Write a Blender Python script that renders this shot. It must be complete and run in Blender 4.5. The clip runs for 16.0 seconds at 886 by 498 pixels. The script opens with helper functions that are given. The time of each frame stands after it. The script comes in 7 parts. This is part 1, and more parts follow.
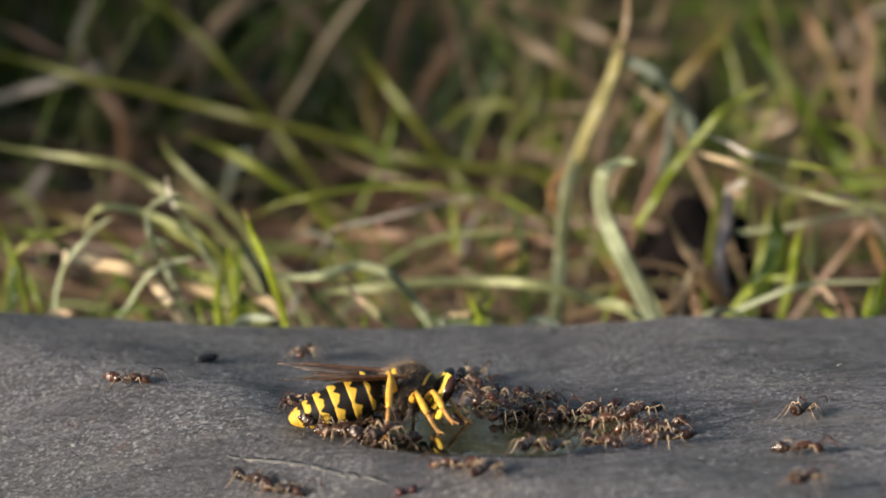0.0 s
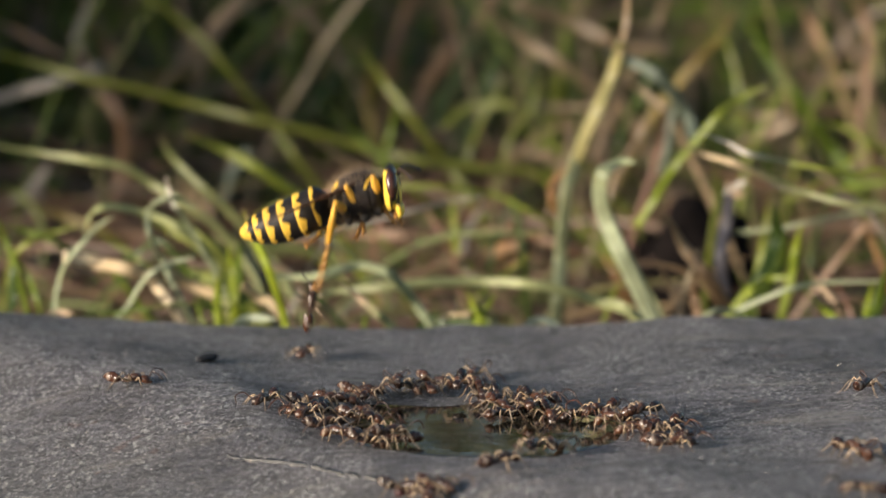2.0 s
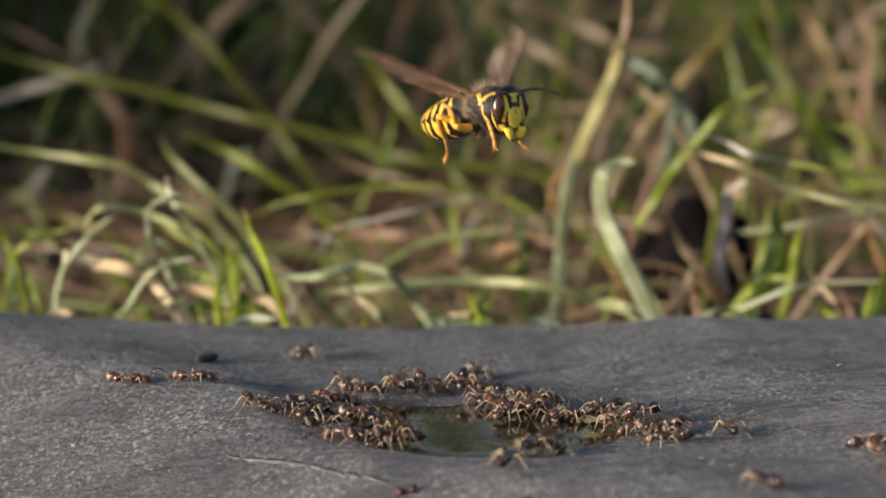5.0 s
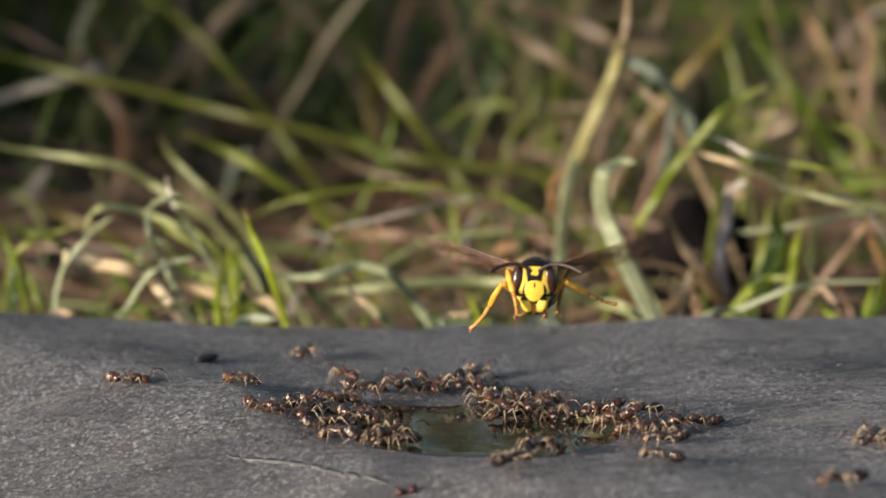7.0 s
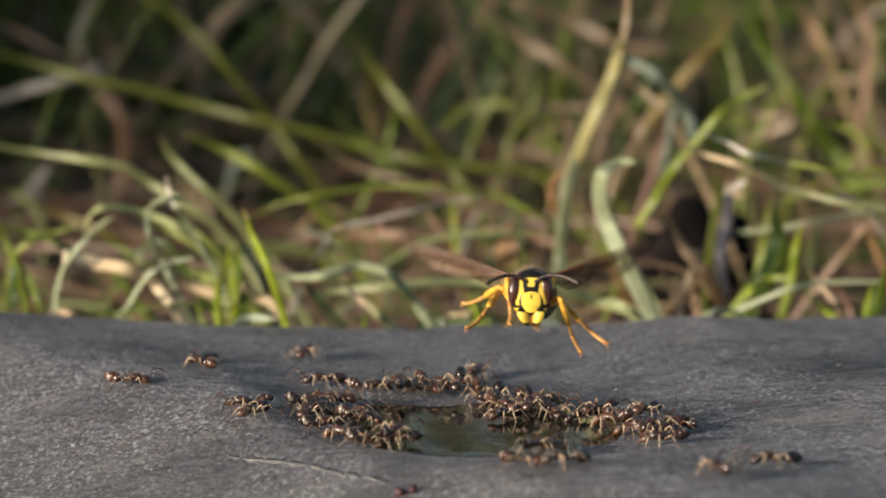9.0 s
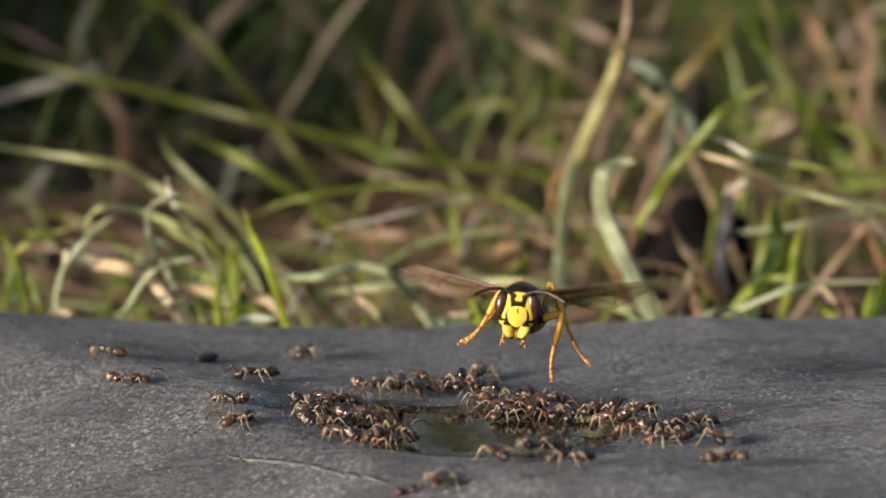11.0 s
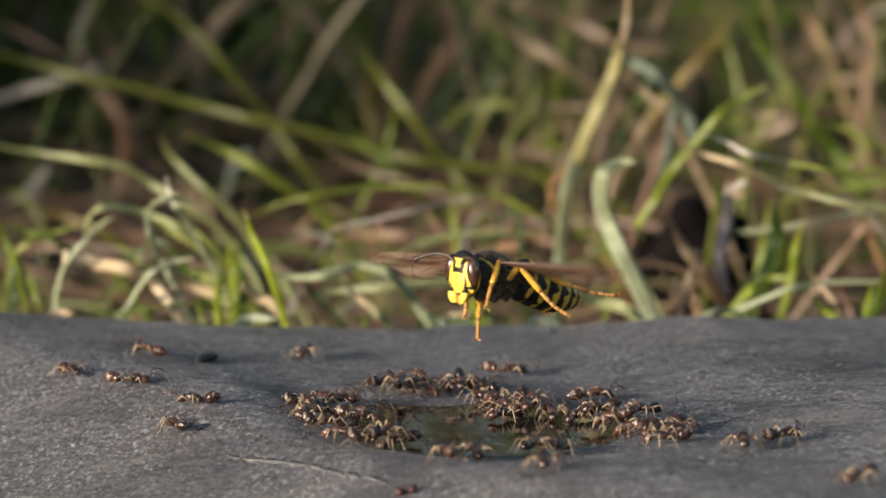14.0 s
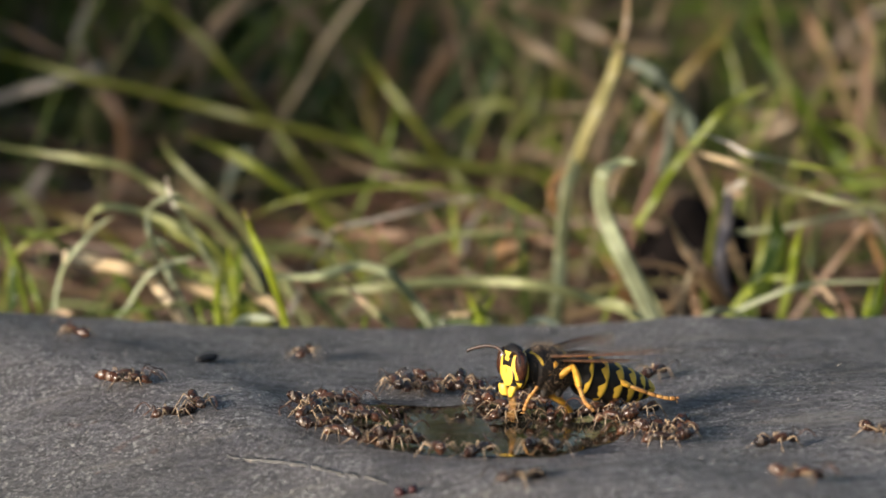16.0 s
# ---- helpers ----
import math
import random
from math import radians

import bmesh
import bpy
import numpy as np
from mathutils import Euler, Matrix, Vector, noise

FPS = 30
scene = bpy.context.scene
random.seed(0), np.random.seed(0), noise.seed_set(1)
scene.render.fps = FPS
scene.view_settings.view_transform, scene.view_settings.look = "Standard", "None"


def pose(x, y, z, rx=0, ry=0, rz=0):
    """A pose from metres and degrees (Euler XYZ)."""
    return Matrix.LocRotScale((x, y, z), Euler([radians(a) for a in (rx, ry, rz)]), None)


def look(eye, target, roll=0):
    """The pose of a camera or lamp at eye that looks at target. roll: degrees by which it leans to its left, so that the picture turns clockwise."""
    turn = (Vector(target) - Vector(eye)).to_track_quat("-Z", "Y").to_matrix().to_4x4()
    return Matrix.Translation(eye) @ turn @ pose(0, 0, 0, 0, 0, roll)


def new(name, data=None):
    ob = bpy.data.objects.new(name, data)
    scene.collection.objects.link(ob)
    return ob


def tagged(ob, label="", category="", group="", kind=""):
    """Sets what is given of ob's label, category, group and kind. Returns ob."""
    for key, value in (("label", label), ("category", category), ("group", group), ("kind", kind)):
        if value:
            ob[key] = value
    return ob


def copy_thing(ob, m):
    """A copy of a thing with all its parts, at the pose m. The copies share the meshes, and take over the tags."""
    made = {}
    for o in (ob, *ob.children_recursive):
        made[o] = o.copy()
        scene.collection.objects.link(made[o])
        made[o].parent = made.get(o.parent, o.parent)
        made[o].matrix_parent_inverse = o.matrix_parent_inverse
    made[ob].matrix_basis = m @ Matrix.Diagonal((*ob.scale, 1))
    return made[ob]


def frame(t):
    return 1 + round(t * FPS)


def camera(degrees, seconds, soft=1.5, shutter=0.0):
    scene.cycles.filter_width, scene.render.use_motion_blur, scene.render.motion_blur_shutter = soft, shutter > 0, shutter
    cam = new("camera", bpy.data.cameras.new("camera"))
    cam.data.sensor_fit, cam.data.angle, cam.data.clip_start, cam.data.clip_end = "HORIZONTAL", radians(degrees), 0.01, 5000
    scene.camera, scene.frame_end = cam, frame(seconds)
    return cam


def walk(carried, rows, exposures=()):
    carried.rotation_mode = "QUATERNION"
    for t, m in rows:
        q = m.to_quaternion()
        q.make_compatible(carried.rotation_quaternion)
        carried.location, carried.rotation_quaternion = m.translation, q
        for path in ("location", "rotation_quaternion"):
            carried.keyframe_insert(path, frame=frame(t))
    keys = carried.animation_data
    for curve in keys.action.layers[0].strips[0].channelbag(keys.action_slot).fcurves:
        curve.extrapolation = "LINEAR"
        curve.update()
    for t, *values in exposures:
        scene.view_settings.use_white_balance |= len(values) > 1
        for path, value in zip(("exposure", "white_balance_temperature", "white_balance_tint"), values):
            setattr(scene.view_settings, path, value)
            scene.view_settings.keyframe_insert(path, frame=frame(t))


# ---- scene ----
MM = 0.001

cam = camera(14, 16.0, soft=1.7, shutter=0.5)
EYE = pose(0, -315 * MM, 55.6 * MM, 90 - 7.1, 0, 0)
walk(cam, [(0, EYE), (16, EYE)], exposures=[(0, 0.71, 6500, 10), (16, 0.71, 6500, 10)])
cam.data.dof.use_dof = True
cam.data.dof.focus_distance = 0.326
cam.data.dof.aperture_fstop = 35

# ---- light: low evening sun from the left, a little from behind the camera, and a clear sky ----
SUN_ELEVATION, SUN_FROM = 12, (-0.83, -0.56)
world = bpy.data.worlds.new("sky")
scene.world = world
world.use_nodes = True
wn = world.node_tree.nodes
sky = wn.new("ShaderNodeTexSky")
sky.sky_type, sky.sun_disc = "NISHITA", False
sky.sun_elevation = radians(SUN_ELEVATION)
sky.sun_rotation = math.atan2(SUN_FROM[0], SUN_FROM[1])
world.node_tree.links.new(sky.outputs[0], wn["Background"].inputs[0])
wn["Background"].inputs[1].default_value = 0.118
sun = new("sun", bpy.data.lights.new("sun", "SUN"))
sun.data.energy, sun.data.angle, sun.data.color = 4.7, radians(13), (1.0, 0.89, 0.78)
sun.matrix_world = look((SUN_FROM[0], SUN_FROM[1], math.tan(radians(SUN_ELEVATION))), (0, 0, 0))

# ---- materials ----


def node_mat(name):
    m = bpy.data.materials.new(name)
    m.use_nodes = True
    t = m.node_tree
    return m, t, t.nodes["Principled BSDF"], t.nodes["Material Output"]


def nd(t, kind, **inputs):
    n = t.nodes.new(kind)
    for k, v in inputs.items():
        key = int(k[1:]) if k[0] == "i" and k[1:].isdigit() else k.replace("_", " ")
        if isinstance(v, bpy.types.NodeSocket):
            t.links.new(v, n.inputs[key])
        else:
            n.inputs[key].default_value = v
    return n


def coords(t, stretch=(1, 1, 1), turn=(0, 0, 0)):
    c = t.nodes.new("ShaderNodeTexCoord")
    m = nd(t, "ShaderNodeMapping", Vector=c.outputs["Object"], Scale=stretch)
    m.inputs["Rotation"].default_value = [radians(a) for a in turn]
    return m.outputs[0]


def grain(t, vec, scale, detail=4.0, rough=0.6):
    return nd(t, "ShaderNodeTexNoise", Vector=vec, Scale=scale, Detail=detail, Roughness=rough).outputs[0]


def ramp(t, fac, stops):
    r = nd(t, "ShaderNodeValToRGB", Fac=fac)
    e = r.color_ramp.elements
    while len(e) < len(stops):
        e.new(0.5)
    for el, (p, c) in zip(e, stops):
        el.position = p
        el.color = (*c, 1) if len(c) == 3 else (c[0], c[0], c[0], 1)
    return r.outputs[0]


def blend(t, fac, a, b, how="MIX"):
    n = t.nodes.new("ShaderNodeMix")
    n.data_type, n.blend_type = "RGBA", how
    for i, v in ((0, fac), (6, a), (7, b)):
        if isinstance(v, bpy.types.NodeSocket):
            t.links.new(v, n.inputs[i])
        else:
            n.inputs[i].default_value = v if i == 0 else (*v[:3], 1)
    return n.outputs[2]


def bump(t, bsdf, height, strength, dist):
    b = nd(t, "ShaderNodeBump", Height=height, Strength=strength, Distance=dist)
    t.links.new(b.outputs[0], bsdf.inputs["Normal"])


def plain(name, a, b, rough=0.5, scale=900, relief=0.15, dist=0.00005, **extra):
    """Two tones of one colour in noise at two scales, with fine relief."""
    m, t, s, _ = node_mat(name)
    v = coords(t)
    big, fine = grain(t, v, scale), grain(t, v, scale * 6, 2)
    c = ramp(t, big, [(0.38, a), (0.62, b)])
    c = blend(t, 0.35, c, ramp(t, fine, [(0.3, (0.6,)), (0.7, (1.0,))]), "MULTIPLY")
    t.links.new(c, s.inputs["Base Color"])
    s.inputs["Roughness"].default_value = rough
    for k, val in extra.items():
        s.inputs[k.replace("_", " ")].default_value = val
    if relief:
        bump(t, s, fine, relief, dist)
    return m


def leafy(name, tones, rough=0.5, lucent=0.3, island=False, end_tones=None):
    """Grass and leaf tissue: tone by piece, veins along it, and some light shining through."""
    m, t, s, out = node_mat(name)
    if island:
        pick = t.nodes.new("ShaderNodeNewGeometry").outputs["Random Per Island"]
    else:
        pick = t.nodes.new("ShaderNodeObjectInfo").outputs["Random"]
    n = len(tones)
    c = ramp(t, pick, [(i / max(1, n - 1), k) for i, k in enumerate(tones)])
    v = coords(t)
    if end_tones:
        along = t.nodes.new("ShaderNodeAttribute")
        along.attribute_name = "along"
        half = nd(t, "ShaderNodeMath", i0=grain(t, v, 220, 3), i1=0.4)
        half.operation = "MULTIPLY"
        wob = nd(t, "ShaderNodeMath", i0=along.outputs["Fac"], i1=half.outputs[0])
        withered = ramp(t, wob.outputs[0], [(0.42, (1.0,)), (0.66, (0.0,))])
        c = blend(t, withered, c, ramp(t, pick, [(0.0, end_tones[0]), (1.0, end_tones[1])]))
    c = blend(t, 0.55, c, ramp(t, grain(t, v, 90), [(0.40, (0.55,)), (0.6, (1.1,))]), "MULTIPLY")
    c = blend(t, 0.4, c, ramp(t, grain(t, v, 1400, 2), [(0.4, (0.7,)), (0.6, (1.1,))]), "MULTIPLY")
    t.links.new(c, s.inputs["Base Color"])
    s.inputs["Roughness"].default_value = rough
    tr = nd(t, "ShaderNodeBsdfTranslucent", Color=c)
    mx = nd(t, "ShaderNodeMixShader", Fac=lucent)
    t.links.new(s.outputs[0], mx.inputs[1])
    t.links.new(tr.outputs[0], mx.inputs[2])
    t.links.new(mx.outputs[0], out.inputs[0])
    return m


def slate():
    m, t, s, _ = node_mat("slate")
    v = coords(t)
    skew = coords(t, (1, 1.6, 1), (0, 0, 12))
    c = ramp(t, grain(t, v, 40, 6, 0.65), [(0.42, (0.100, 0.095, 0.110)), (0.58, (0.200, 0.188, 0.204))])
    c = blend(t, 0.85, c, ramp(t, grain(t, skew, 420, 6, 0.75), [(0.42, (0.42,)), (0.57, (1.25,))]), "MULTIPLY")
    c = blend(t, 0.8, c, ramp(t, grain(t, v, 2200, 4, 0.7), [(0.42, (0.45,)), (0.57, (1.25,))]), "MULTIPLY")
    # pale worn flecks, dark pits and a few rusty spots
    fleck = ramp(t, grain(t, coords(t, (1, 0.7, 1), (0, 0, 25)), 2200, 5, 0.85), [(0.542, (0.0,)), (0.572, (0.85,))])
    where = ramp(t, grain(t, v, 70, 4, 0.7), [(0.41, (0.15,)), (0.52, (1.0,))])
    c = blend(t, blend(t, 1.0, fleck, where, "MULTIPLY"), c, (0.72, 0.70, 0.69))
    pits = ramp(t, grain(t, coords(t, (0.6, 1.3, 1), (0, 0, -30)), 750, 5, 0.75), [(0.38, (0.25,)), (0.45, (1.0,))])
    c = blend(t, 0.5, c, pits, "MULTIPLY")
    # near-left flank painted paler: cream wear plus the stronger sunlight it catches
    lit_flank = nd(t, "ShaderNodeVectorMath", i0=v, i1=(-12.0, -10.0, 0.0))
    lit_flank.operation = "DOT_PRODUCT"
    edge = nd(t, "ShaderNodeMath", i0=lit_flank.outputs["Value"], i1=grain(t, coords(t, (0.4, 1.4, 1), (0, 0, -20)), 90, 5, 0.7))
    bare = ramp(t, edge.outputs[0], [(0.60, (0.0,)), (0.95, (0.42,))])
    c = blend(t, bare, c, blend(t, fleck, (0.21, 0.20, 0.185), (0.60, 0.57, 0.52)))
    worn = ramp(t, grain(t, coords(t, (0.35, 2.2, 1), (0, 0, -22)), 130, 6, 0.7), [(0.56, (0.0,)), (0.64, (0.5,))])
    c = blend(t, worn, c, (0.34, 0.31, 0.27))
    rust = ramp(t, grain(t, v, 300, 2), [(0.67, (0.0,)), (0.71, (0.35,))])
    c = blend(t, rust, c, (0.17, 0.075, 0.045))
    t.links.new(c, s.inputs["Base Color"])
    r = ramp(t, grain(t, skew, 500, 4), [(0.42, (0.40,)), (0.58, (0.72,))])
    t.links.new(r, s.inputs["Roughness"])
    h = blend(t, 0.35, grain(t, skew, 480, 8, 0.75), grain(t, v, 2400, 4, 0.7))
    bump(t, s, h, 1.0, 0.0042)
    return m


def banded(name, dark, light, rough, soft=0.03, coat=0.12):
    """Two colours parted along the mark attribute of the mesh, as on an insect's shell."""
    m, t, s, _ = node_mat(name)
    a = t.nodes.new("ShaderNodeAttribute")
    a.attribute_name = "mark"
    v = coords(t)
    wob = nd(t, "ShaderNodeMath", i0=grain(t, v, 2500, 2), i1=0.5)
    wob.operation = "SUBTRACT"
    wob2 = nd(t, "ShaderNodeMath", i0=wob.outputs[0], i1=0.12)
    wob2.operation = "MULTIPLY"
    add = nd(t, "ShaderNodeMath", i0=a.outputs["Fac"], i1=wob2.outputs[0])
    add2 = nd(t, "ShaderNodeMath", i0=add.outputs[0], i1=0.5)
    f = ramp(t, add2.outputs[0], [(0.5 - soft, (0.0,)), (0.5 + soft, (1.0,))])
    tone = grain(t, v, 1200, 3)
    lt = blend(t, tone, [k * 0.8 for k in light], light)
    c = blend(t, f, dark, lt)
    t.links.new(c, s.inputs["Base Color"])
    s.inputs["Roughness"].default_value = rough
    s.inputs["Coat Weight"].default_value = coat
    s.inputs["Coat Roughness"].default_value = 0.3
    s.inputs["Specular IOR Level"].default_value = 0.25
    bump(t, s, grain(t, v, 6000, 3), 0.5, 0.00005)
    return m


def membrane():
    m, t, s, out = node_mat("wing_membrane")
    v = coords(t)
    pleat = grain(t, coords(t, (0.12, 1, 1)), 1500, 3)
    c = ramp(t, pleat, [(0.42, (0.10, 0.05, 0.035)), (0.58, (0.42, 0.31, 0.24))])
    t.links.new(c, s.inputs["Base Color"])
    s.inputs["Roughness"].default_value = 0.25
    bump(t, s, pleat, 0.4, 0.0001)
    clear = t.nodes.new("ShaderNodeBsdfTransparent")
    clear.inputs[0].default_value = (0.95, 0.91, 0.84, 1)
    mx = nd(t, "ShaderNodeMixShader", Fac=ramp(t, pleat, [(0.40, (0.50,)), (0.52, (0.16,)), (0.62, (0.42,))]))
    t.links.new(clear.outputs[0], mx.inputs[1])
    t.links.new(s.outputs[0], mx.inputs[2])
    t.links.new(mx.outputs[0], out.inputs[0])
    return m


def water():
    m, t, s, _ = node_mat("puddle_water")
    s.inputs["Base Color"].default_value = (0.075, 0.07, 0.035, 1)
    s.inputs["Roughness"].default_value = 0.03
    s.inputs["IOR"].default_value = 1.34
    s.inputs["Transmission Weight"].default_value = 1.0
    bump(t, s, grain(t, coords(t, (1, 2.5, 1)), 160, 2), 0.08, 0.0004)
    return m


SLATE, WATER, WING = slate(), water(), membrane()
# near-black, so the shade between the blades lies in the colour
GAP_SHADE = plain("gap_shade", (0.004, 0.003, 0.003), (0.010, 0.007, 0.006), 0.95, 90, 0.8, 0.002, Specular_IOR_Level=0.1)


def sod():
    """Bare dark soil round the slate that passes unevenly into moss and low green growth."""
    m, t, s, _ = node_mat("sod")
    v = coords(t)
    bare = ramp(t, grain(t, v, 60), [(0.38, (0.018, 0.013, 0.009)), (0.62, (0.05, 0.036, 0.022))])
    green = ramp(t, grain(t, v, 14), [(0.38, (0.028, 0.036, 0.012)), (0.62, (0.085, 0.10, 0.028))])
    far = t.nodes.new("ShaderNodeVectorMath")
    far.operation = "LENGTH"
    t.links.new(v, far.inputs[0])
    wob = nd(t, "ShaderNodeMath", i0=far.outputs["Value"], i1=grain(t, v, 4))
    c = blend(t, ramp(t, wob.outputs[0], [(0.75, (0.0,)), (1.0, (1.0,))]), bare, green)
    c = blend(t, 0.35, c, ramp(t, grain(t, v, 360, 2), [(0.3, (0.6,)), (0.7, (1.0,))]), "MULTIPLY")
    t.links.new(c, s.inputs["Base Color"])
    s.inputs["Roughness"].default_value = 0.95
    bump(t, s, grain(t, v, 360, 2), 0.8, 0.002)
    return m


SOD = sod()
YELLOW = (0.72, 0.45, 0.055)
BLACK = (0.010, 0.008, 0.007)
SHELL = banded("wasp_shell", BLACK, YELLOW, 0.5, 0.03, 0.03)
THORAX = banded("wasp_thorax", (0.013, 0.010, 0.009), YELLOW, 0.5, 0.03, 0.05)
FACE = banded("wasp_face", BLACK, (0.90, 0.61, 0.075), 0.36)
LEG_YELLOW = plain("leg_yellow", (0.60, 0.275, 0.025), (0.77, 0.43, 0.055), 0.4, 1500)
LEG_ORANGE = plain("leg_orange", (0.36, 0.14, 0.03), (0.56, 0.30, 0.08), 0.45, 1500)
JET = plain("black_shell", (0.008, 0.007, 0.006), (0.03, 0.025, 0.02), 0.38, 1500)
EYE_BROWN = plain("compound_eye", (0.035, 0.012, 0.008), (0.06, 0.022, 0.012), 0.22, 4000, 0.3, 0.00002)
HAIR = plain("pale_hair", (0.20, 0.13, 0.07), (0.42, 0.30, 0.18), 0.6, 2000, 0)
COXA = plain("leg_base_shell", (0.010, 0.008, 0.007), (0.035, 0.025, 0.018), 0.65, 1500)
ANTENNA = plain("antenna_shell", (0.02, 0.012, 0.009), (0.06, 0.028, 0.016), 0.5, 1500)
VEIN = plain("wing_vein", (0.06, 0.025, 0.01), (0.14, 0.06, 0.025), 0.4, 2000, 0)


def ant_shell(name, dark, red, rough):
    """Glossy shell, from nearly black to reddish brown from ant to ant, with pale sheen lines put into the colour and
    fine hair pits.
    """
    m, t, s, _ = node_mat(name)
    v = coords(t)
    pick = t.nodes.new("ShaderNodeObjectInfo").outputs["Random"]
    c = blend(t, ramp(t, pick, [(0.2, (0.0,)), (0.95, (1.0,))]), dark, red)
    c = blend(t, 0.7, c, ramp(t, grain(t, v, 1500), [(0.36, (0.35,)), (0.62, (1.25,))]), "MULTIPLY")
    # broken pale lines, reflected sheen painted into the base colour
    rings = ramp(t, grain(t, coords(t, (1, 0.4, 0.4)), 3000, 2), [(0.60, (0.0,)), (0.65, (0.6,))])
    c = blend(t, rings, c, (0.30, 0.24, 0.19))
    t.links.new(c, s.inputs["Base Color"])
    s.inputs["Roughness"].default_value = rough
    bump(t, s, grain(t, v, 5200, 2), 0.6, 0.00006)
    return m


ANT_BODY = ant_shell("ant_shell", (0.030, 0.015, 0.009), (0.095, 0.036, 0.016), 0.30)
ANT_GASTER = ant_shell("ant_gaster", (0.018, 0.010, 0.007), (0.065, 0.025, 0.012), 0.22)
ANT_LEG = plain("ant_leg", (0.09, 0.054, 0.03), (0.44, 0.32, 0.20), 0.4, 1100, 0)

GRASS_TONES = {
    "green": [(0.10, 0.15, 0.010), (0.16, 0.21, 0.016)],
    "olive": [(0.17, 0.20, 0.018), (0.23, 0.255, 0.028)],
    "dim_olive": [(0.13, 0.145, 0.017), (0.165, 0.18, 0.024)],
    "wide_olive": [(0.24, 0.27, 0.045), (0.31, 0.33, 0.07)],
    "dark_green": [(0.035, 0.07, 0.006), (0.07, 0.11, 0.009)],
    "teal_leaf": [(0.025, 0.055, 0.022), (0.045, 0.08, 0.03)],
    "yellow_green": [(0.21, 0.26, 0.014), (0.29, 0.34, 0.022)],
    "pale_olive": [(0.30, 0.32, 0.12), (0.36, 0.37, 0.16)],
    "pale_green": [(0.33, 0.365, 0.20), (0.40, 0.43, 0.26)],
    "milky_green": [(0.46, 0.50, 0.30), (0.52, 0.55, 0.35)],
    "sage": [(0.31, 0.34, 0.18), (0.35, 0.38, 0.21)],
    "stem_yellow": [(0.29, 0.26, 0.10), (0.33, 0.29, 0.12)],
    "grey_green": [(0.13, 0.16, 0.11), (0.19, 0.22, 0.16)],
    "straw": [(0.46, 0.33, 0.17), (0.55, 0.42, 0.24)],
    "grey_straw": [(0.30, 0.24, 0.145), (0.36, 0.29, 0.18)],
    "tip_straw": [(0.44, 0.31, 0.15), (0.50, 0.36, 0.18)],
    "bright_straw": [(0.80, 0.64, 0.40), (0.82, 0.67, 0.44)],
    "bleached": [(0.66, 0.6, 0.5), (0.7, 0.64, 0.54)],
    "tan_stalk": [(0.28, 0.165, 0.085), (0.36, 0.225, 0.125)],
    "dull_tan": [(0.25, 0.175, 0.10), (0.33, 0.24, 0.14)],
    "ochre": [(0.20, 0.14, 0.03), (0.26, 0.19, 0.045)],
    "orange_leaf": [(0.30, 0.155, 0.055), (0.38, 0.20, 0.075)],
    "dry_brown": [(0.20, 0.12, 0.065), (0.28, 0.175, 0.10)],
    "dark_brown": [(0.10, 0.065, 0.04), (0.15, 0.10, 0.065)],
    "brown_leaf": [(0.25, 0.145, 0.08), (0.31, 0.19, 0.11)],
    "pink_stem": [(0.26, 0.13, 0.085), (0.30, 0.155, 0.10)],
    "grey_stem": [(0.24, 0.21, 0.17), (0.32, 0.29, 0.24)],
    "dark_stem": [(0.06, 0.055, 0.06), (0.08, 0.075, 0.085)],
    "husk": [(0.5, 0.36, 0.22), (0.55, 0.4, 0.26)],
    "pale_leaf": [(0.36, 0.4, 0.27), (0.4, 0.44, 0.3)],
}
GRASS = {}


def grass_tissue(kind):
    """The tissue of one kind of blade, or of a blade whose end has another tone than its foot (end/foot)."""
    if kind not in GRASS:
        end, _, foot = kind.partition("/")
        GRASS[kind] = leafy(kind.replace("/", "_to_"), GRASS_TONES[foot or end], end_tones=GRASS_TONES[end] if foot else None)
    return GRASS[kind]


GRASS_WORDS = {
    "green": "narrow green grass blade behind the slate",
    "olive": "olive-green grass blade behind the slate",
    "dim_olive": "long dull olive grass blade in the thicket",
    "wide_olive": "broad olive-green grass leaf in the sun",
    "dark_green": "dark green grass leaf low in the tuft",
    "teal_leaf": "dark bluish-green leaf deep in the thicket",
    "yellow_green": "yellow-green grass blade lit by the low sun",
    "pale_olive": "pale olive grass blade arching over the others",
    "pale_green": "pale green arching grass blade behind the slate",
    "milky_green": "broad pale green drooping grass blade behind the slate",
    "sage": "dull sage-green grass stem behind the slate",
    "stem_yellow": "yellowing leaf sheath round a tall stem",
    "grey_green": "dusty grey-green withered grass blade",
    "straw": "dry straw-coloured grass stem",
    "grey_straw": "greyish dry straw stem in the thicket",
    "tip_straw": "tan dry upper end of a tall stem",
    "bright_straw": "bright dry straw lying in the grass",
    "bleached": "grass blade with a bleached white tip",
    "tan_stalk": "tan dry stalk in the grass",
    "dull_tan": "dull tan dead grass stalk",
    "ochre": "ochre withered grass blade in the thicket",
    "orange_leaf": "curled orange-brown dead grass leaf",
    "dry_brown": "brown dry grass blade in the thicket",
    "dark_brown": "dark brown dead blade in the thicket",
    "brown_leaf": "brown curled dead grass leaf",
    "pink_stem": "reddish dry grass stem",
    "grey_stem": "grey weathered dead grass stem",
    "dark_stem": "dark upright stalk in the grass",
    "husk": "pale tan seed husk behind the slate edge",
    "pale_leaf": "pale flat leaf lying behind the slate edge",
}

# ---- mesh helpers ----


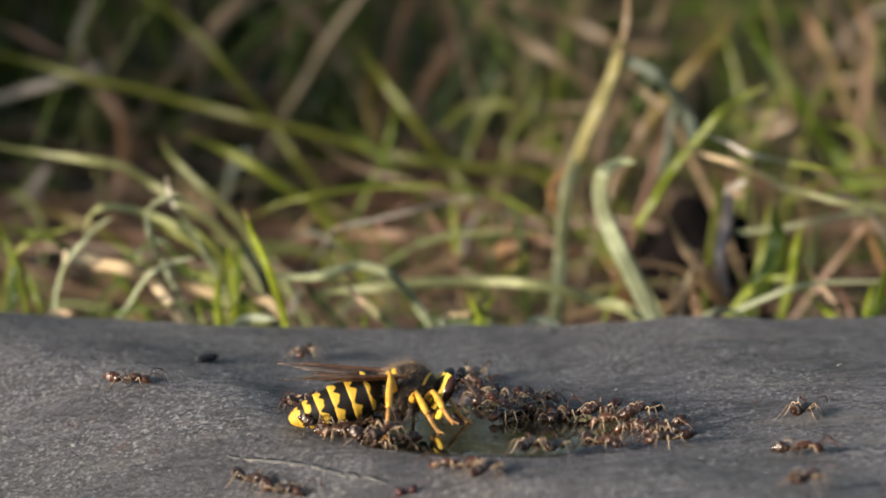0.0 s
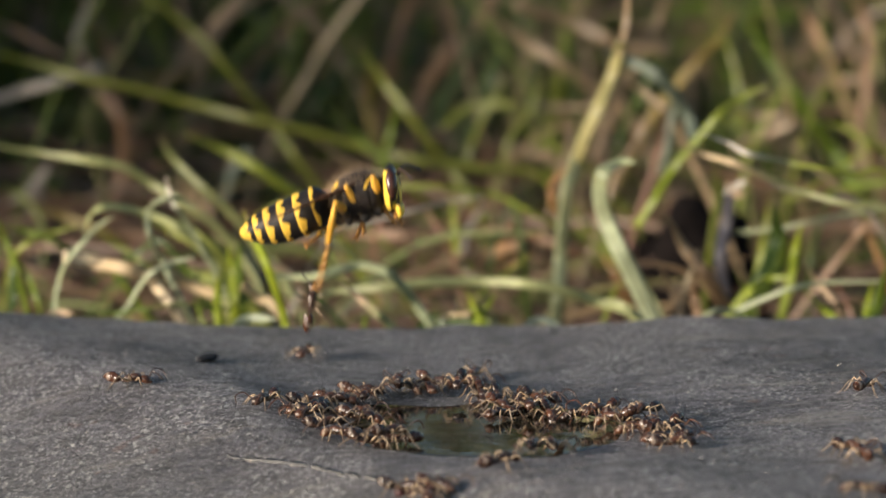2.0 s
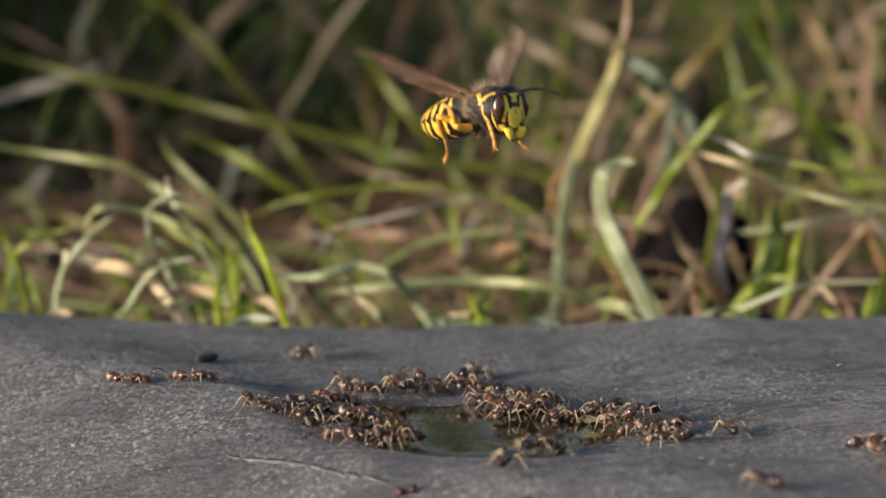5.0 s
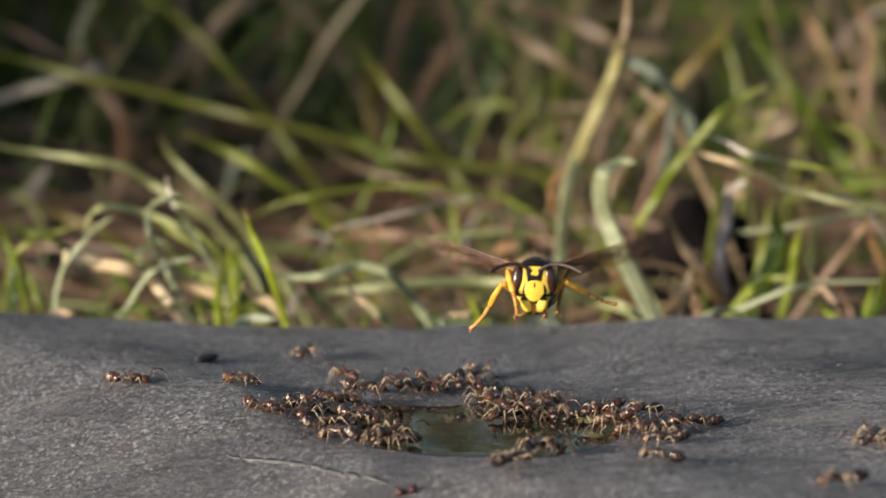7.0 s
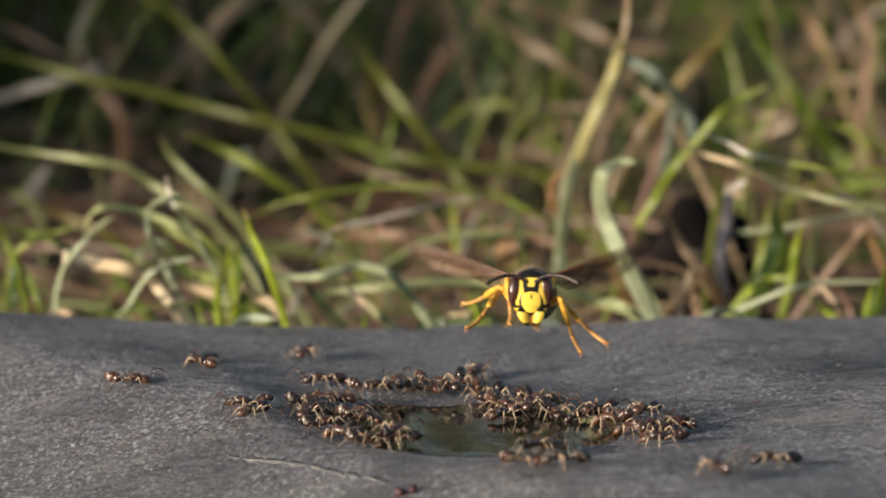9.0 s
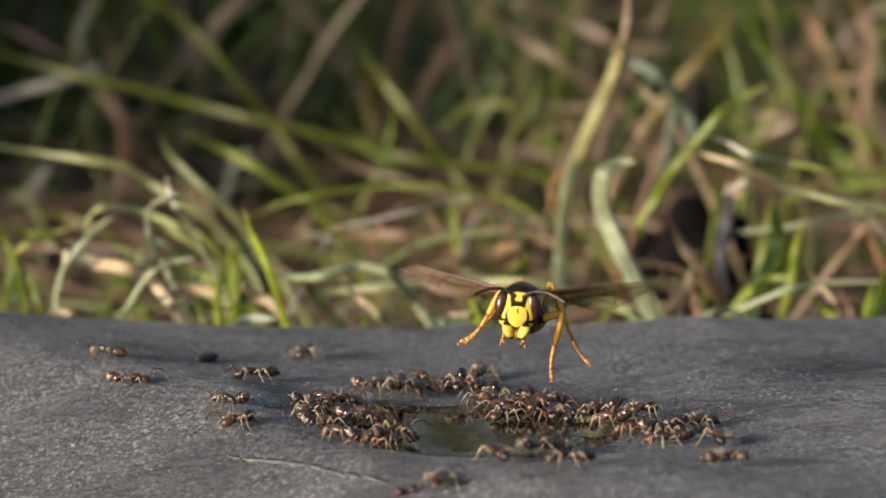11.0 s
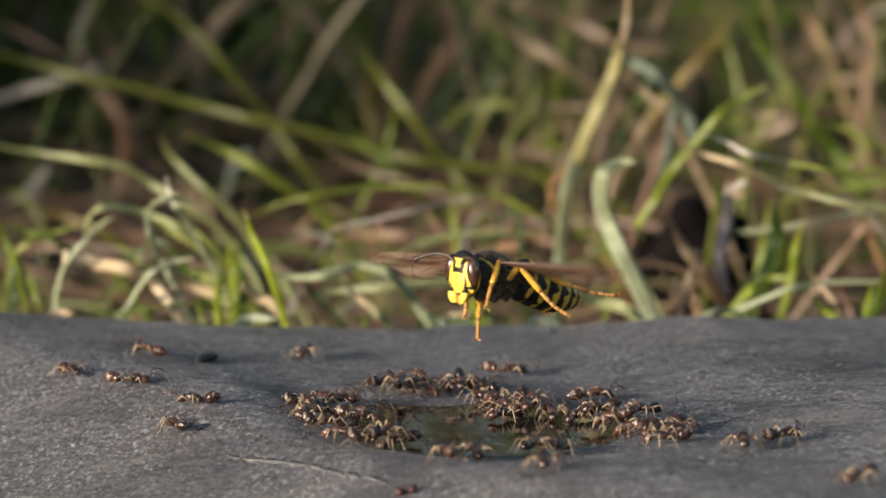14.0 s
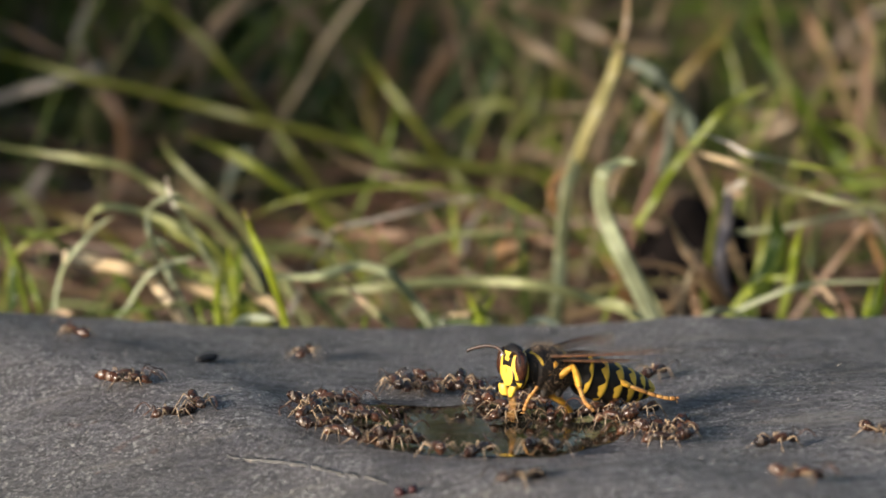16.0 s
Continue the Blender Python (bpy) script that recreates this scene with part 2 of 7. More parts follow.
def part(name, bm, material, parent=None, label=""):
    me = bpy.data.meshes.new(name)
    bmesh.ops.recalc_face_normals(bm, faces=bm.faces)
    for f in bm.faces:
        f.smooth = True
    bm.to_mesh(me)
    bm.free()
    for m in material if isinstance(material, (list, tuple)) else [material]:
        me.materials.append(m)
    ob = new(name, me)
    ob.parent = parent
    if label:
        ob["label"] = label
    return ob


def thing(name, label, category, group="", kind=""):
    return tagged(new(name), label, category, group, kind)


def spline(pts, steps):
    """A smooth line through the points."""
    pts = [Vector(p) for p in pts]
    q = [pts[0] * 2 - pts[1], *pts, pts[-1] * 2 - pts[-2]]
    out = []
    for i in range(1, len(q) - 2):
        for k in range(steps):
            u = k / steps
            a, b, c, d = q[i - 1], q[i], q[i + 1], q[i + 2]
            out.append(0.5 * (2 * b + (c - a) * u + (2 * a - 5 * b + 4 * c - d) * u * u + (3 * b - a - 3 * c + d) * u ** 3))
    out.append(pts[-1])
    return out


def sweep(bm, line, radii, n=8, flat=1.0, up=(0, 0, 1), mat=0):
    """A closed skin round a line; flat below 1 thins it along the second axis."""
    rings = []
    side = None
    for i, p in enumerate(line):
        t = (line[min(i + 1, len(line) - 1)] - line[max(i - 1, 0)]).normalized()
        s = t.cross(Vector(up)) if side is None else side - t * side.dot(t)
        if s.length < 1e-9:
            s = t.orthogonal()
        side = s.normalized()
        w = t.cross(side)
        r = radii[i] if isinstance(radii, (list, tuple)) else radii
        rings.append([bm.verts.new(p + side * (r * math.cos(a)) + w * (r * flat * math.sin(a)))
                      for a in (2 * math.pi * k / n for k in range(n))])
    for a, b in zip(rings, rings[1:]):
        for k in range(n):
            bm.faces.new((a[k], a[(k + 1) % n], b[(k + 1) % n], b[k])).material_index = mat
    bm.faces.new(rings[0]).material_index = mat
    bm.faces.new(rings[-1][::-1]).material_index = mat
    return rings


def ball(bm, centre, radii, nu=20, nv=12, turn=None, mat=0):
    m = Matrix.Translation(Vector(centre)) @ (turn or Matrix()) @ Matrix.Diagonal((*radii, 1))
    made = bmesh.ops.create_uvsphere(bm, u_segments=nu, v_segments=nv, radius=1, matrix=m)
    for f in {f for v in made["verts"] for f in v.link_faces}:
        f.material_index = mat
    return made["verts"]


def set_marks(ob, rule):
    """Store rule(x, y, z), in millimetres, at each vertex; above 0 is the light colour."""
    a = ob.data.attributes.new("mark", "FLOAT", "POINT")
    a.data.foreach_set("value", [rule(*(v.co * 1000)) for v in ob.data.vertices])


def sstep(a, b, x):
    u = min(1.0, max(0.0, (x - a) / (b - a)))
    return u * u * (3 - 2 * u)


# ---- the slate and its puddle ----
POND = (4.0, 1.8)
POND_R = (12.8, 14.6)


def back_edge(x):
    return 64 + 1.2 * math.sin(x * 0.11 + 1) + 0.8 * math.sin(x * 0.31) + 0.4 * math.sin(x * 0.83)


def pond_reach(x, y):
    """How far out a place lies, 1 at the puddle's rim, which runs out into a tongue to the far left."""
    dx, dy = (x - POND[0]) / POND_R[0], (y - POND[1]) / POND_R[1]
    a = math.atan2(dy, dx)
    return math.hypot(dx, dy) / (1 + 0.32 * math.exp(-((a - 2.38) / 0.24) ** 2) + 0.03 * math.sin(5 * a + 1) + 0.02 * math.sin(9 * a))


def rise(x, y):
    """Height of the slate's face, in millimetres: a shallow dish that climbs to both sides."""
    left = 1.3 * sstep(-2, -50, x)
    right = 1.35 * sstep(7, 27, x) - 0.6 * sstep(36, 60, x)
    far = sstep(-25, 64, y)
    z = (left + right) * (0.15 + 0.85 * far) - 0.2 * far
    # a low ridge from the far left corner to the puddle; in front of it the face falls away to the near left
    d = -0.77 * (x + 48) - 0.64 * (y - 48) - 3
    z += 1.75 * math.exp(-(d / (9 if d > 0 else 14)) ** 2) - 0.25 * 3 * math.log1p(math.exp(min(d, 60) / 3))
    z += 1.7 * sstep(16, 60, x) * (1 - sstep(12, 55, y))
    z += 0.35 * sstep(22, 50, x) * math.exp(-((y - 15) / 28) ** 2)
    r = pond_reach(x, y)
    near = sstep(1.0, 1.9, r)
    p = Vector((x, y * 1.4, 0))
    z = z * near + (0.5 * (min(r, 1.0) ** 4 - 1) + 0.12 * max(0.0, min(r, 1.9) - 1))
    wob = noise.noise(p * 0.06) * 0.24 + noise.noise(p * 0.17) * 0.11
    return z + wob * (0.12 + 0.88 * near) + noise.noise(p * 0.55) * 0.05 + noise.noise(Vector((x * 0.7, y * 2.1, 4))) * 0.035


def stand(x, y):
    """Where a foot finds hold: on the slate, or on the water's skin."""
    return max(rise(x, y), -0.2) if pond_reach(x, y) < 1 else rise(x, y)


def build_slate():
    xs = np.concatenate([np.arange(-150, -54, 3.0), np.arange(-54, 54, 0.55), np.arange(54, 151, 3.0)])
    us = np.concatenate([np.arange(-150, -36, 4.0), np.arange(-36, 64, 0.55)])
    verts, faces = [], []
    n = len(xs)
    for u in us:
        for x in xs:
            y = u if u < 40 else 40 + (u - 40) * (back_edge(x) - 40) / 24
            # the sides are broken unevenly
            out = sstep(56, 150, abs(x))
            wx = x * (1 + out * 0.09 * noise.noise(Vector((y * 0.025, 7 if x > 0 else 2, 0))))
            wy = y - sstep(-40, -150, y) * 14 * noise.noise(Vector((x * 0.02, 5, 1)))
            verts.append((wx, wy, rise(x, y) - 2.5 * out ** 3))
    # the rounded broken edge, the back face and the underside
    for k, (dy, dz) in enumerate([(0.7, -0.25), (1.2, -0.9), (1.1, -3.0), (1.9, -8.0), (0.6, -14.0), (0.2, -24.0)]):
        for x in xs:
            y = back_edge(x)
            verts.append((x, y + dy + 0.5 * k * noise.noise(Vector((x * 0.2, k * 3.1, 9))), (rise(x, y) if k < 2 else 0) + dz))
    for x in xs:
        verts.append((x, -150.0, -24.0))
    rows = len(us) + 7
    for j in range(rows - 1):
        for i in range(n - 1):
            a = j * n + i
            faces.append((a, a + 1, a + n + 1, a + n))
    for side in (0, n - 1):
        faces.append([j * n + side for j in range(rows)])
    faces.append([i for i in range(n)] + [(rows - 1) * n + i for i in range(n - 1, -1, -1)])
    me = bpy.data.meshes.new("slate_slab")
    me.from_pydata([(x * MM, y * MM, z * MM) for x, y, z in verts], [], faces)
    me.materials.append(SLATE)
    for p in me.polygons:
        p.use_smooth = True
    ob = new("slate_slab", me)
    return tagged(ob, "weathered dark grey slate slab lying in the grass", "stone slab")


def build_puddle():
    bm = bmesh.new()
    rings, n = 9, 120
    grid = []
    for j in range(rings + 1):
        k = j / rings
        grid.append([bm.verts.new(((POND[0] + POND_R[0] * 1.03 * k * math.cos(a) / pond_reach(POND[0] + POND_R[0] * math.cos(a), POND[1] + POND_R[1] * math.sin(a))) * MM,
                                   (POND[1] + POND_R[1] * 1.03 * k * math.sin(a) / pond_reach(POND[0] + POND_R[0] * math.cos(a), POND[1] + POND_R[1] * math.sin(a))) * MM,
                                   (-0.06 + 0.10 * (1 - k ** 4)) * MM if j < rings else -0.12 * MM))
                     for a in (2 * math.pi * i / n for i in range(n))])
    for a, b in zip(grid[1:], grid[2:]):
        for i in range(n):
            bm.faces.new((a[i], a[(i + 1) % n], b[(i + 1) % n], b[i]))
    bm.faces.new(grid[1])
    for v in grid[0]:
        bm.verts.remove(v)
    rim = grid[-1]
    low = [bm.verts.new((v.co.x, v.co.y, -0.9 * MM)) for v in rim]
    for i in range(n):
        bm.faces.new((rim[i], rim[(i + 1) % n], low[(i + 1) % n], low[i]))
    bm.faces.new(low[::-1])
    ob = part("puddle", bm, WATER)
    ob.visible_shadow = False
    return tagged(ob, "small clear puddle of sweet liquid on the slate", "puddle", kind="structure")


def build_ground():
    bm = bmesh.new()
    xs = [-40, -8, -2, -0.8, -0.4, -0.2, 0, 0.2, 0.4, 0.8, 2, 8, 40]
    ys = [-40, -8, -2, -0.6, -0.2, 0, 0.1, 0.2, 0.35, 0.6, 1.0, 2, 8, 40]
    v = [[bm.verts.new((x, y, -0.024 + 0.004 * noise.noise(Vector((x * 9, y * 9, 0))))) for x in xs] for y in ys]
    for a, b in zip(v, v[1:]):
        for i in range(len(xs) - 1):
            bm.faces.new((a[i], a[i + 1], b[i + 1], b[i]))
    return tagged(part("ground", bm, SOD), "dark soil and low green sod under the grass", "soil", kind="structure")


build_slate()
build_puddle()
build_ground()

# ---- grass ----
dice = random.Random(7)


def blade_mesh(bm, pts, wide, face, taper_both=False, n_steps=6, joined=False):
    """A folded blade along the points, widest below the middle, with a keel and real thickness."""
    line = spline([Vector(p) * MM for p in pts], n_steps)
    last = len(line) - 1
    prev = None
    rings = []
    for i, p in enumerate(line):
        t = (line[min(i + 1, last)] - line[max(i - 1, 0)]).normalized()
        f = face - t * face.dot(t)
        f = f.normalized() if f.length > 1e-6 else t.orthogonal()
        s = t.cross(f)
        u = i / last
        w = 0.5 * wide * MM * (1.0 if joined else sstep(-0.08, 0.24, u) if not taper_both else sstep(-0.02, 0.3, u) * sstep(1.02, 0.7, u))
        w = max(w, 0.06 * MM)
        keel = 0.13 * w
        th = 0.10 * w + 0.03 * MM
        rings.append([bm.verts.new(q) for q in (p - s * w, p - s * w * 0.5 + f * keel * 0.3, p - f * keel + f * th,
                                                p + s * w * 0.5 + f * keel * 0.3, p + s * w, p - f * (keel + th))])
    for a, b in zip(rings, rings[1:]):
        for k in range(6):
            bm.faces.new((a[k], a[(k + 1) % 6], b[(k + 1) % 6], b[k]))
    bm.faces.new(rings[0])
    bm.faces.new(rings[-1][::-1])


TUFTS = {}


def tuft(x, y):
    """The tuft of grass that grows at this place."""
    key = (round(x / 22), 0 if y < 100 else 1 if y < 160 else 2)
    if key not in TUFTS:
        words = ("tuft of pale green and straw grass at the slate's edge", "tuft of green and dry grass behind the slate", "loose tuft of green and brown grass in the thicket")
        TUFTS[key] = thing("grass_tuft", words[key[1]], "grass", "grass tufts behind the slate")
        TUFTS[key].location = (key[0] * 22 * MM, y * MM, -24 * MM)
    return TUFTS[key]


def blade(kind, wide, *pts, joined=False):
    bm = bmesh.new()
    face = Vector((dice.uniform(-0.75, 0.25), -1, dice.uniform(0.0, 0.7))).normalized()
    home = tuft(pts[-1][0], pts[-1][1])
    at = home.location / MM
    blade_mesh(bm, [Vector(p) - at for p in pts], wide, face, kind.partition("/")[0] in ("husk", "pale_leaf", "orange_leaf"), 6, joined)
    stalk = "stem" in kind or "stalk" in kind or "straw" in kind
    name = {"husk": "seed_husk", "pale_leaf": "leaf", "brown_leaf": "dead_leaf", "orange_leaf": "dead_leaf", "teal_leaf": "leaf"}.get(kind.partition("/")[0], "stem" if stalk else "blade")
    ob = part(name, bm, grass_tissue(kind), home, GRASS_WORDS[kind.partition("/")[0]])
    count = len(ob.data.vertices)
    ob.data.attributes.new("along", "FLOAT", "POINT").data.foreach_set("value", [i // 6 * 6 / count for i in range(count)])
    return ob


def scatter(name, label, count, tones, seed, near, far, tall, lean, wide, thin_left=0.6, span=None):
    """A thicket of many blades of mixed tones that stand or hang over between two depths."""
    rnd = random.Random(seed)
    bm = bmesh.new()
    for _ in range(count):
        y = near + (far - near) * rnd.random() ** 0.8
        half = 60 + 0.16 * (y + 315)
        x = rnd.uniform(*span) if span else rnd.uniform(-1, 1) * half
        if x < -0.15 * half and rnd.random() < thin_left:
            continue
        if 26 < x < 46 and 108 < y < 195:
            continue
        h = rnd.uniform(*tall) * (0.7 + 0.3 * rnd.random())
        a = rnd.uniform(0, 2 * math.pi)
        l = rnd.uniform(*lean)
        dx, dy = math.cos(a) * l, math.sin(a) * l * 0.45
        if y + dy * 1.15 < near - 10:
            dy = -dy
        droop = rnd.uniform(-0.1, 0.4) * l * 0.4
        bend = rnd.uniform(-0.12, 0.12) * l
        pts = [(x + dx * 1.15, y + dy * 1.15, -24 + h - droop), (x + dx * 0.6 + bend, y + dy * 0.6, -24 + h * 0.85),
               (x + dx * 0.2 + bend * 0.6, y + dy * 0.2, -24 + h * 0.45), (x, y, -26)]
        face = Vector((rnd.uniform(-0.9, 0.9), -1, rnd.uniform(-0.2, 0.8))).normalized()
        blade_mesh(bm, pts, rnd.uniform(*wide), face, False, 4)
    me = bpy.data.meshes.new(name)
    for f in bm.faces:
        f.smooth = True
    bm.to_mesh(me)
    bm.free()
    me.materials.append(leafy(name + "_tissue", tones, island=True))
    return tagged(new(name, me), label, "grass", kind="stuff")


scatter("green_grass", "thicket of green grass blades behind the slate", 1150,
        [(0.04, 0.075, 0.007), (0.10, 0.14, 0.012), (0.19, 0.23, 0.022), (0.05, 0.09, 0.012)], 13, 235, 450, (20, 90), (14, 60), (0.5, 1.5), 0.72)
scatter("dry_grass", "tangle of dry brown and straw grass", 800,
        [(0.10, 0.06, 0.035), (0.22, 0.14, 0.075), (0.36, 0.24, 0.14), (0.19, 0.145, 0.105)], 14, 235, 470, (12, 90), (15, 60), (0.5, 1.4), 0.72)
scatter("tall_grass", "tall green grass far behind the slate", 420,
        [(0.025, 0.05, 0.006), (0.07, 0.10, 0.010), (0.14, 0.16, 0.016), (0.15, 0.10, 0.045)], 15, 330, 620, (120, 260), (20, 120), (1.6, 4.0), 0.2)
# grass added mostly out of view, to cast shade on the left thicket
scatter("meadow_grass", "dense tall grass added mostly out of view to shade the left thicket", 2000,
        [(0.05, 0.08, 0.014), (0.09, 0.13, 0.02), (0.15, 0.17, 0.03), (0.22, 0.16, 0.09)], 16, 105, 620, (60, 170), (5, 25), (2.5, 5.0), 0.0, (-420, -108))
scatter("thin_grass", "thin crossing grass stems behind the slate", 300,
        [(0.10, 0.14, 0.02), (0.20, 0.24, 0.04), (0.33, 0.23, 0.12), (0.22, 0.13, 0.07)], 26, 165, 330, (14, 85), (25, 70), (0.25, 0.6), 0.5)
scatter("short_grass", "short mixed grass along the slate edge", 340,
        [(0.08, 0.11, 0.02), (0.2, 0.23, 0.06), (0.34, 0.24, 0.12), (0.24, 0.155, 0.085)], 5, 95, 190, (12, 32), (10, 40), (0.35, 0.8), 0.1)


def litter(name, label, count, tones, seed):
    """Thin dead stems that lie crosswise over one another."""
    rnd = random.Random(seed)
    bm = bmesh.new()
    for _ in range(count):
        x, y = rnd.uniform(-75, 75), rnd.uniform(85, 230)
        if 24 < x < 48 and y > 105:
            continue
        z = rnd.uniform(-23, -14 + 0.12 * (y - 85))
        l, a = rnd.uniform(12, 34), rnd.uniform(-0.6, 0.6)
        dx, dy, dz = l * math.cos(a), l * math.sin(a), l * rnd.uniform(-0.35, 0.35)
        pts = [(x - dx, y - dy, max(-23, z - dz)), (x - dx * 0.3, y - dy * 0.3, z + rnd.uniform(0, 4)), (x + dx * 0.4, y + dy * 0.4, z + rnd.uniform(0, 4)), (x + dx, y + dy, max(-23, z + dz))]
        blade_mesh(bm, pts, rnd.uniform(0.3, 0.9), Vector((0, -1, rnd.uniform(0, 1))).normalized(), False, 4)
    me = bpy.data.meshes.new(name)
    bm.to_mesh(me)
    bm.free()
    me.materials.append(leafy(name + "_tissue", tones, island=True))
    return tagged(new(name, me), label, "grass litter", kind="stuff")


litter("straw_litter", "brown and reddish dead stems lying under the grass", 430,
       [(0.07, 0.032, 0.018), (0.15, 0.072, 0.036), (0.23, 0.13, 0.07), (0.16, 0.11, 0.07)], 21)


def gap_lump(x, y, wide, high, seed):
    """An uneven near-black lump, added to stand in for a shaded gap in the grass."""
    bm = bmesh.new()
    ball(bm, (0, 0, 0), (wide * MM, wide * 0.8 * MM, high * MM), 28, 20)
    for v in bm.verts:
        k = 1 - 0.35 * max(0.0, v.co.z / (high * MM)) + 0.35 * noise.noise(v.co * 130 + Vector((seed, 0, 0))) + 0.15 * noise.noise(v.co * 420)
        v.co.x *= k
        v.co.y *= k
        v.co.z *= 1 + 0.2 * noise.noise(v.co * 200 + Vector((0, seed, 0)))
    ob = part("soil_clod", bm, GAP_SHADE)
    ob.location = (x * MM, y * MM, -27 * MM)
    return tagged(ob, "near-black lump standing in for a shaded gap between the grass", "soil clod")


# lumps added where there is only a shaded gap between the stems
gap_lump(32, 148, 8.5, 32, 1)
gap_lump(38, 153, 7, 29, 4)
gap_lump(27, 158, 6, 24, 8)


def turf(name, label, count, seed):
    """The short meadow all round, thinner and lower towards the low sun."""
    rnd = random.Random(seed)
    bm = bmesh.new()
    while count:
        r, a = 180 + 1900 * rnd.random() ** 1.4, rnd.uniform(0, 2 * math.pi)
        x, y = r * math.cos(a), r * math.sin(a)
        if (abs(x) < 172 and -172 < y < 190) or math.hypot(x, y + 330) < 90:
            continue
        if -300 < y < 640 and abs(x) < 70 + 0.17 * (y + 315):
            continue
        count -= 1
        sunward = -0.83 * x - 0.56 * y
        h = min(rnd.uniform(25, 85), 24 + 0.07 * (sunward - 170)) if sunward > 0 else rnd.uniform(25, 90)
        h = max(h, 14)
        l, b = rnd.uniform(8, 45), rnd.uniform(0, 2 * math.pi)
        dx, dy = l * math.cos(b), l * math.sin(b)
        pts = [(x + dx, y + dy, -24 + h * 0.9), (x + dx * 0.4, y + dy * 0.4, -24 + h * 0.75), (x, y, -27)]
        blade_mesh(bm, pts, rnd.uniform(2.5, 6), Vector((rnd.uniform(-1, 1), rnd.uniform(-1, 1), 0.3)).normalized(), False, 3)
    me = bpy.data.meshes.new(name)
    for f in bm.faces:
        f.smooth = True
    bm.to_mesh(me)
    bm.free()
    me.materials.append(leafy(name + "_tissue", [(0.05, 0.08, 0.014), (0.10, 0.14, 0.022), (0.16, 0.19, 0.035), (0.30, 0.22, 0.12)], island=True))
    return tagged(new(name, me), label, "grass", kind="stuff")


turf("meadow_turf", "short green and straw meadow grass all round the slate", 5500, 31)

# ---- the single blades and stems, from tip to foot ----
blade("dim_olive", 1.2, (-63.4, 176.0, 22.0), (-55.9, 177.5, 19.9), (-48.7, 175.0, 18.0), (-41.2, 176.0, 16.3), (-33.6, 177.5, 14.1), (-25.7, 175.0, 12.3), (-18.8, 176.0, 10.7), (-11.2, 177.5, 8.4), (-3.4, 175.0, 6.8), (5.1, 176.0, 5.6), (14.4, 177.5, 3.6), (22.8, 177.0, -10.2), (28.4, 178.0, -24.0))
blade("pale_olive", 1.0, (-56.4, 120.0, 14.4), (-49.7, 121.5, 13.1), (-43.3, 119.0, 12.4), (-38.6, 120.0, 11.4), (-35.3, 121.5, 9.1), (-31.7, 119.0, 7.3), (-27.7, 120.0, 4.3), (-24.4, 121.5, 0.3), (-21.9, 119.0, -3.9), (-16.8, 121.0, -14.0), (-13.4, 122.0, -24.0))
blade("dim_olive", 1.2, (-42.1, 194.0, 28.6), (-36.3, 195.5, 23.9), (-32.2, 193.0, 20.1), (-28.3, 194.0, 15.2), (-24.4, 195.5, 10.3), (-21.1, 193.0, 5.7), (-17.6, 194.0, 0.8), (-10.1, 195.0, -11.6), (-5.1, 196.0, -24.0), joined=True)
blade("dull_tan", 1.4, (-29.1, 225.0, 28.0), (-35.1, 226.5, 21.6), (-39.2, 224.0, 16.7), (-42.7, 225.0, 12.3), (-46.3, 226.5, 6.7), (-54.4, 226.0, -8.7), (-59.9, 227.0, -24.0), joined=True)
blade("grey_straw", 1.5, (-11.4, 230.0, 27.7), (-17.5, 231.5, 19.5), (-20.8, 229.0, 13.7), (-23.5, 230.0, 9.4), (-26.1, 231.5, 4.1), (-28.2, 229.0, -0.9), (-32.2, 231.0, -12.4), (-34.9, 232.0, -24.0), joined=True)
blade("grey_stem/brown_leaf", 2.5, (-50.5, 215.0, 28.9), (-52.9, 216.5, 23.9), (-53.8, 214.0, 20.7), (-52.7, 215.0, 17.3), (-51.1, 216.5, 13.4), (-48.0, 214.0, 9.5), (-47.2, 215.0, 5.2), (-47.7, 216.5, 0.4), (-48.3, 214.0, -4.3), (-49.3, 216.0, -14.2), (-50.0, 217.0, -24.0))
blade("dry_brown", 1.1, (-51.8, 219.0, 22.0), (-49.9, 220.5, 18.6), (-48.0, 218.0, 14.6), (-47.5, 219.0, 10.3), (-45.7, 220.0, -6.8), (-44.5, 221.0, -24.0))
blade("grey_stem", 1.6, (-65.8, 200.0, 12.3), (-60.3, 201.5, 14.1), (-54.4, 199.0, 15.9), (-48.4, 200.0, 17.7), joined=True)
blade("dry_brown", 1.3, (-67.6, 222.0, 23.1), (-63.6, 223.5, 21.3), (-58.3, 221.0, 18.7), (-54.2, 222.0, 16.0), (-49.4, 223.5, 12.0), (-41.0, 223.0, -6.0), (-35.4, 224.0, -24.0))
blade("dark_brown", 1.5, (-72.9, 262.0, 6.7), (-67.6, 263.5, 4.4), (-61.9, 261.0, 2.2), (-56.6, 262.0, -0.6), (-49.5, 263.5, -3.5), (-41.1, 263.0, -13.8), (-35.5, 264.0, -24.0))
blade("ochre", 1.5, (-50.6, 262.0, 11.0), (-43.9, 263.5, 11.4), (-37.0, 261.0, 12.5))
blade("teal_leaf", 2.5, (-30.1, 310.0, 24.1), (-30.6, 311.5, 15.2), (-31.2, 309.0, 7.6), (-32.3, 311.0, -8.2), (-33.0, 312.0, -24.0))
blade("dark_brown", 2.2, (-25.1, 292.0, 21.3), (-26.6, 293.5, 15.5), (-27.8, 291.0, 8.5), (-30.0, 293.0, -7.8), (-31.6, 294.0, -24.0))
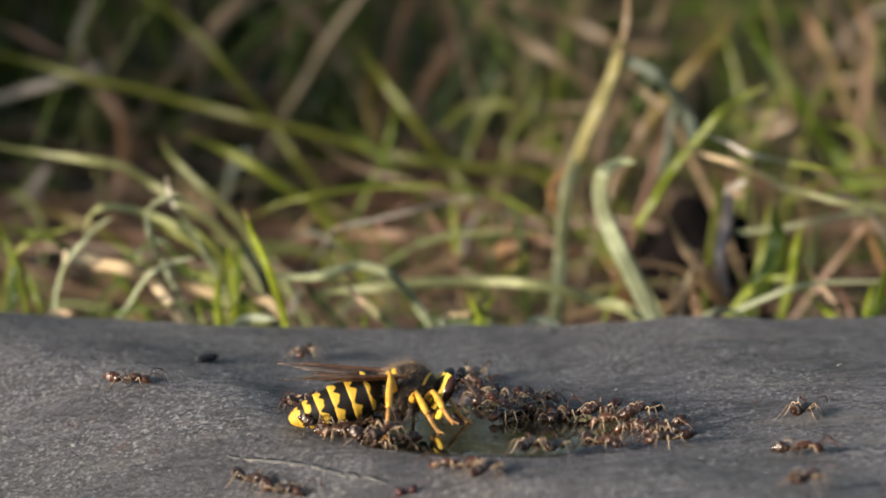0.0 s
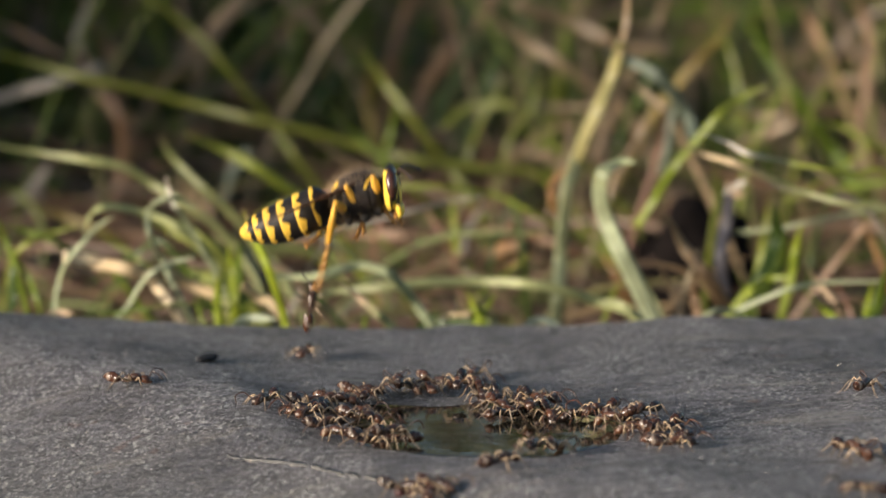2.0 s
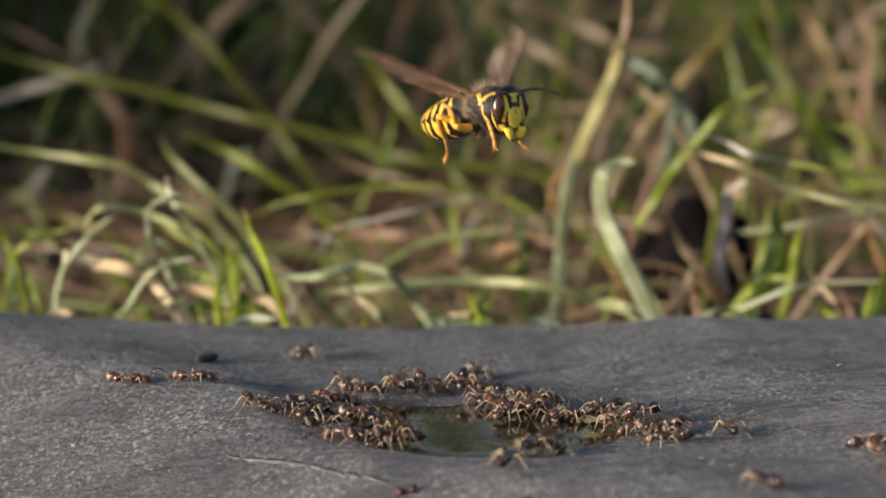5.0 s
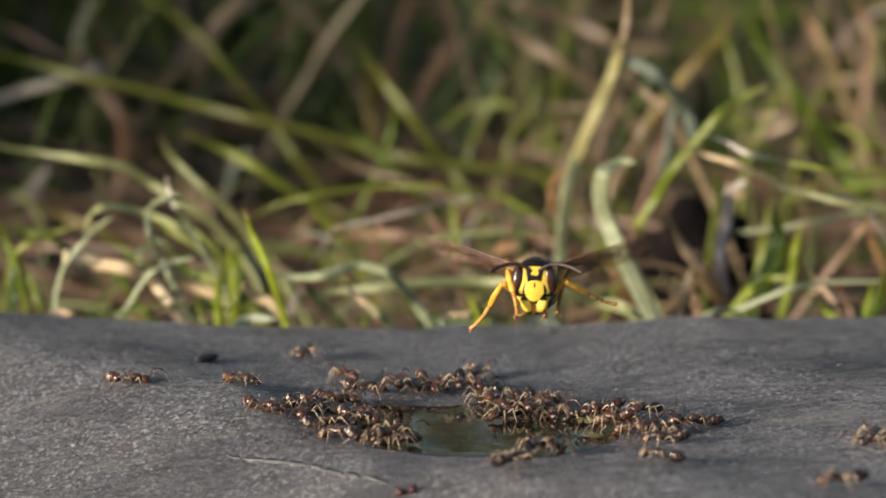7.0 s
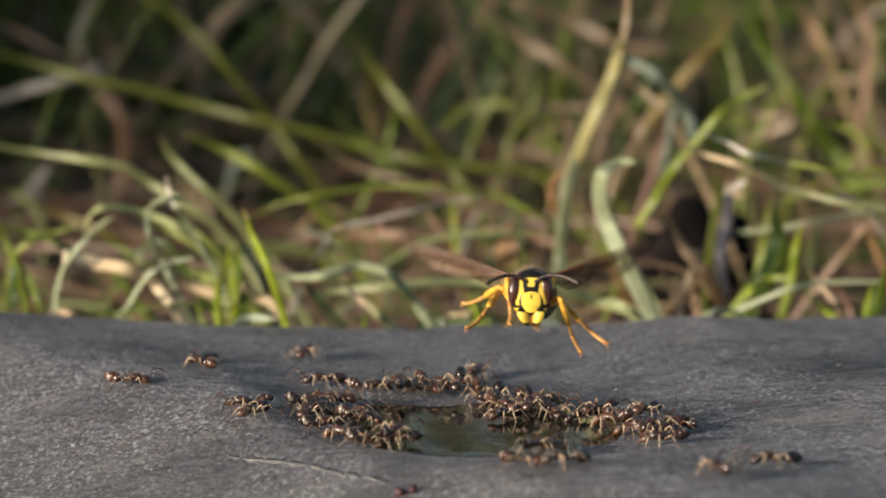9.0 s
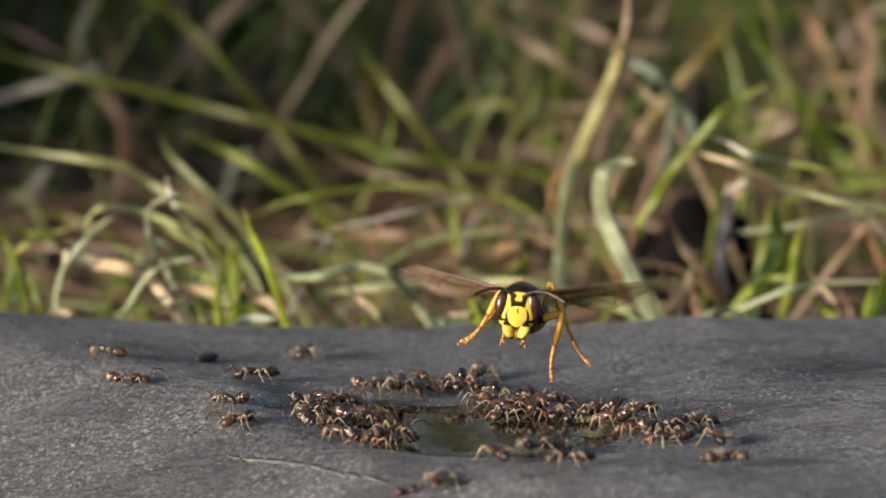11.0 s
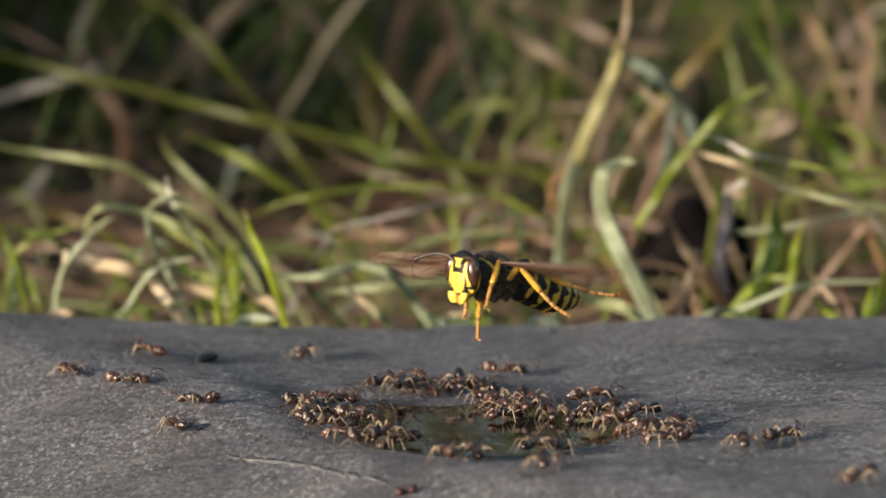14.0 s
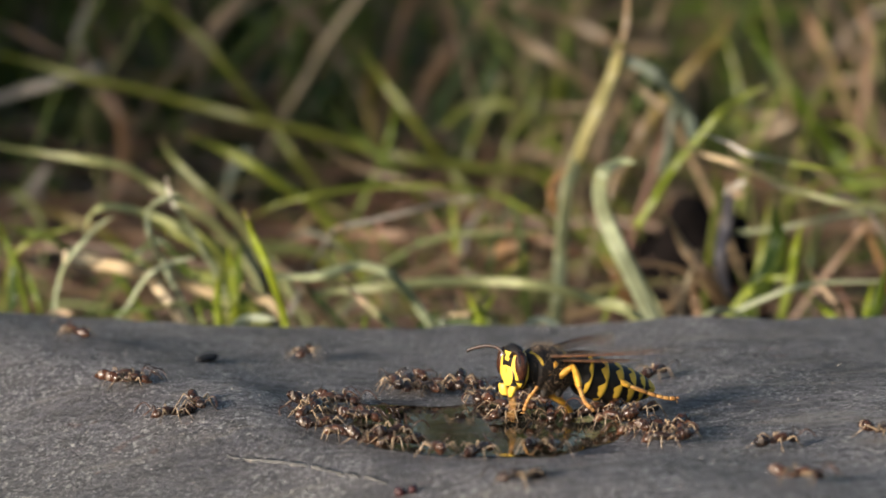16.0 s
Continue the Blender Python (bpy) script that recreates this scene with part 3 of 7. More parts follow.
blade("green", 1.9, (-22.9, 285.0, 24.5), (-24.1, 286.5, 18.7), (-25.3, 284.0, 12.3), (-28.0, 286.0, -5.8), (-29.8, 287.0, -24.0))
blade("dark_brown", 1.3, (-40.6, 243.0, 10.0), (-34.6, 244.5, 11.1), (-28.8, 242.0, 10.8), (-25.8, 243.0, 7.8), (-17.4, 244.0, -8.1), (-11.8, 245.0, -24.0))
blade("olive", 1.4, (-32.5, 140.0, 13.6), (-27.6, 141.5, 11.3), (-23.9, 139.0, 9.6), (-19.6, 140.0, 6.6), (-15.4, 141.5, 3.2), (-7.0, 141.0, -10.4), (-1.4, 142.0, -24.0))
blade("pale_olive", 1.0, (-34.9, 130.0, 13.8), (-33.0, 131.5, 10.7), (-29.6, 129.0, 7.8), (-26.2, 130.0, 4.5), (-23.2, 131.5, 0.4), (-15.5, 131.0, -11.8), (-10.4, 132.0, -24.0))
blade("grey_green", 1.8, (-27.7, 205.0, 5.6), (-30.5, 206.5, 2.3), (-31.6, 204.0, -1.5))
blade("grey_stem", 2.1, (-56.6, 203.0, 3.9), (-58.6, 204.5, 0.5), (-59.0, 202.0, -3.8), (-59.0, 203.0, -8.8), (-59.0, 204.0, -16.4), (-59.1, 205.0, -24.0))
blade("grey_stem", 1.0, (-64.8, 196.0, -3.5), (-60.1, 197.5, -0.4), (-56.1, 195.0, 3.6))
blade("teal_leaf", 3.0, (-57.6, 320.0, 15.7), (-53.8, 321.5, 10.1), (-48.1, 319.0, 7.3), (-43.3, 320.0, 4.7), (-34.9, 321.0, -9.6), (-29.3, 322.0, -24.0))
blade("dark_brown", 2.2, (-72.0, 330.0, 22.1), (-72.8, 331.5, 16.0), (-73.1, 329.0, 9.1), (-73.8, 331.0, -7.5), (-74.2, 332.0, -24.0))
blade("pale_green", 0.7, (-36.7, 84.0, 9.6), (-38.5, 85.5, 8.3), (-40.1, 83.0, 6.7), (-42.2, 84.0, 4.1), (-43.2, 85.5, 1.3), (-43.3, 83.0, -1.8), (-43.6, 85.0, -12.9), (-43.8, 86.0, -24.0))
blade("pale_olive", 1.0, (-40.7, 92.0, 6.6), (-40.3, 93.5, 8.4), (-39.2, 91.0, 9.6), (-37.1, 92.0, 9.7), (-33.7, 93.5, 8.8), (-30.3, 91.0, 7.7), (-27.9, 92.0, 5.6), (-26.1, 93.5, 2.8), (-24.6, 91.0, -0.7), (-20.8, 93.0, -12.4), (-18.2, 94.0, -24.0))
blade("wide_olive", 2.2, (-34.7, 97.0, 8.3), (-31.6, 98.5, 6.8), (-28.1, 96.0, 5.5), (-25.3, 97.0, 2.4), (-24.4, 98.5, -1.8), (-22.5, 98.0, -12.9), (-21.2, 99.0, -24.0))
blade("pale_green", 0.6, (-27.5, 82.0, 10.6), (-29.1, 83.5, 11.4), (-30.3, 81.0, 11.9), (-31.8, 82.0, 11.3), (-32.8, 83.5, 9.8), (-32.5, 81.0, 8.2), (-31.9, 82.0, 6.2), (-31.1, 83.5, 4.4), (-29.7, 81.0, 1.9), (-23.4, 83.0, -11.0), (-19.2, 84.0, -24.0))
blade("bleached/pale_green", 0.5, (-31.0, 86.0, 13.9), (-30.7, 87.5, 11.9), (-29.8, 85.0, 10.4), (-28.1, 86.0, 7.6), (-20.1, 87.0, -8.2), (-14.8, 88.0, -24.0))
blade("pale_green", 0.7, (-27.1, 76.0, 6.0), (-29.4, 77.5, 5.3), (-31.4, 75.0, 4.7), (-33.1, 76.0, 2.9), (-34.7, 77.5, 0.2), (-35.3, 75.0, -0.4), (-43.7, 77.0, -12.2), (-49.3, 78.0, -24.0))
blade("bright_straw/straw", 1.6, (-42.3, 84.0, 5.1), (-39.1, 85.5, 4.2), (-35.5, 83.0, 3.9), (-32.9, 84.0, 2.9), joined=True)
blade("bright_straw", 1.2, (-32.5, 79.0, 4.0), (-31.6, 80.5, 2.1), (-30.1, 78.0, 0.8), (-28.8, 79.0, -1.7), (-24.0, 80.0, -12.9), (-20.8, 81.0, -24.0), joined=True)
blade("straw", 1.3, (-31.0, 87.0, 2.9), (-28.3, 88.5, 1.2), (-25.3, 86.0, 0.4), joined=True)
blade("straw", 1.1, (-22.3, 82.0, 2.1), (-20.4, 83.5, 0.3), (-18.4, 81.0, -0.5), (-10.0, 83.0, -12.2), (-4.4, 84.0, -24.0), joined=True)
blade("dull_tan", 0.8, (-21.1, 92.0, 5.0), (-19.6, 93.5, 2.8), (-16.3, 91.0, 1.2), (-7.9, 93.0, -11.4), (-2.3, 94.0, -24.0))
blade("tip_straw", 0.4, (-21.2, 66.0, 12.5), (-21.1, 67.5, 11.8), (-20.7, 65.0, 11.5))
blade("yellow_green", 0.9, (-21.1, 66.0, 12.1), (-20.2, 67.5, 9.2), (-18.8, 65.0, 6.8), (-17.7, 66.0, 3.3), (-16.8, 67.5, -0.5), (-14.6, 67.0, -12.3), (-13.1, 68.0, -24.0))
blade("yellow_green", 1.5, (-24.0, 86.0, 6.2), (-23.9, 87.5, 3.0), (-23.4, 85.0, 0.1), (-23.4, 86.0, -2.9), (-23.2, 87.0, -13.5), (-23.1, 88.0, -24.0))
blade("green", 1.2, (-22.9, 89.0, 6.0), (-23.2, 90.5, 2.6), (-22.6, 88.0, -1.0), (-22.5, 89.0, -3.7), (-22.3, 90.0, -13.8), (-22.2, 91.0, -24.0))
blade("yellow_green", 0.9, (-24.5, 80.0, 3.9), (-25.0, 81.5, 1.2), (-24.7, 79.0, -1.9), (-23.7, 81.0, -12.9), (-23.1, 82.0, -24.0))
blade("wide_olive", 2.0, (-32.0, 95.0, 2.6), (-29.2, 96.5, 1.4), (-25.8, 94.0, 0.9), (-23.6, 95.0, -0.6), (-15.2, 96.0, -12.3), (-9.6, 97.0, -24.0))
blade("olive", 1.3, (-29.7, 99.0, 4.8), (-27.2, 100.5, 3.6), (-24.4, 98.0, 2.3), (-23.2, 99.0, -1.2), (-19.7, 100.0, -12.6), (-17.5, 101.0, -24.0))
blade("pale_leaf", 1.0, (-22.8, 70.0, -0.5), (-20.7, 71.5, -0.1), (-17.9, 69.0, 0.1))
blade("green", 0.3, (-40.8, 73.0, 0.1), (-36.0, 74.5, 0.0), (-32.1, 72.0, 0.9), (-27.9, 73.0, 1.2), (-23.0, 74.5, 0.4))
blade("husk", 0.8, (-43.0, 71.0, 0.4), (-41.6, 72.5, 0.4), (-39.8, 70.0, 0.6))
blade("green", 0.8, (-53.1, 104.0, 6.5), (-48.7, 105.5, 5.3), (-45.8, 103.0, 4.6), (-43.3, 104.0, 3.1), (-38.8, 105.5, 0.6), (-30.4, 105.0, -11.7), (-24.8, 106.0, -24.0))
blade("green", 0.8, (-49.1, 92.0, 4.3), (-47.5, 93.5, 1.7), (-46.2, 91.0, -0.6), (-45.7, 92.0, -3.8), (-44.2, 93.0, -13.9), (-43.2, 94.0, -24.0))
blade("green", 0.7, (-50.9, 94.0, 8.3), (-50.0, 95.5, 5.2), (-48.6, 93.0, 2.2), (-47.5, 94.0, -3.1), (-45.7, 95.0, -13.6), (-44.5, 96.0, -24.0))
blade("olive", 0.7, (-42.3, 102.0, 6.4), (-45.5, 103.5, 5.4), (-48.2, 101.0, 4.5), (-50.2, 102.0, 2.3), (-51.2, 103.5, -1.8), (-53.6, 103.0, -12.9), (-55.1, 104.0, -24.0))
blade("olive", 0.7, (-41.3, 108.0, 5.3), (-38.5, 109.5, 3.1), (-35.3, 107.0, 1.2), (-33.0, 108.0, -2.4), (-27.5, 109.0, -13.2), (-23.8, 110.0, -24.0))
blade("dry_brown", 1.4, (-47.2, 168.0, -2.0), (-42.0, 169.5, -2.7), (-36.8, 167.0, -4.4), (-30.8, 168.0, -6.8), (-22.4, 169.0, -15.4), (-16.8, 170.0, -24.0))
blade("ochre", 1.1, (-54.9, 160.0, 2.7), (-50.6, 161.5, 0.7), (-45.2, 159.0, -1.1), (-41.5, 160.0, -4.2), (-33.1, 161.0, -14.1), (-27.5, 162.0, -24.0))
blade("grey_green", 1.0, (-24.2, 101.0, 6.2), (-23.0, 102.5, 3.3), (-21.1, 100.0, 0.5), (-20.0, 101.0, -2.8), (-17.0, 102.0, -13.4), (-15.0, 103.0, -24.0))
blade("dark_green", 0.7, (-40.5, 96.0, 0.5), (-35.4, 97.5, 3.6), (-31.3, 95.0, 4.6), (-22.9, 97.0, -9.7), (-17.3, 98.0, -24.0))
blade("dry_brown", 1.0, (-58.3, 150.0, -4.5), (-52.6, 151.5, -2.4), (-46.4, 149.0, -3.2), (-38.0, 151.0, -13.6), (-32.4, 152.0, -24.0))
blade("green", 0.6, (-27.7, 84.0, 0.9), (-27.4, 85.5, -0.9), (-26.6, 83.0, -2.8), (-22.9, 85.0, -13.4), (-20.4, 86.0, -24.0))
blade("dark_green", 0.6, (-48.2, 84.0, -1.7), (-47.9, 85.5, 0.7), (-48.0, 83.0, 3.6), (-48.7, 85.0, -10.2), (-49.1, 86.0, -24.0))
blade("olive", 0.7, (-24.2, 119.0, 4.4), (-20.9, 120.5, 6.5), (-16.6, 118.0, 8.0), (-12.6, 119.0, 8.6), (-7.1, 120.5, 9.0), (-1.6, 118.0, 9.3), (2.5, 119.0, 8.8), (6.6, 120.5, 7.9), (10.0, 118.0, 6.5), (14.1, 119.0, 4.2), (19.0, 120.5, 1.4), (22.0, 118.0, -1.4), (30.4, 120.0, -12.7), (36.0, 121.0, -24.0))
blade("grey_stem", 0.5, (5.0, 105.0, 9.5), (1.1, 106.5, 8.8), (-2.9, 104.0, 8.1), (-8.2, 105.0, 6.7), (-11.7, 106.5, 5.8), (-13.0, 104.0, 5.3), (-14.3, 105.0, 3.2), (-15.9, 106.5, 0.1), (-21.3, 106.0, -11.9), (-24.9, 107.0, -24.0))
blade("husk", 0.9, (-11.8, 104.0, 6.3), (-12.5, 105.5, 5.4), (-13.5, 103.0, 4.9))
blade("sage", 1.1, (-19.7, 83.0, 2.6), (-17.0, 84.5, 2.7), (-14.0, 82.0, 3.1), (-11.6, 83.0, 3.7), (-9.1, 84.5, 4.0), (-6.5, 82.0, 3.7), (-4.7, 83.0, 2.0), (-2.9, 84.5, -0.5), (-1.5, 82.0, -2.1), (6.1, 84.0, -13.1), (11.2, 85.0, -24.0))
blade("husk/pale_olive", 1.0, (-11.4, 74.0, 3.6), (-9.2, 75.5, 1.7), (-7.1, 73.0, 0.2), (-5.3, 74.0, -2.0), (2.4, 75.0, -13.0), (7.5, 76.0, -24.0))
blade("pale_olive", 1.2, (-17.9, 91.0, -0.3), (-11.9, 92.5, 0.0), (-6.7, 90.0, 0.8), (-1.5, 91.0, 1.2), (4.2, 92.5, 1.1), (9.3, 90.0, 1.2), (13.9, 91.0, 0.2), (17.8, 92.5, -1.3), (21.5, 90.0, -2.3), (29.9, 92.0, -13.1), (35.5, 93.0, -24.0))
blade("brown_leaf", 1.4, (-18.6, 150.0, -0.9), (-10.6, 151.5, -0.6), (-4.7, 149.0, -0.3), (1.2, 150.0, -0.4), (5.6, 151.5, -0.2), (10.3, 149.0, 0.5), joined=True)
blade("brown_leaf", 1.2, (8.1, 147.0, 1.2), (12.1, 148.5, -0.6), (16.1, 146.0, -1.9), (20.1, 147.0, -4.8), (28.5, 148.0, -14.4), (34.1, 149.0, -24.0), joined=True)
blade("pink_stem", 0.6, (-3.1, 130.0, 6.5), (-1.8, 131.5, 4.5), (-0.5, 129.0, 2.6), (0.9, 130.0, -0.1), (1.8, 131.5, -3.5), (4.2, 131.0, -13.7), (5.7, 132.0, -24.0))
blade("pink_stem", 0.5, (-3.4, 124.0, 6.8), (-5.8, 125.5, 5.6), (-7.7, 123.0, 4.2), (-8.5, 124.0, 1.0), (-8.1, 125.5, -2.7), (-7.2, 125.0, -13.4), (-6.5, 126.0, -24.0))
blade("olive", 1.1, (0.9, 136.0, 7.0), (1.4, 137.5, 2.2), (1.8, 135.0, -1.1), (2.3, 136.0, -5.2), (3.1, 137.0, -14.6), (3.7, 138.0, -24.0))
blade("orange_leaf", 1.8, (3.1, 136.0, -3.2), (6.0, 137.5, -1.3), (9.1, 135.0, -0.1), (11.1, 136.0, -1.2))
blade("orange_leaf", 1.1, (4.0, 134.0, -4.2), (7.2, 135.5, -2.7), (10.3, 133.0, -1.9))
blade("orange_leaf", 1.0, (15.1, 112.0, 12.2), (13.4, 113.5, 10.6), (12.9, 111.0, 9.0), (13.6, 112.0, 6.8), (14.6, 113.5, 5.4))
blade("dark_green", 2.0, (-3.1, 83.0, -3.3), (-0.6, 84.5, -2.4), (2.9, 82.0, -1.6), (4.9, 83.0, -1.5))
blade("green", 1.1, (0.4, 79.0, -3.0), (2.6, 80.5, -2.3), (5.2, 78.0, -1.4))
blade("yellow_green", 0.6, (3.8, 77.0, 1.2), (4.2, 78.5, -0.9), (4.8, 76.0, -3.0), (7.3, 78.0, -13.5), (8.9, 79.0, -24.0))
blade("straw", 0.6, (-0.8, 81.0, -1.6), (1.0, 82.5, -1.3), (3.0, 80.0, -0.8))
blade("yellow_green", 0.9, (2.7, 80.0, 1.7), (3.4, 81.5, -0.4), (3.9, 79.0, -3.2), (5.4, 81.0, -13.6), (6.4, 82.0, -24.0))
blade("yellow_green", 0.7, (5.8, 82.0, 1.2), (4.7, 83.5, -1.3), (4.1, 81.0, -3.5), (2.0, 83.0, -13.7), (0.7, 84.0, -24.0))
blade("pale_green", 0.5, (4.9, 81.0, -0.3), (5.8, 82.5, -2.1), (6.4, 80.0, -3.6), (9.7, 82.0, -13.8), (11.9, 83.0, -24.0))
blade("yellow_green", 0.7, (2.0, 84.0, -1.7), (2.9, 85.5, -2.8), (3.4, 83.0, -4.1), (6.7, 85.0, -14.0), (8.9, 86.0, -24.0))
blade("green", 0.6, (-8.4, 79.0, -0.9), (-8.7, 80.5, -2.1), (-9.0, 78.0, -3.3), (-10.8, 80.0, -13.7), (-12.1, 81.0, -24.0))
blade("dark_green", 0.9, (8.4, 128.0, 7.9), (9.2, 129.5, 4.2), (9.8, 127.0, 0.6), (10.2, 128.0, -3.7), (11.0, 129.0, -13.9), (11.5, 130.0, -24.0))
blade("grey_green", 1.0, (8.7, 83.0, -2.9), (10.8, 84.5, -2.1), (12.9, 82.0, -2.5))
blade("grey_stem", 0.7, (5.6, 140.0, 4.8), (3.7, 141.5, 2.1), (2.7, 139.0, -0.9), (2.4, 140.0, -5.3), (2.0, 141.0, -14.7), (1.6, 142.0, -24.0))
blade("dry_brown", 1.2, (-6.1, 142.0, -2.7), (-9.7, 143.5, -4.4), (-12.5, 141.0, -5.5))
blade("dry_brown", 0.8, (-6.6, 132.0, -5.7), (-1.0, 133.5, -2.3), (3.2, 131.0, -0.6))
blade("pink_stem", 0.6, (-12.9, 128.0, 1.9), (-12.5, 129.5, -1.1), (-12.0, 127.0, -3.6), (-10.4, 129.0, -13.8), (-9.3, 130.0, -24.0))
blade("dull_tan", 0.8, (-3.1, 130.0, 0.2), (1.1, 131.5, -2.1), (6.7, 129.0, -5.3), (15.1, 131.0, -14.6), (20.7, 132.0, -24.0))
blade("dark_green", 0.6, (-16.2, 88.0, 2.3), (-14.3, 89.5, -0.5), (-11.7, 87.0, -2.7), (-3.3, 89.0, -13.4), (2.3, 90.0, -24.0))
blade("tan_stalk", 2.6, (9.2, 268.0, 25.3), (4.7, 269.5, 18.4), (1.7, 267.0, 15.8), (-0.7, 268.0, 12.6), (-3.1, 269.5, 8.6), (-4.5, 267.0, 3.9), (-7.9, 269.0, -10.0), (-10.2, 270.0, -24.0), joined=True)
blade("dry_brown", 2.1, (-4.1, 258.0, 25.9), (-6.5, 259.5, 19.9), (-7.7, 257.0, 15.6), (-8.5, 258.0, 10.6), (-10.6, 259.0, -6.7), (-12.0, 260.0, -24.0), joined=True)
blade("dim_olive", 1.4, (-11.2, 182.0, 21.6), (-8.1, 183.5, 16.8), (-5.0, 181.0, 12.9), (-1.9, 182.0, 8.7), (1.3, 183.5, 4.5), (4.0, 181.0, 0.2), (10.4, 183.0, -11.9), (14.7, 184.0, -24.0))
blade("dull_tan", 1.9, (5.1, 220.0, 25.2), (12.3, 221.5, 19.8), (16.8, 219.0, 17.2), (21.9, 220.0, 13.4), (27.5, 221.5, 9.2), (35.9, 221.0, -7.4), (41.5, 222.0, -24.0))
blade("dull_tan", 1.8, (10.5, 216.0, 26.0), (18.8, 217.5, 23.0), (23.7, 215.0, 21.0), (27.1, 216.0, 19.7), (33.9, 217.5, 18.8), joined=True)
blade("dull_tan/dim_olive", 1.4, (22.7, 190.0, 12.8), (16.0, 191.5, 12.6), (10.8, 189.0, 12.9), (6.7, 190.0, 13.3), (2.9, 191.5, 12.2), (0.1, 189.0, 9.8))
blade("dull_tan", 1.1, (16.2, 158.0, 15.8), (16.9, 159.5, 12.4), (16.3, 157.0, 8.9), (15.0, 158.0, 4.3), (11.6, 159.0, -9.9), (9.4, 160.0, -24.0))
blade("ochre", 1.7, (-10.9, 225.0, 15.7), (-11.2, 226.5, 9.7), (-9.7, 224.0, 5.2), (-7.1, 225.0, 1.3), (-0.3, 226.0, -11.4), (4.2, 227.0, -24.0))
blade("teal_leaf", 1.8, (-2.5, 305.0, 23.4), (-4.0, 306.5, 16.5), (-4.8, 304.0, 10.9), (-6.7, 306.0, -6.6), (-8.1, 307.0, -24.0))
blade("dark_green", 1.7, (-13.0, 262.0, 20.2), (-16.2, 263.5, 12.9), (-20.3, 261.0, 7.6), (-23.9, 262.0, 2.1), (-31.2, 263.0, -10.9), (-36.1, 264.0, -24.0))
blade("dark_green", 1.2, (9.6, 235.0, 17.6), (7.6, 236.5, 12.3), (5.7, 234.0, 7.3), (0.6, 236.0, -8.4), (-2.8, 237.0, -24.0))
blade("olive", 1.3, (9.8, 203.0, 10.8), (14.0, 204.5, 6.9), (17.6, 202.0, 5.2), (22.5, 203.0, 1.8), (30.9, 204.0, -11.1), (36.5, 205.0, -24.0))
blade("dark_brown", 2.1, (-9.3, 255.0, 2.5), (-3.1, 256.5, 3.4), (2.8, 254.0, 1.8), (7.7, 255.0, -1.7), (16.1, 256.0, -12.9), (21.7, 257.0, -24.0))
blade("dull_tan", 1.4, (7.0, 204.0, 6.5), (12.0, 205.5, 4.9), (16.8, 203.0, 3.3), (25.2, 205.0, -10.3), (30.8, 206.0, -24.0))
blade("dark_brown", 1.6, (-0.4, 300.0, 23.7), (0.6, 301.5, 16.9), (1.5, 299.0, 11.2), (4.1, 301.0, -6.4), (5.8, 302.0, -24.0))
blade("green", 1.7, (5.1, 270.0, 16.1), (1.5, 271.5, 9.5), (-2.2, 269.0, 5.1), (-10.6, 271.0, -9.4), (-16.2, 272.0, -24.0))
blade("olive", 1.6, (19.6, 240.0, 25.9), (18.8, 241.5, 19.8), (17.9, 239.0, 13.0), (17.5, 240.0, 7.6), (16.6, 241.0, -8.2), (15.9, 242.0, -24.0))
blade("dark_green", 1.3, (15.4, 246.0, 25.6), (10.2, 247.5, 19.4), (6.7, 245.0, 12.5), (-1.2, 247.0, -5.7), (-6.5, 248.0, -24.0))
blade("dull_tan", 0.9, (22.0, 113.0, 33.7), (21.8, 114.5, 29.3), (21.0, 112.0, 25.1), joined=True)
blade("stem_yellow/sage", 1.6, (21.2, 112.0, 27.1), (20.6, 113.5, 24.3), (19.1, 111.0, 21.1), (17.3, 112.0, 17.0), (15.9, 113.5, 13.2), (14.8, 111.0, 9.7), (14.3, 112.0, 5.2), (14.1, 113.5, 0.9), (13.8, 111.0, -2.8), (13.5, 112.0, -6.4), (12.9, 113.0, -15.2), (12.5, 114.0, -24.0), joined=True)
blade("sage/milky_green", 2.0, (21.5, 86.0, 15.4), (19.9, 87.5, 15.3), (17.9, 85.0, 14.4), (17.6, 86.0, 11.8), (18.5, 87.5, 8.4), (19.7, 85.0, 5.8), (21.5, 86.0, 2.2), (23.8, 87.5, -3.1), (27.6, 87.0, -13.6), (30.1, 88.0, -24.0))
blade("grey_green", 1.5, (20.3, 130.0, 24.7), (23.5, 131.5, 23.3), (26.2, 129.0, 22.0), (28.5, 130.0, 19.5), (30.4, 131.5, 16.7), (31.1, 129.0, 14.1))
blade("dull_tan", 0.9, (22.9, 146.0, 20.5), (25.8, 147.5, 18.3), (28.2, 145.0, 16.4), (30.1, 146.0, 13.6), (38.5, 147.0, -5.2), (44.1, 148.0, -24.0))
blade("ochre", 1.4, (41.2, 190.0, 27.0), (38.6, 191.5, 22.2), (35.6, 189.0, 19.2), (32.6, 190.0, 15.5), (29.1, 191.5, 10.2), (20.7, 191.0, -6.9), (15.1, 192.0, -24.0))
blade("green", 2.0, (42.5, 196.0, 25.5), (46.3, 197.5, 19.4), (49.3, 195.0, 14.7), (52.7, 196.0, 9.8), (56.1, 197.5, 5.5), (58.3, 195.0, 1.9), (64.9, 197.0, -11.1), (69.2, 198.0, -24.0))
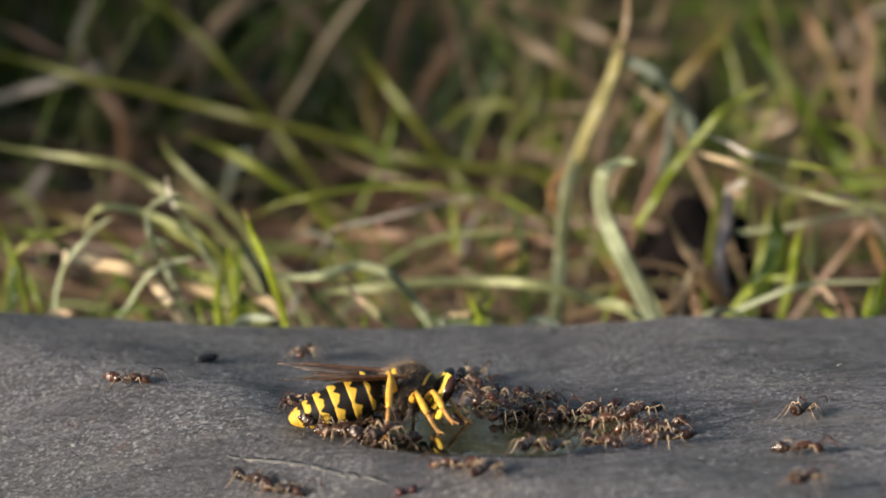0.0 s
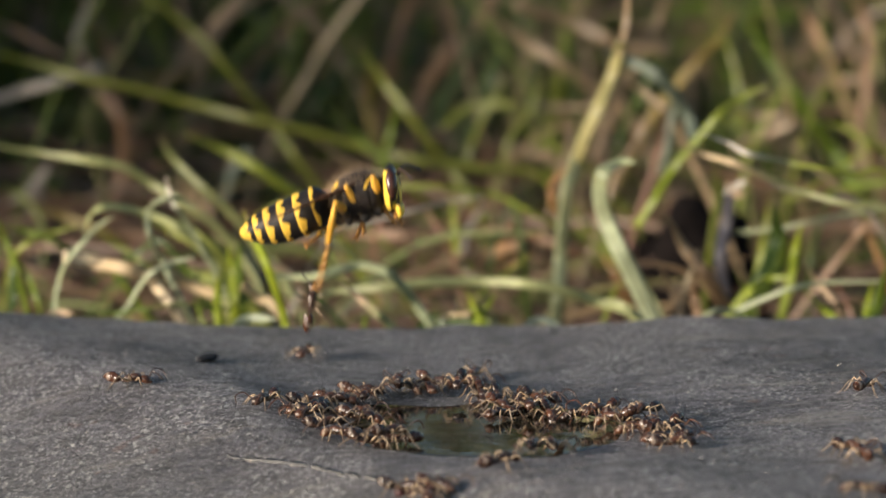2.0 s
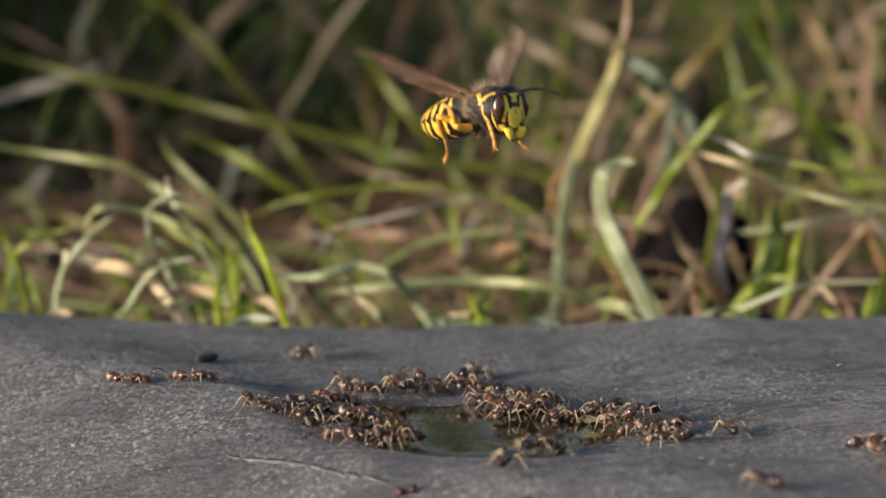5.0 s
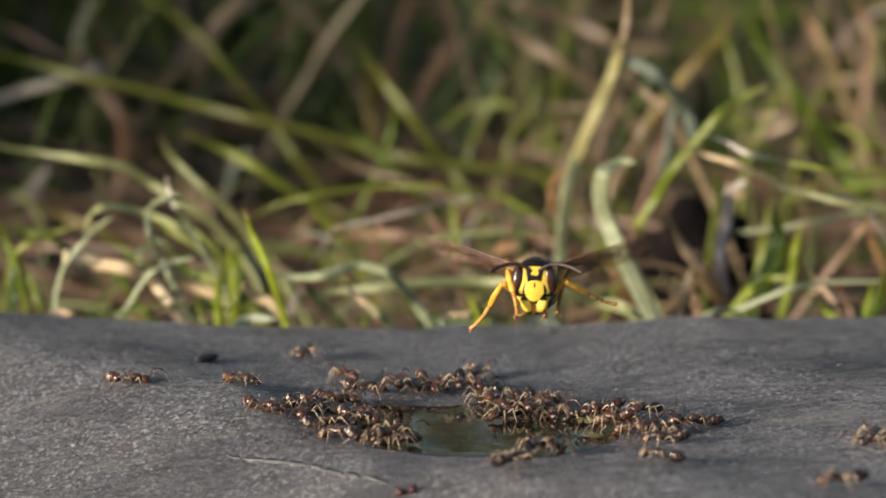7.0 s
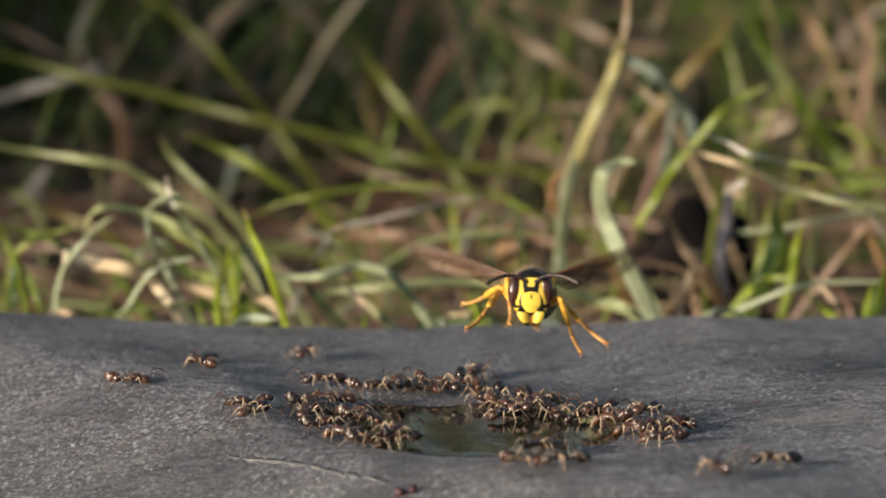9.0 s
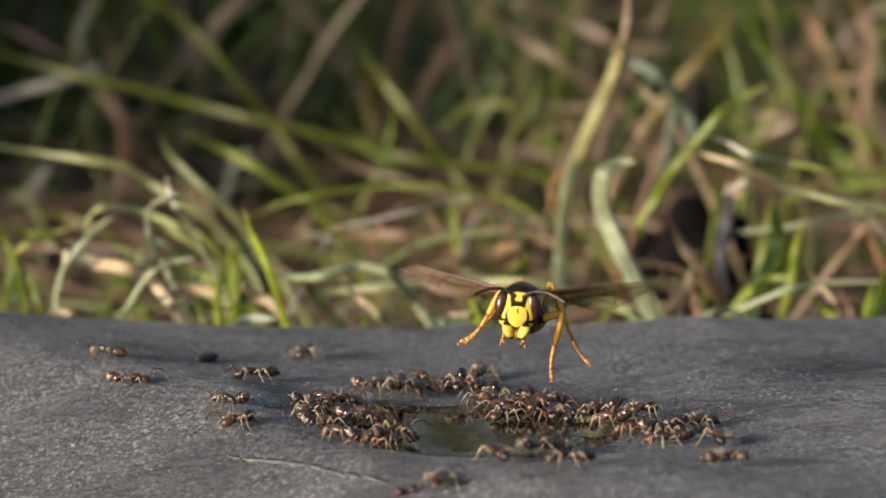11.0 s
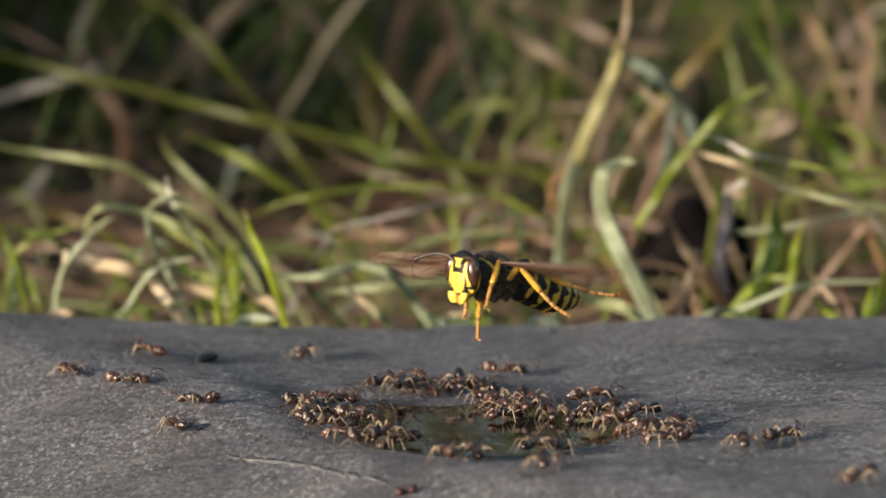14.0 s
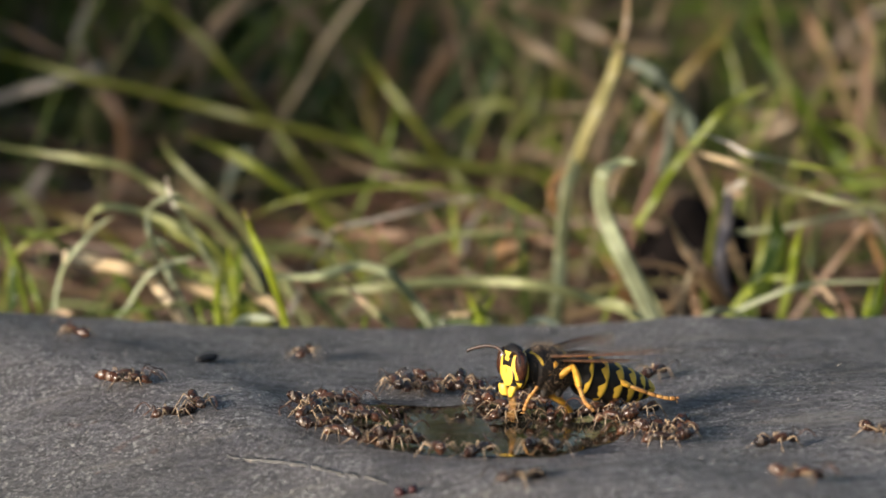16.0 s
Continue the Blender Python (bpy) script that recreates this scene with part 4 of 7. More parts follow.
blade("dull_tan", 1.9, (55.9, 226.0, 27.9), (60.0, 227.5, 22.4), (62.5, 225.0, 17.4), (64.8, 226.0, 12.3), (66.3, 227.5, 7.4), (67.6, 225.0, 2.1), (70.3, 227.0, -10.9), (72.1, 228.0, -24.0), joined=True)
blade("tan_stalk", 1.4, (52.6, 218.0, 25.9), (54.9, 219.5, 22.0), (56.2, 217.0, 19.2), (58.0, 218.0, 15.4), (65.9, 219.0, -4.3), (71.2, 220.0, -24.0))
blade("dull_tan", 1.5, (50.3, 232.0, 13.7), (57.3, 233.5, 12.9), (63.9, 231.0, 13.6))
blade("green", 2.1, (35.2, 252.0, 22.2), (42.4, 253.5, 23.4), (49.3, 251.0, 23.1), (56.5, 252.0, 21.7))
blade("olive/yellow_green", 1.1, (39.1, 114.0, 21.9), (35.7, 115.5, 20.2), (32.7, 113.0, 18.3), (30.1, 114.0, 15.0), (27.5, 115.5, 11.5), (25.4, 113.0, 8.5), (23.1, 114.0, 4.8))
blade("bleached/olive", 0.6, (28.7, 85.0, 18.8), (31.9, 86.5, 17.5), (33.6, 84.0, 16.7), (36.2, 85.0, 16.0), (38.9, 86.5, 15.3), (41.8, 84.0, 15.0), (45.7, 85.0, 14.2), (51.0, 86.5, 12.9), (59.4, 86.0, -5.5), (65.0, 87.0, -24.0))
blade("straw/pale_olive", 0.7, (26.9, 92.0, 16.8), (29.9, 93.5, 15.5), (33.0, 91.0, 14.8), (36.3, 92.0, 13.3), (40.9, 93.5, 11.3), (45.8, 91.0, 10.1), (51.7, 92.0, 8.3), (60.1, 93.0, -7.8), (65.7, 94.0, -24.0))
blade("dull_tan", 1.3, (48.9, 182.0, 11.4), (44.4, 183.5, 9.4), (39.9, 181.0, 7.8))
blade("olive", 0.8, (47.2, 150.0, 14.1), (51.8, 151.5, 13.5), (54.4, 149.0, 11.8), (59.0, 150.0, 8.7), (67.4, 151.0, -7.7), (73.0, 152.0, -24.0))
blade("dry_brown", 1.5, (56.3, 240.0, 7.4), (62.6, 241.5, 8.3), (70.1, 239.0, 7.5))
blade("olive", 1.3, (67.5, 240.0, 26.8), (67.3, 241.5, 19.8), (66.6, 239.0, 13.0), (64.9, 241.0, -5.5), (63.8, 242.0, -24.0))
blade("dry_brown", 1.5, (59.4, 212.0, 27.8), (62.1, 213.5, 22.8), (62.4, 211.0, 18.8), (62.1, 212.0, 15.0), (60.7, 213.0, -4.5), (59.8, 214.0, -24.0))
blade("grey_green", 0.9, (29.7, 142.0, 18.6), (29.2, 143.5, 15.3), (28.4, 141.0, 11.7), (27.9, 142.0, 8.2))
blade("dull_tan", 0.9, (26.9, 146.0, 17.2), (25.3, 147.5, 12.7), (22.9, 145.0, 9.3), (21.5, 146.0, 5.6), (16.9, 147.0, -9.2), (13.9, 148.0, -24.0))
blade("pink_stem", 0.7, (29.9, 148.0, 16.7), (28.8, 149.5, 13.3), (27.3, 147.0, 9.1), (22.5, 149.0, -7.4), (19.3, 150.0, -24.0))
blade("dull_tan", 1.6, (33.5, 225.0, 26.7), (31.9, 226.5, 21.6), (29.2, 224.0, 17.5), (20.8, 226.0, -3.2), (15.2, 227.0, -24.0))
blade("dark_green", 1.4, (40.4, 215.0, 18.1), (43.0, 216.5, 13.9), (45.4, 214.0, 9.1), (52.2, 216.0, -7.5), (56.7, 217.0, -24.0))
blade("olive", 1.5, (49.8, 200.0, 15.2), (47.5, 201.5, 12.6), (44.1, 199.0, 10.8), (40.9, 200.0, 9.9))
blade("dull_tan", 1.2, (40.5, 195.0, 12.3), (44.7, 196.5, 11.0), (48.5, 194.0, 11.2))
blade("dull_tan/tan_stalk", 1.4, (25.6, 92.0, 8.5), (27.5, 93.5, 4.9), (29.2, 91.0, 3.0), (31.1, 92.0, 0.4), (32.8, 93.5, -3.4), (36.7, 93.0, -13.7), (39.3, 94.0, -24.0))
blade("tan_stalk", 1.2, (28.4, 90.0, 1.0), (28.7, 91.5, -0.8), (28.9, 89.0, -3.4), (29.7, 91.0, -13.7), (30.2, 92.0, -24.0))
blade("dark_stem", 1.5, (33.9, 106.0, 10.2), (33.4, 107.5, 5.7), (32.6, 105.0, 2.7), (33.1, 106.0, -1.5), (33.6, 107.5, -5.0), (34.8, 107.0, -14.5), (35.7, 108.0, -24.0), joined=True)
blade("husk", 1.6, (33.0, 104.0, 11.3), (34.2, 105.5, 10.3), (35.0, 103.0, 9.7))
blade("bleached", 0.8, (32.7, 103.0, 9.9), (34.1, 104.5, 10.7), (35.1, 102.0, 11.5))
blade("dim_olive", 0.9, (33.1, 121.0, 12.1), (33.5, 122.5, 7.4), (32.7, 120.0, 2.9), (32.2, 121.0, -2.1), (31.4, 122.0, -13.1), (30.9, 123.0, -24.0))
blade("dark_green", 2.1, (38.5, 101.0, 8.8), (38.9, 102.5, 4.3), (37.2, 100.0, 0.7), (35.1, 101.0, -2.4), (29.0, 102.0, -13.2), (24.9, 103.0, -24.0))
blade("green", 1.4, (39.7, 99.0, 6.1), (39.1, 100.5, 1.9), (36.9, 98.0, -1.0), (29.9, 100.0, -12.5), (25.3, 101.0, -24.0))
blade("yellow_green", 1.1, (39.7, 90.0, 2.1), (37.1, 91.5, 1.5), (34.9, 89.0, 0.6), (33.4, 90.0, -1.2), (26.1, 91.0, -12.6), (21.3, 92.0, -24.0))
blade("yellow_green", 1.1, (41.2, 97.0, 7.1), (40.6, 98.5, 3.5), (39.9, 96.0, 0.5), (37.3, 98.0, -11.7), (35.7, 99.0, -24.0))
blade("pale_green", 0.6, (50.9, 82.0, 2.6), (43.2, 83.5, 2.2), (38.6, 81.0, 1.9), (35.5, 82.0, 0.5), (32.5, 83.5, -1.0), (28.6, 81.0, -1.6), (20.2, 83.0, -12.8), (14.6, 84.0, -24.0))
blade("husk", 0.7, (40.5, 88.0, 4.1), (42.4, 89.5, 1.4), (44.1, 87.0, -0.5), (45.0, 88.0, -2.6), (48.9, 89.0, -13.3), (51.5, 90.0, -24.0))
blade("yellow_green", 0.8, (40.4, 84.0, 1.2), (42.8, 85.5, -1.2), (45.4, 83.0, -3.4), (53.8, 85.0, -13.7), (59.4, 86.0, -24.0))
blade("green", 1.5, (49.0, 79.0, 4.7), (48.1, 80.5, 0.1), (47.2, 78.0, -3.3), (44.8, 80.0, -13.7), (43.2, 81.0, -24.0))
blade("yellow_green", 0.7, (47.1, 77.0, 3.1), (46.7, 78.5, 0.1), (46.1, 76.0, -3.0), (44.1, 78.0, -13.5), (42.8, 79.0, -24.0))
blade("orange_leaf", 0.8, (50.1, 118.0, 6.1), (51.8, 119.5, 2.9), (53.1, 117.0, -0.3), (54.5, 118.0, -3.8), (57.9, 119.0, -13.9), (60.3, 120.0, -24.0))
blade("tan_stalk", 0.7, (52.2, 120.0, 5.3), (50.3, 121.5, 2.7), (48.4, 119.0, 0.9), (40.0, 121.0, -11.5), (34.4, 122.0, -24.0))
blade("sage", 0.5, (53.6, 107.0, 8.1), (47.8, 108.5, 7.0), (43.5, 106.0, 6.5), (39.7, 107.0, 5.5), (34.5, 108.5, 4.8))
blade("olive", 0.9, (40.0, 122.0, 7.8), (39.5, 123.5, 3.8), (38.6, 121.0, -0.0), (36.4, 123.0, -12.0), (34.8, 124.0, -24.0))
blade("dull_tan", 1.0, (24.9, 140.0, -5.2), (28.6, 141.5, -5.9), (32.0, 139.0, -6.1))
blade("orange_leaf", 0.8, (18.3, 130.0, 1.7), (20.0, 131.5, -0.7), (21.5, 129.0, -3.2), (26.5, 131.0, -13.6), (29.9, 132.0, -24.0))
blade("olive", 0.9, (17.2, 132.0, 4.6), (19.5, 133.5, 1.2), (21.9, 131.0, -1.7), (23.7, 132.0, -4.3), (29.5, 133.0, -14.1), (33.4, 134.0, -24.0))
blade("pale_olive", 0.7, (14.8, 81.0, 1.3), (17.3, 82.5, 0.0), (20.4, 80.0, -0.6), (22.3, 81.0, -1.4))
blade("grey_stem", 0.5, (34.5, 94.0, 13.8), (38.5, 95.5, 11.7), (42.8, 93.0, 10.7), (48.7, 94.0, 8.9), (57.1, 95.0, -7.5), (62.7, 96.0, -24.0))
blade("dry_brown", 1.0, (47.8, 140.0, 0.4), (52.3, 141.5, 1.7), (56.2, 139.0, 0.6), (64.6, 141.0, -11.7), (70.2, 142.0, -24.0))
blade("green", 1.0, (48.3, 145.0, 4.9), (52.0, 146.5, 6.2), (58.2, 144.0, 7.2))
blade("pink_stem", 0.5, (43.9, 96.0, 1.9), (46.0, 97.5, -1.0), (47.1, 95.0, -3.9), (50.2, 97.0, -14.0), (52.2, 98.0, -24.0))
blade("dark_brown", 0.8, (48.3, 125.0, 0.2), (46.5, 126.5, -3.5), (45.6, 124.0, -7.4), (43.9, 126.0, -15.7), (42.8, 127.0, -24.0))
blade("dim_olive", 0.5, (-12.6, 120.0, 2.2), (-9.2, 121.5, -0.8), (-5.8, 119.0, -2.9), (-3.4, 120.0, -6.8), (1.0, 121.0, -15.4), (3.9, 122.0, -24.0))
blade("olive", 0.5, (-17.7, 110.0, 2.7), (-14.1, 111.5, 0.5), (-9.7, 109.0, -2.5), (-7.0, 110.0, -6.1), (-1.3, 111.0, -15.0), (2.4, 112.0, -24.0))
blade("dark_green", 0.6, (10.1, 126.0, 8.4), (7.4, 127.5, 4.1), (6.0, 125.0, 0.2), (5.3, 126.0, -4.9), (4.2, 127.0, -14.4), (3.5, 128.0, -24.0))
blade("dark_green", 0.5, (-1.6, 116.0, 5.1), (-3.7, 117.5, 1.8), (-6.4, 115.0, -0.6), (-9.8, 116.0, -3.5), (-18.2, 117.0, -13.8), (-23.8, 118.0, -24.0))
blade("dry_brown", 0.4, (-6.3, 112.0, 8.6), (-4.3, 113.5, 3.7), (-3.3, 111.0, -0.1), (-3.0, 112.0, -5.0), (-2.4, 113.0, -14.5), (-2.1, 114.0, -24.0))
blade("olive", 0.4, (10.4, 108.0, 2.3), (7.8, 109.5, 0.1), (4.4, 107.0, -2.3), (2.4, 108.0, -5.1), (-3.2, 109.0, -14.6), (-6.9, 110.0, -24.0))
blade("dim_olive", 0.6, (-16.1, 140.0, 6.2), (-11.8, 141.5, 3.2), (-6.7, 139.0, -0.9), (-3.2, 140.0, -5.3), (3.1, 141.0, -14.7), (7.3, 142.0, -24.0))
blade("grey_green", 0.4, (-19.4, 118.0, 2.4), (-16.7, 119.5, 3.6), (-13.2, 117.0, 2.5), (-9.8, 118.0, -0.3))
blade("green", 0.8, (-6.4, 170.0, 15.2), (-7.2, 171.5, 10.5), (-8.7, 169.0, 6.1), (-11.0, 170.0, 1.4), (-16.3, 171.0, -11.3), (-19.8, 172.0, -24.0))
blade("dim_olive", 0.9, (9.1, 185.0, 17.9), (6.0, 186.5, 12.3), (3.6, 184.0, 7.0), (2.4, 185.0, 1.3), (0.2, 186.0, -11.3), (-1.2, 187.0, -24.0))
blade("green", 0.8, (-14.9, 175.0, 13.3), (-11.1, 176.5, 9.3), (-6.5, 174.0, 5.6), (-3.0, 175.0, 1.6), (5.4, 176.0, -11.2), (11.0, 177.0, -24.0))
blade("dull_tan", 0.6, (-16.9, 165.0, 10.3), (-10.9, 166.5, 6.4), (-4.8, 164.0, 5.1), (1.2, 165.0, 1.2))
blade("dim_olive", 0.8, (13.7, 180.0, 19.1), (12.2, 181.5, 13.5), (9.0, 179.0, 9.0), (7.5, 180.0, 3.4), (4.3, 181.0, -10.3), (2.2, 182.0, -24.0))
blade("dark_green", 0.9, (31.4, 190.0, 19.9), (27.5, 191.5, 14.2), (25.0, 189.0, 8.9), (23.9, 190.0, 2.4), (22.0, 191.0, -10.8), (20.8, 192.0, -24.0))
blade("olive", 0.7, (45.8, 175.0, 15.6), (43.0, 176.5, 10.0), (41.3, 174.0, 5.6), (40.6, 175.0, 1.6), (38.9, 176.0, -11.2), (37.7, 177.0, -24.0))
blade("dim_olive", 0.8, (54.6, 185.0, 18.7), (51.7, 186.5, 13.1), (49.9, 184.0, 7.8), (48.5, 185.0, 2.1), (45.8, 186.0, -10.9), (43.9, 187.0, -24.0))
blade("olive", 0.6, (56.7, 150.0, 12.5), (52.6, 151.5, 8.7), (47.9, 149.0, 6.0), (44.4, 150.0, 3.7))
blade("dull_tan", 0.5, (40.7, 135.0, 14.6), (45.2, 136.5, 10.9), (49.9, 134.0, 6.9), (53.7, 135.0, 1.1), (60.4, 136.0, -11.5), (64.9, 137.0, -24.0))
blade("dim_olive", 0.8, (36.8, 190.0, 26.2), (40.2, 191.5, 20.6), (41.6, 189.0, 14.4), (42.2, 190.0, 8.8), (43.5, 191.0, -7.6), (44.3, 192.0, -24.0))
blade("dark_green", 0.7, (48.8, 130.0, 8.0), (46.9, 131.5, 2.9), (45.6, 129.0, -1.0), (45.5, 130.0, -6.8), (45.2, 131.0, -15.4), (45.1, 132.0, -24.0))
blade("stem_yellow", 1.7, (21.1, 110.0, 26.1), (19.9, 111.5, 22.8), (18.5, 109.0, 19.8), (16.8, 110.0, 15.9), (16.0, 111.5, 13.0))
blade("dull_tan", 0.7, (24.7, 95.0, 2.8), (26.4, 96.5, -0.8), (27.9, 94.0, -3.9), (32.0, 96.0, -13.9), (34.7, 97.0, -24.0))
blade("pale_olive", 0.5, (21.5, 93.0, 3.9), (23.4, 94.5, 0.1), (25.2, 92.0, -3.2), (30.0, 94.0, -13.6), (33.2, 95.0, -24.0))
blade("olive", 0.6, (20.6, 98.0, 0.3), (19.4, 99.5, -1.9), (18.6, 97.0, -3.9), (15.5, 99.0, -14.0), (13.4, 100.0, -24.0))
blade("grey_straw", 0.5, (29.6, 97.0, 4.3), (28.2, 98.5, 0.2), (27.0, 96.0, -3.4), (24.4, 98.0, -13.7), (22.6, 99.0, -24.0))
blade("green", 0.5, (33.5, 96.0, 1.9), (35.3, 97.5, -1.0), (36.1, 95.0, -3.6), (38.6, 97.0, -13.8), (40.3, 98.0, -24.0))

# ---- the wasp: x is forward, y its left, z up, the origin inside the thorax ----


LEG_SIZES = {"front": (3.0, 5.2), "middle": (3.3, 6.0), "hind": (3.9, 8.0)}
LEG_ROOTS = {"front": (1.55, 0.75, -1.35), "middle": (0.25, 0.95, -1.55), "hind": (-1.15, 0.9, -1.35)}


def wasp_head(parent):
    bm = bmesh.new()
    ball(bm, (0, 0, 0), (0.95 * MM, 1.92 * MM, 1.72 * MM), 48, 36)
    head = part("head", bm, FACE, parent, "black head with yellow face and cheek marks")
    head.location = (3.15 * MM, 0, -0.2 * MM)
    head.scale = (0.86, 1.02, 1.26)

    def rule(x, y, z):
        a = abs(y)
        crown = min(0.26 + 0.38 * sstep(0.55, 1.1, z) - a, z - 0.55, 1.2 - z)
        margin = 0.98 + 0.22 * max(0.0, z - 0.2) + 0.1 * max(0.0, -z)
        orbit = min(a - margin + 0.36, margin + 0.3 - a, z + 0.75, 1.12 - z, x, math.hypot(a - 0.5, z - 0.68) - 0.17)
        jowl = min(-0.95 - z, a - 0.6, x - 0.2, z + 1.4)
        cheek = min(0.30 - abs(x + 0.30), 1.3 - z, z + 1.4, a - 0.75)
        return max(crown, orbit, jowl, cheek)
    set_marks(head, rule)
    bm = bmesh.new()
    ball(bm, (0.70 * MM, 0, -0.45 * MM), (0.33 * MM, 1.06 * MM, 0.98 * MM), 36, 26)
    for v in bm.verts:
        if v.co.z < -0.8 * MM:
            v.co.y *= 0.78
    clypeus = part("clypeus", bm, FACE, head, "bright yellow face shield")
    set_marks(clypeus, lambda x, y, z: min(max(abs(y) - 0.06, abs(z + 0.12) - 0.2), 0.84 - math.hypot(y / 1.0, (z + 0.45) / 0.96)))
    for s in (1, -1):
        bm = bmesh.new()
        sweep(bm, spline([(0.45 * MM, s * 0.86 * MM, -1.0 * MM), (0.76 * MM, s * 0.66 * MM, -1.5 * MM), (0.72 * MM, s * 0.26 * MM, -2.15 * MM)], 6),
              [k * 1.32 * MM for k in (0.20, 0.28, 0.33, 0.36, 0.38, 0.38, 0.37, 0.35, 0.31, 0.27, 0.22, 0.15, 0.06)], 12, 0.7)
        jaw = part("mandible", bm, FACE, head, "yellow jaw with a dark tip")
        set_marks(jaw, lambda x, y, z: min(z + 1.98, -1.18 - z) * 0.6)
        bm = bmesh.new()
        ball(bm, (0.22 * MM, s * 1.38 * MM, 0.32 * MM), (0.66 * MM, 0.60 * MM, 1.06 * MM), 28, 22,
             pose(0, 0, 0, s * 12, 0, s * -14))
        part("compound_eye", bm, EYE_BROWN, head, "dark brown glossy compound eye")
        bm = bmesh.new()
        line = spline([(0.80 * MM, s * 0.32 * MM, 0.85 * MM), (1.05 * MM, s * 1.2 * MM, 1.30 * MM), (1.5 * MM, s * 2.3 * MM, 1.35 * MM),
                       (2.1 * MM, s * 3.2 * MM, 1.15 * MM), (2.7 * MM, s * 4.0 * MM, 0.85 * MM)], 8)
        rad = [(0.13 if i < 8 else 0.115 + 0.04 * i / 32 - 0.04 * (i % 3 == 0)) * MM for i in range(len(line))]
        rad[-1] = 0.08 * MM
        sweep(bm, line, rad, 8)
        part("antenna", bm, ANTENNA, head, "black segmented antenna")
    # mouthparts under the face
    bm = bmesh.new()
    ball(bm, (0.35 * MM, 0, -1.75 * MM), (0.35 * MM, 0.4 * MM, 0.5 * MM), 12, 8)
    part("mouthparts", bm, LEG_ORANGE, head, "orange-brown mouthparts")
    return head


def wasp_thorax(parent):
    """A short deep trunk of plates: collar, back plate, two small rear plates, and the leg bases below."""
    xs = (-2.6, -2.35, -1.9, -1.3, -0.5, 0.4, 1.2, 1.9, 2.4, 2.75)
    wide = (0.4, 0.95, 1.45, 1.82, 2.0, 2.02, 1.9, 1.6, 1.15, 0.5)
    top = (0.1, 0.75, 1.35, 1.85, 2.1, 2.2, 2.1, 1.7, 1.1, 0.4)
    low = (0.7, 1.3, 1.75, 2.05, 2.25, 2.3, 2.15, 1.75, 1.2, 0.6)
    bm = bmesh.new()
    rings, n = [], 48
    for x in np.linspace(-2.6, 2.75, 60):
        w, h, d = (float(np.interp(x, xs, k)) for k in (wide, top, low))
        ring = []
        for t in (2 * math.pi * i / n for i in range(n)):
            c, q = math.cos(t), math.sin(t)
            y, z = w * q, (h if c > 0 else d) * c
            cut = 0.05 * math.exp(-((x - 1.5 - 0.35 * c) / 0.10) ** 2) + 0.05 * math.exp(-((x + 1.0) / 0.09) ** 2) + 0.05 * math.exp(-((x + 1.6) / 0.08) ** 2)
            cut += 0.06 * math.exp(-((x - 0.25 + 0.8 * c) / 0.11) ** 2) * sstep(0.2, -0.2, c) + 0.05 * math.exp(-((c + 0.05 + 0.12 * x) / 0.06) ** 2) * sstep(1.4, 1.0, abs(x))
            k = 1 - cut + 0.015 * noise.noise(Vector((x, y, z)) * 2.2)
            ring.append(bm.verts.new(Vector((x, y * k, z * k)) * MM))
        rings.append(ring)
    for a, b in zip(rings, rings[1:]):
        for i in range(n):
            bm.faces.new((a[i], a[(i + 1) % n], b[(i + 1) % n], b[i]))
    bm.faces.new(rings[0])
    bm.faces.new(rings[-1][::-1])
    ob = part("thorax", bm, THORAX, parent, "black hairy thorax with yellow shoulder lines")

    def rule(x, y, z):
        shoulder = min(0.10 - abs(x - 2.0 + 0.5 * abs(y) - 0.25 * max(0, z)), z - 0.5, 2.0 - z, abs(y) - 0.45)
        scut = min(0.22 - abs(x + 1.3), 0.46 - abs(abs(y) - 0.72), z - 0.9)
        post = min(0.17 - abs(x + 1.82), 0.95 - abs(y), z - 0.5)
        return max(shoulder, scut, post)
    set_marks(ob, rule)
    for r in LEG_ROOTS.values():
        for s in (1, -1):
            bm = bmesh.new()
            ball(bm, (0, 0, 0), (0.48 * MM, 0.42 * MM, 0.85 * MM), 14, 10, pose(0, 0, 0, s * 18, 0, 0))
            part("leg_base", bm, COXA, ob, "black leg base").location = (r[0] * MM, s * r[1] * MM, (r[2] - 0.05) * MM)
    rnd = random.Random(5)
    bm = bmesh.new()
    for _ in range(2600):
        a, b = rnd.uniform(0, 2 * math.pi), rnd.uniform(-1.0, 1.0)
        d = Vector((b, math.sqrt(1 - b * b) * math.cos(a), math.sqrt(1 - b * b) * math.sin(a)))
        p = Vector((d.x * 2.4, d.y * 1.9, d.z * (2.05 if d.z > 0 else 2.15))) * MM
        tip = p + (d + Vector((rnd.uniform(-0.4, 0.4), rnd.uniform(-0.4, 0.4), rnd.uniform(-0.1, 0.5)))) * rnd.uniform(0.3, 0.9) * MM
        e = d.orthogonal().normalized() * 0.012 * MM
        f = d.cross(e)
        q = [bm.verts.new(p + e), bm.verts.new(p - e * 0.5 + f * 0.018 * MM / max(f.length, 1e-9) * 0.8), bm.verts.new(p - e), bm.verts.new(tip)]
        bm.faces.new((q[0], q[1], q[3]))
        bm.faces.new((q[1], q[2], q[3]))
        bm.faces.new((q[2], q[0], q[3]))
    part("hair", bm, HAIR, ob, "short pale fuzz")
    return ob


ABDOMEN_HINGE = Vector((-2.35 * MM, 0, 0.3 * MM))


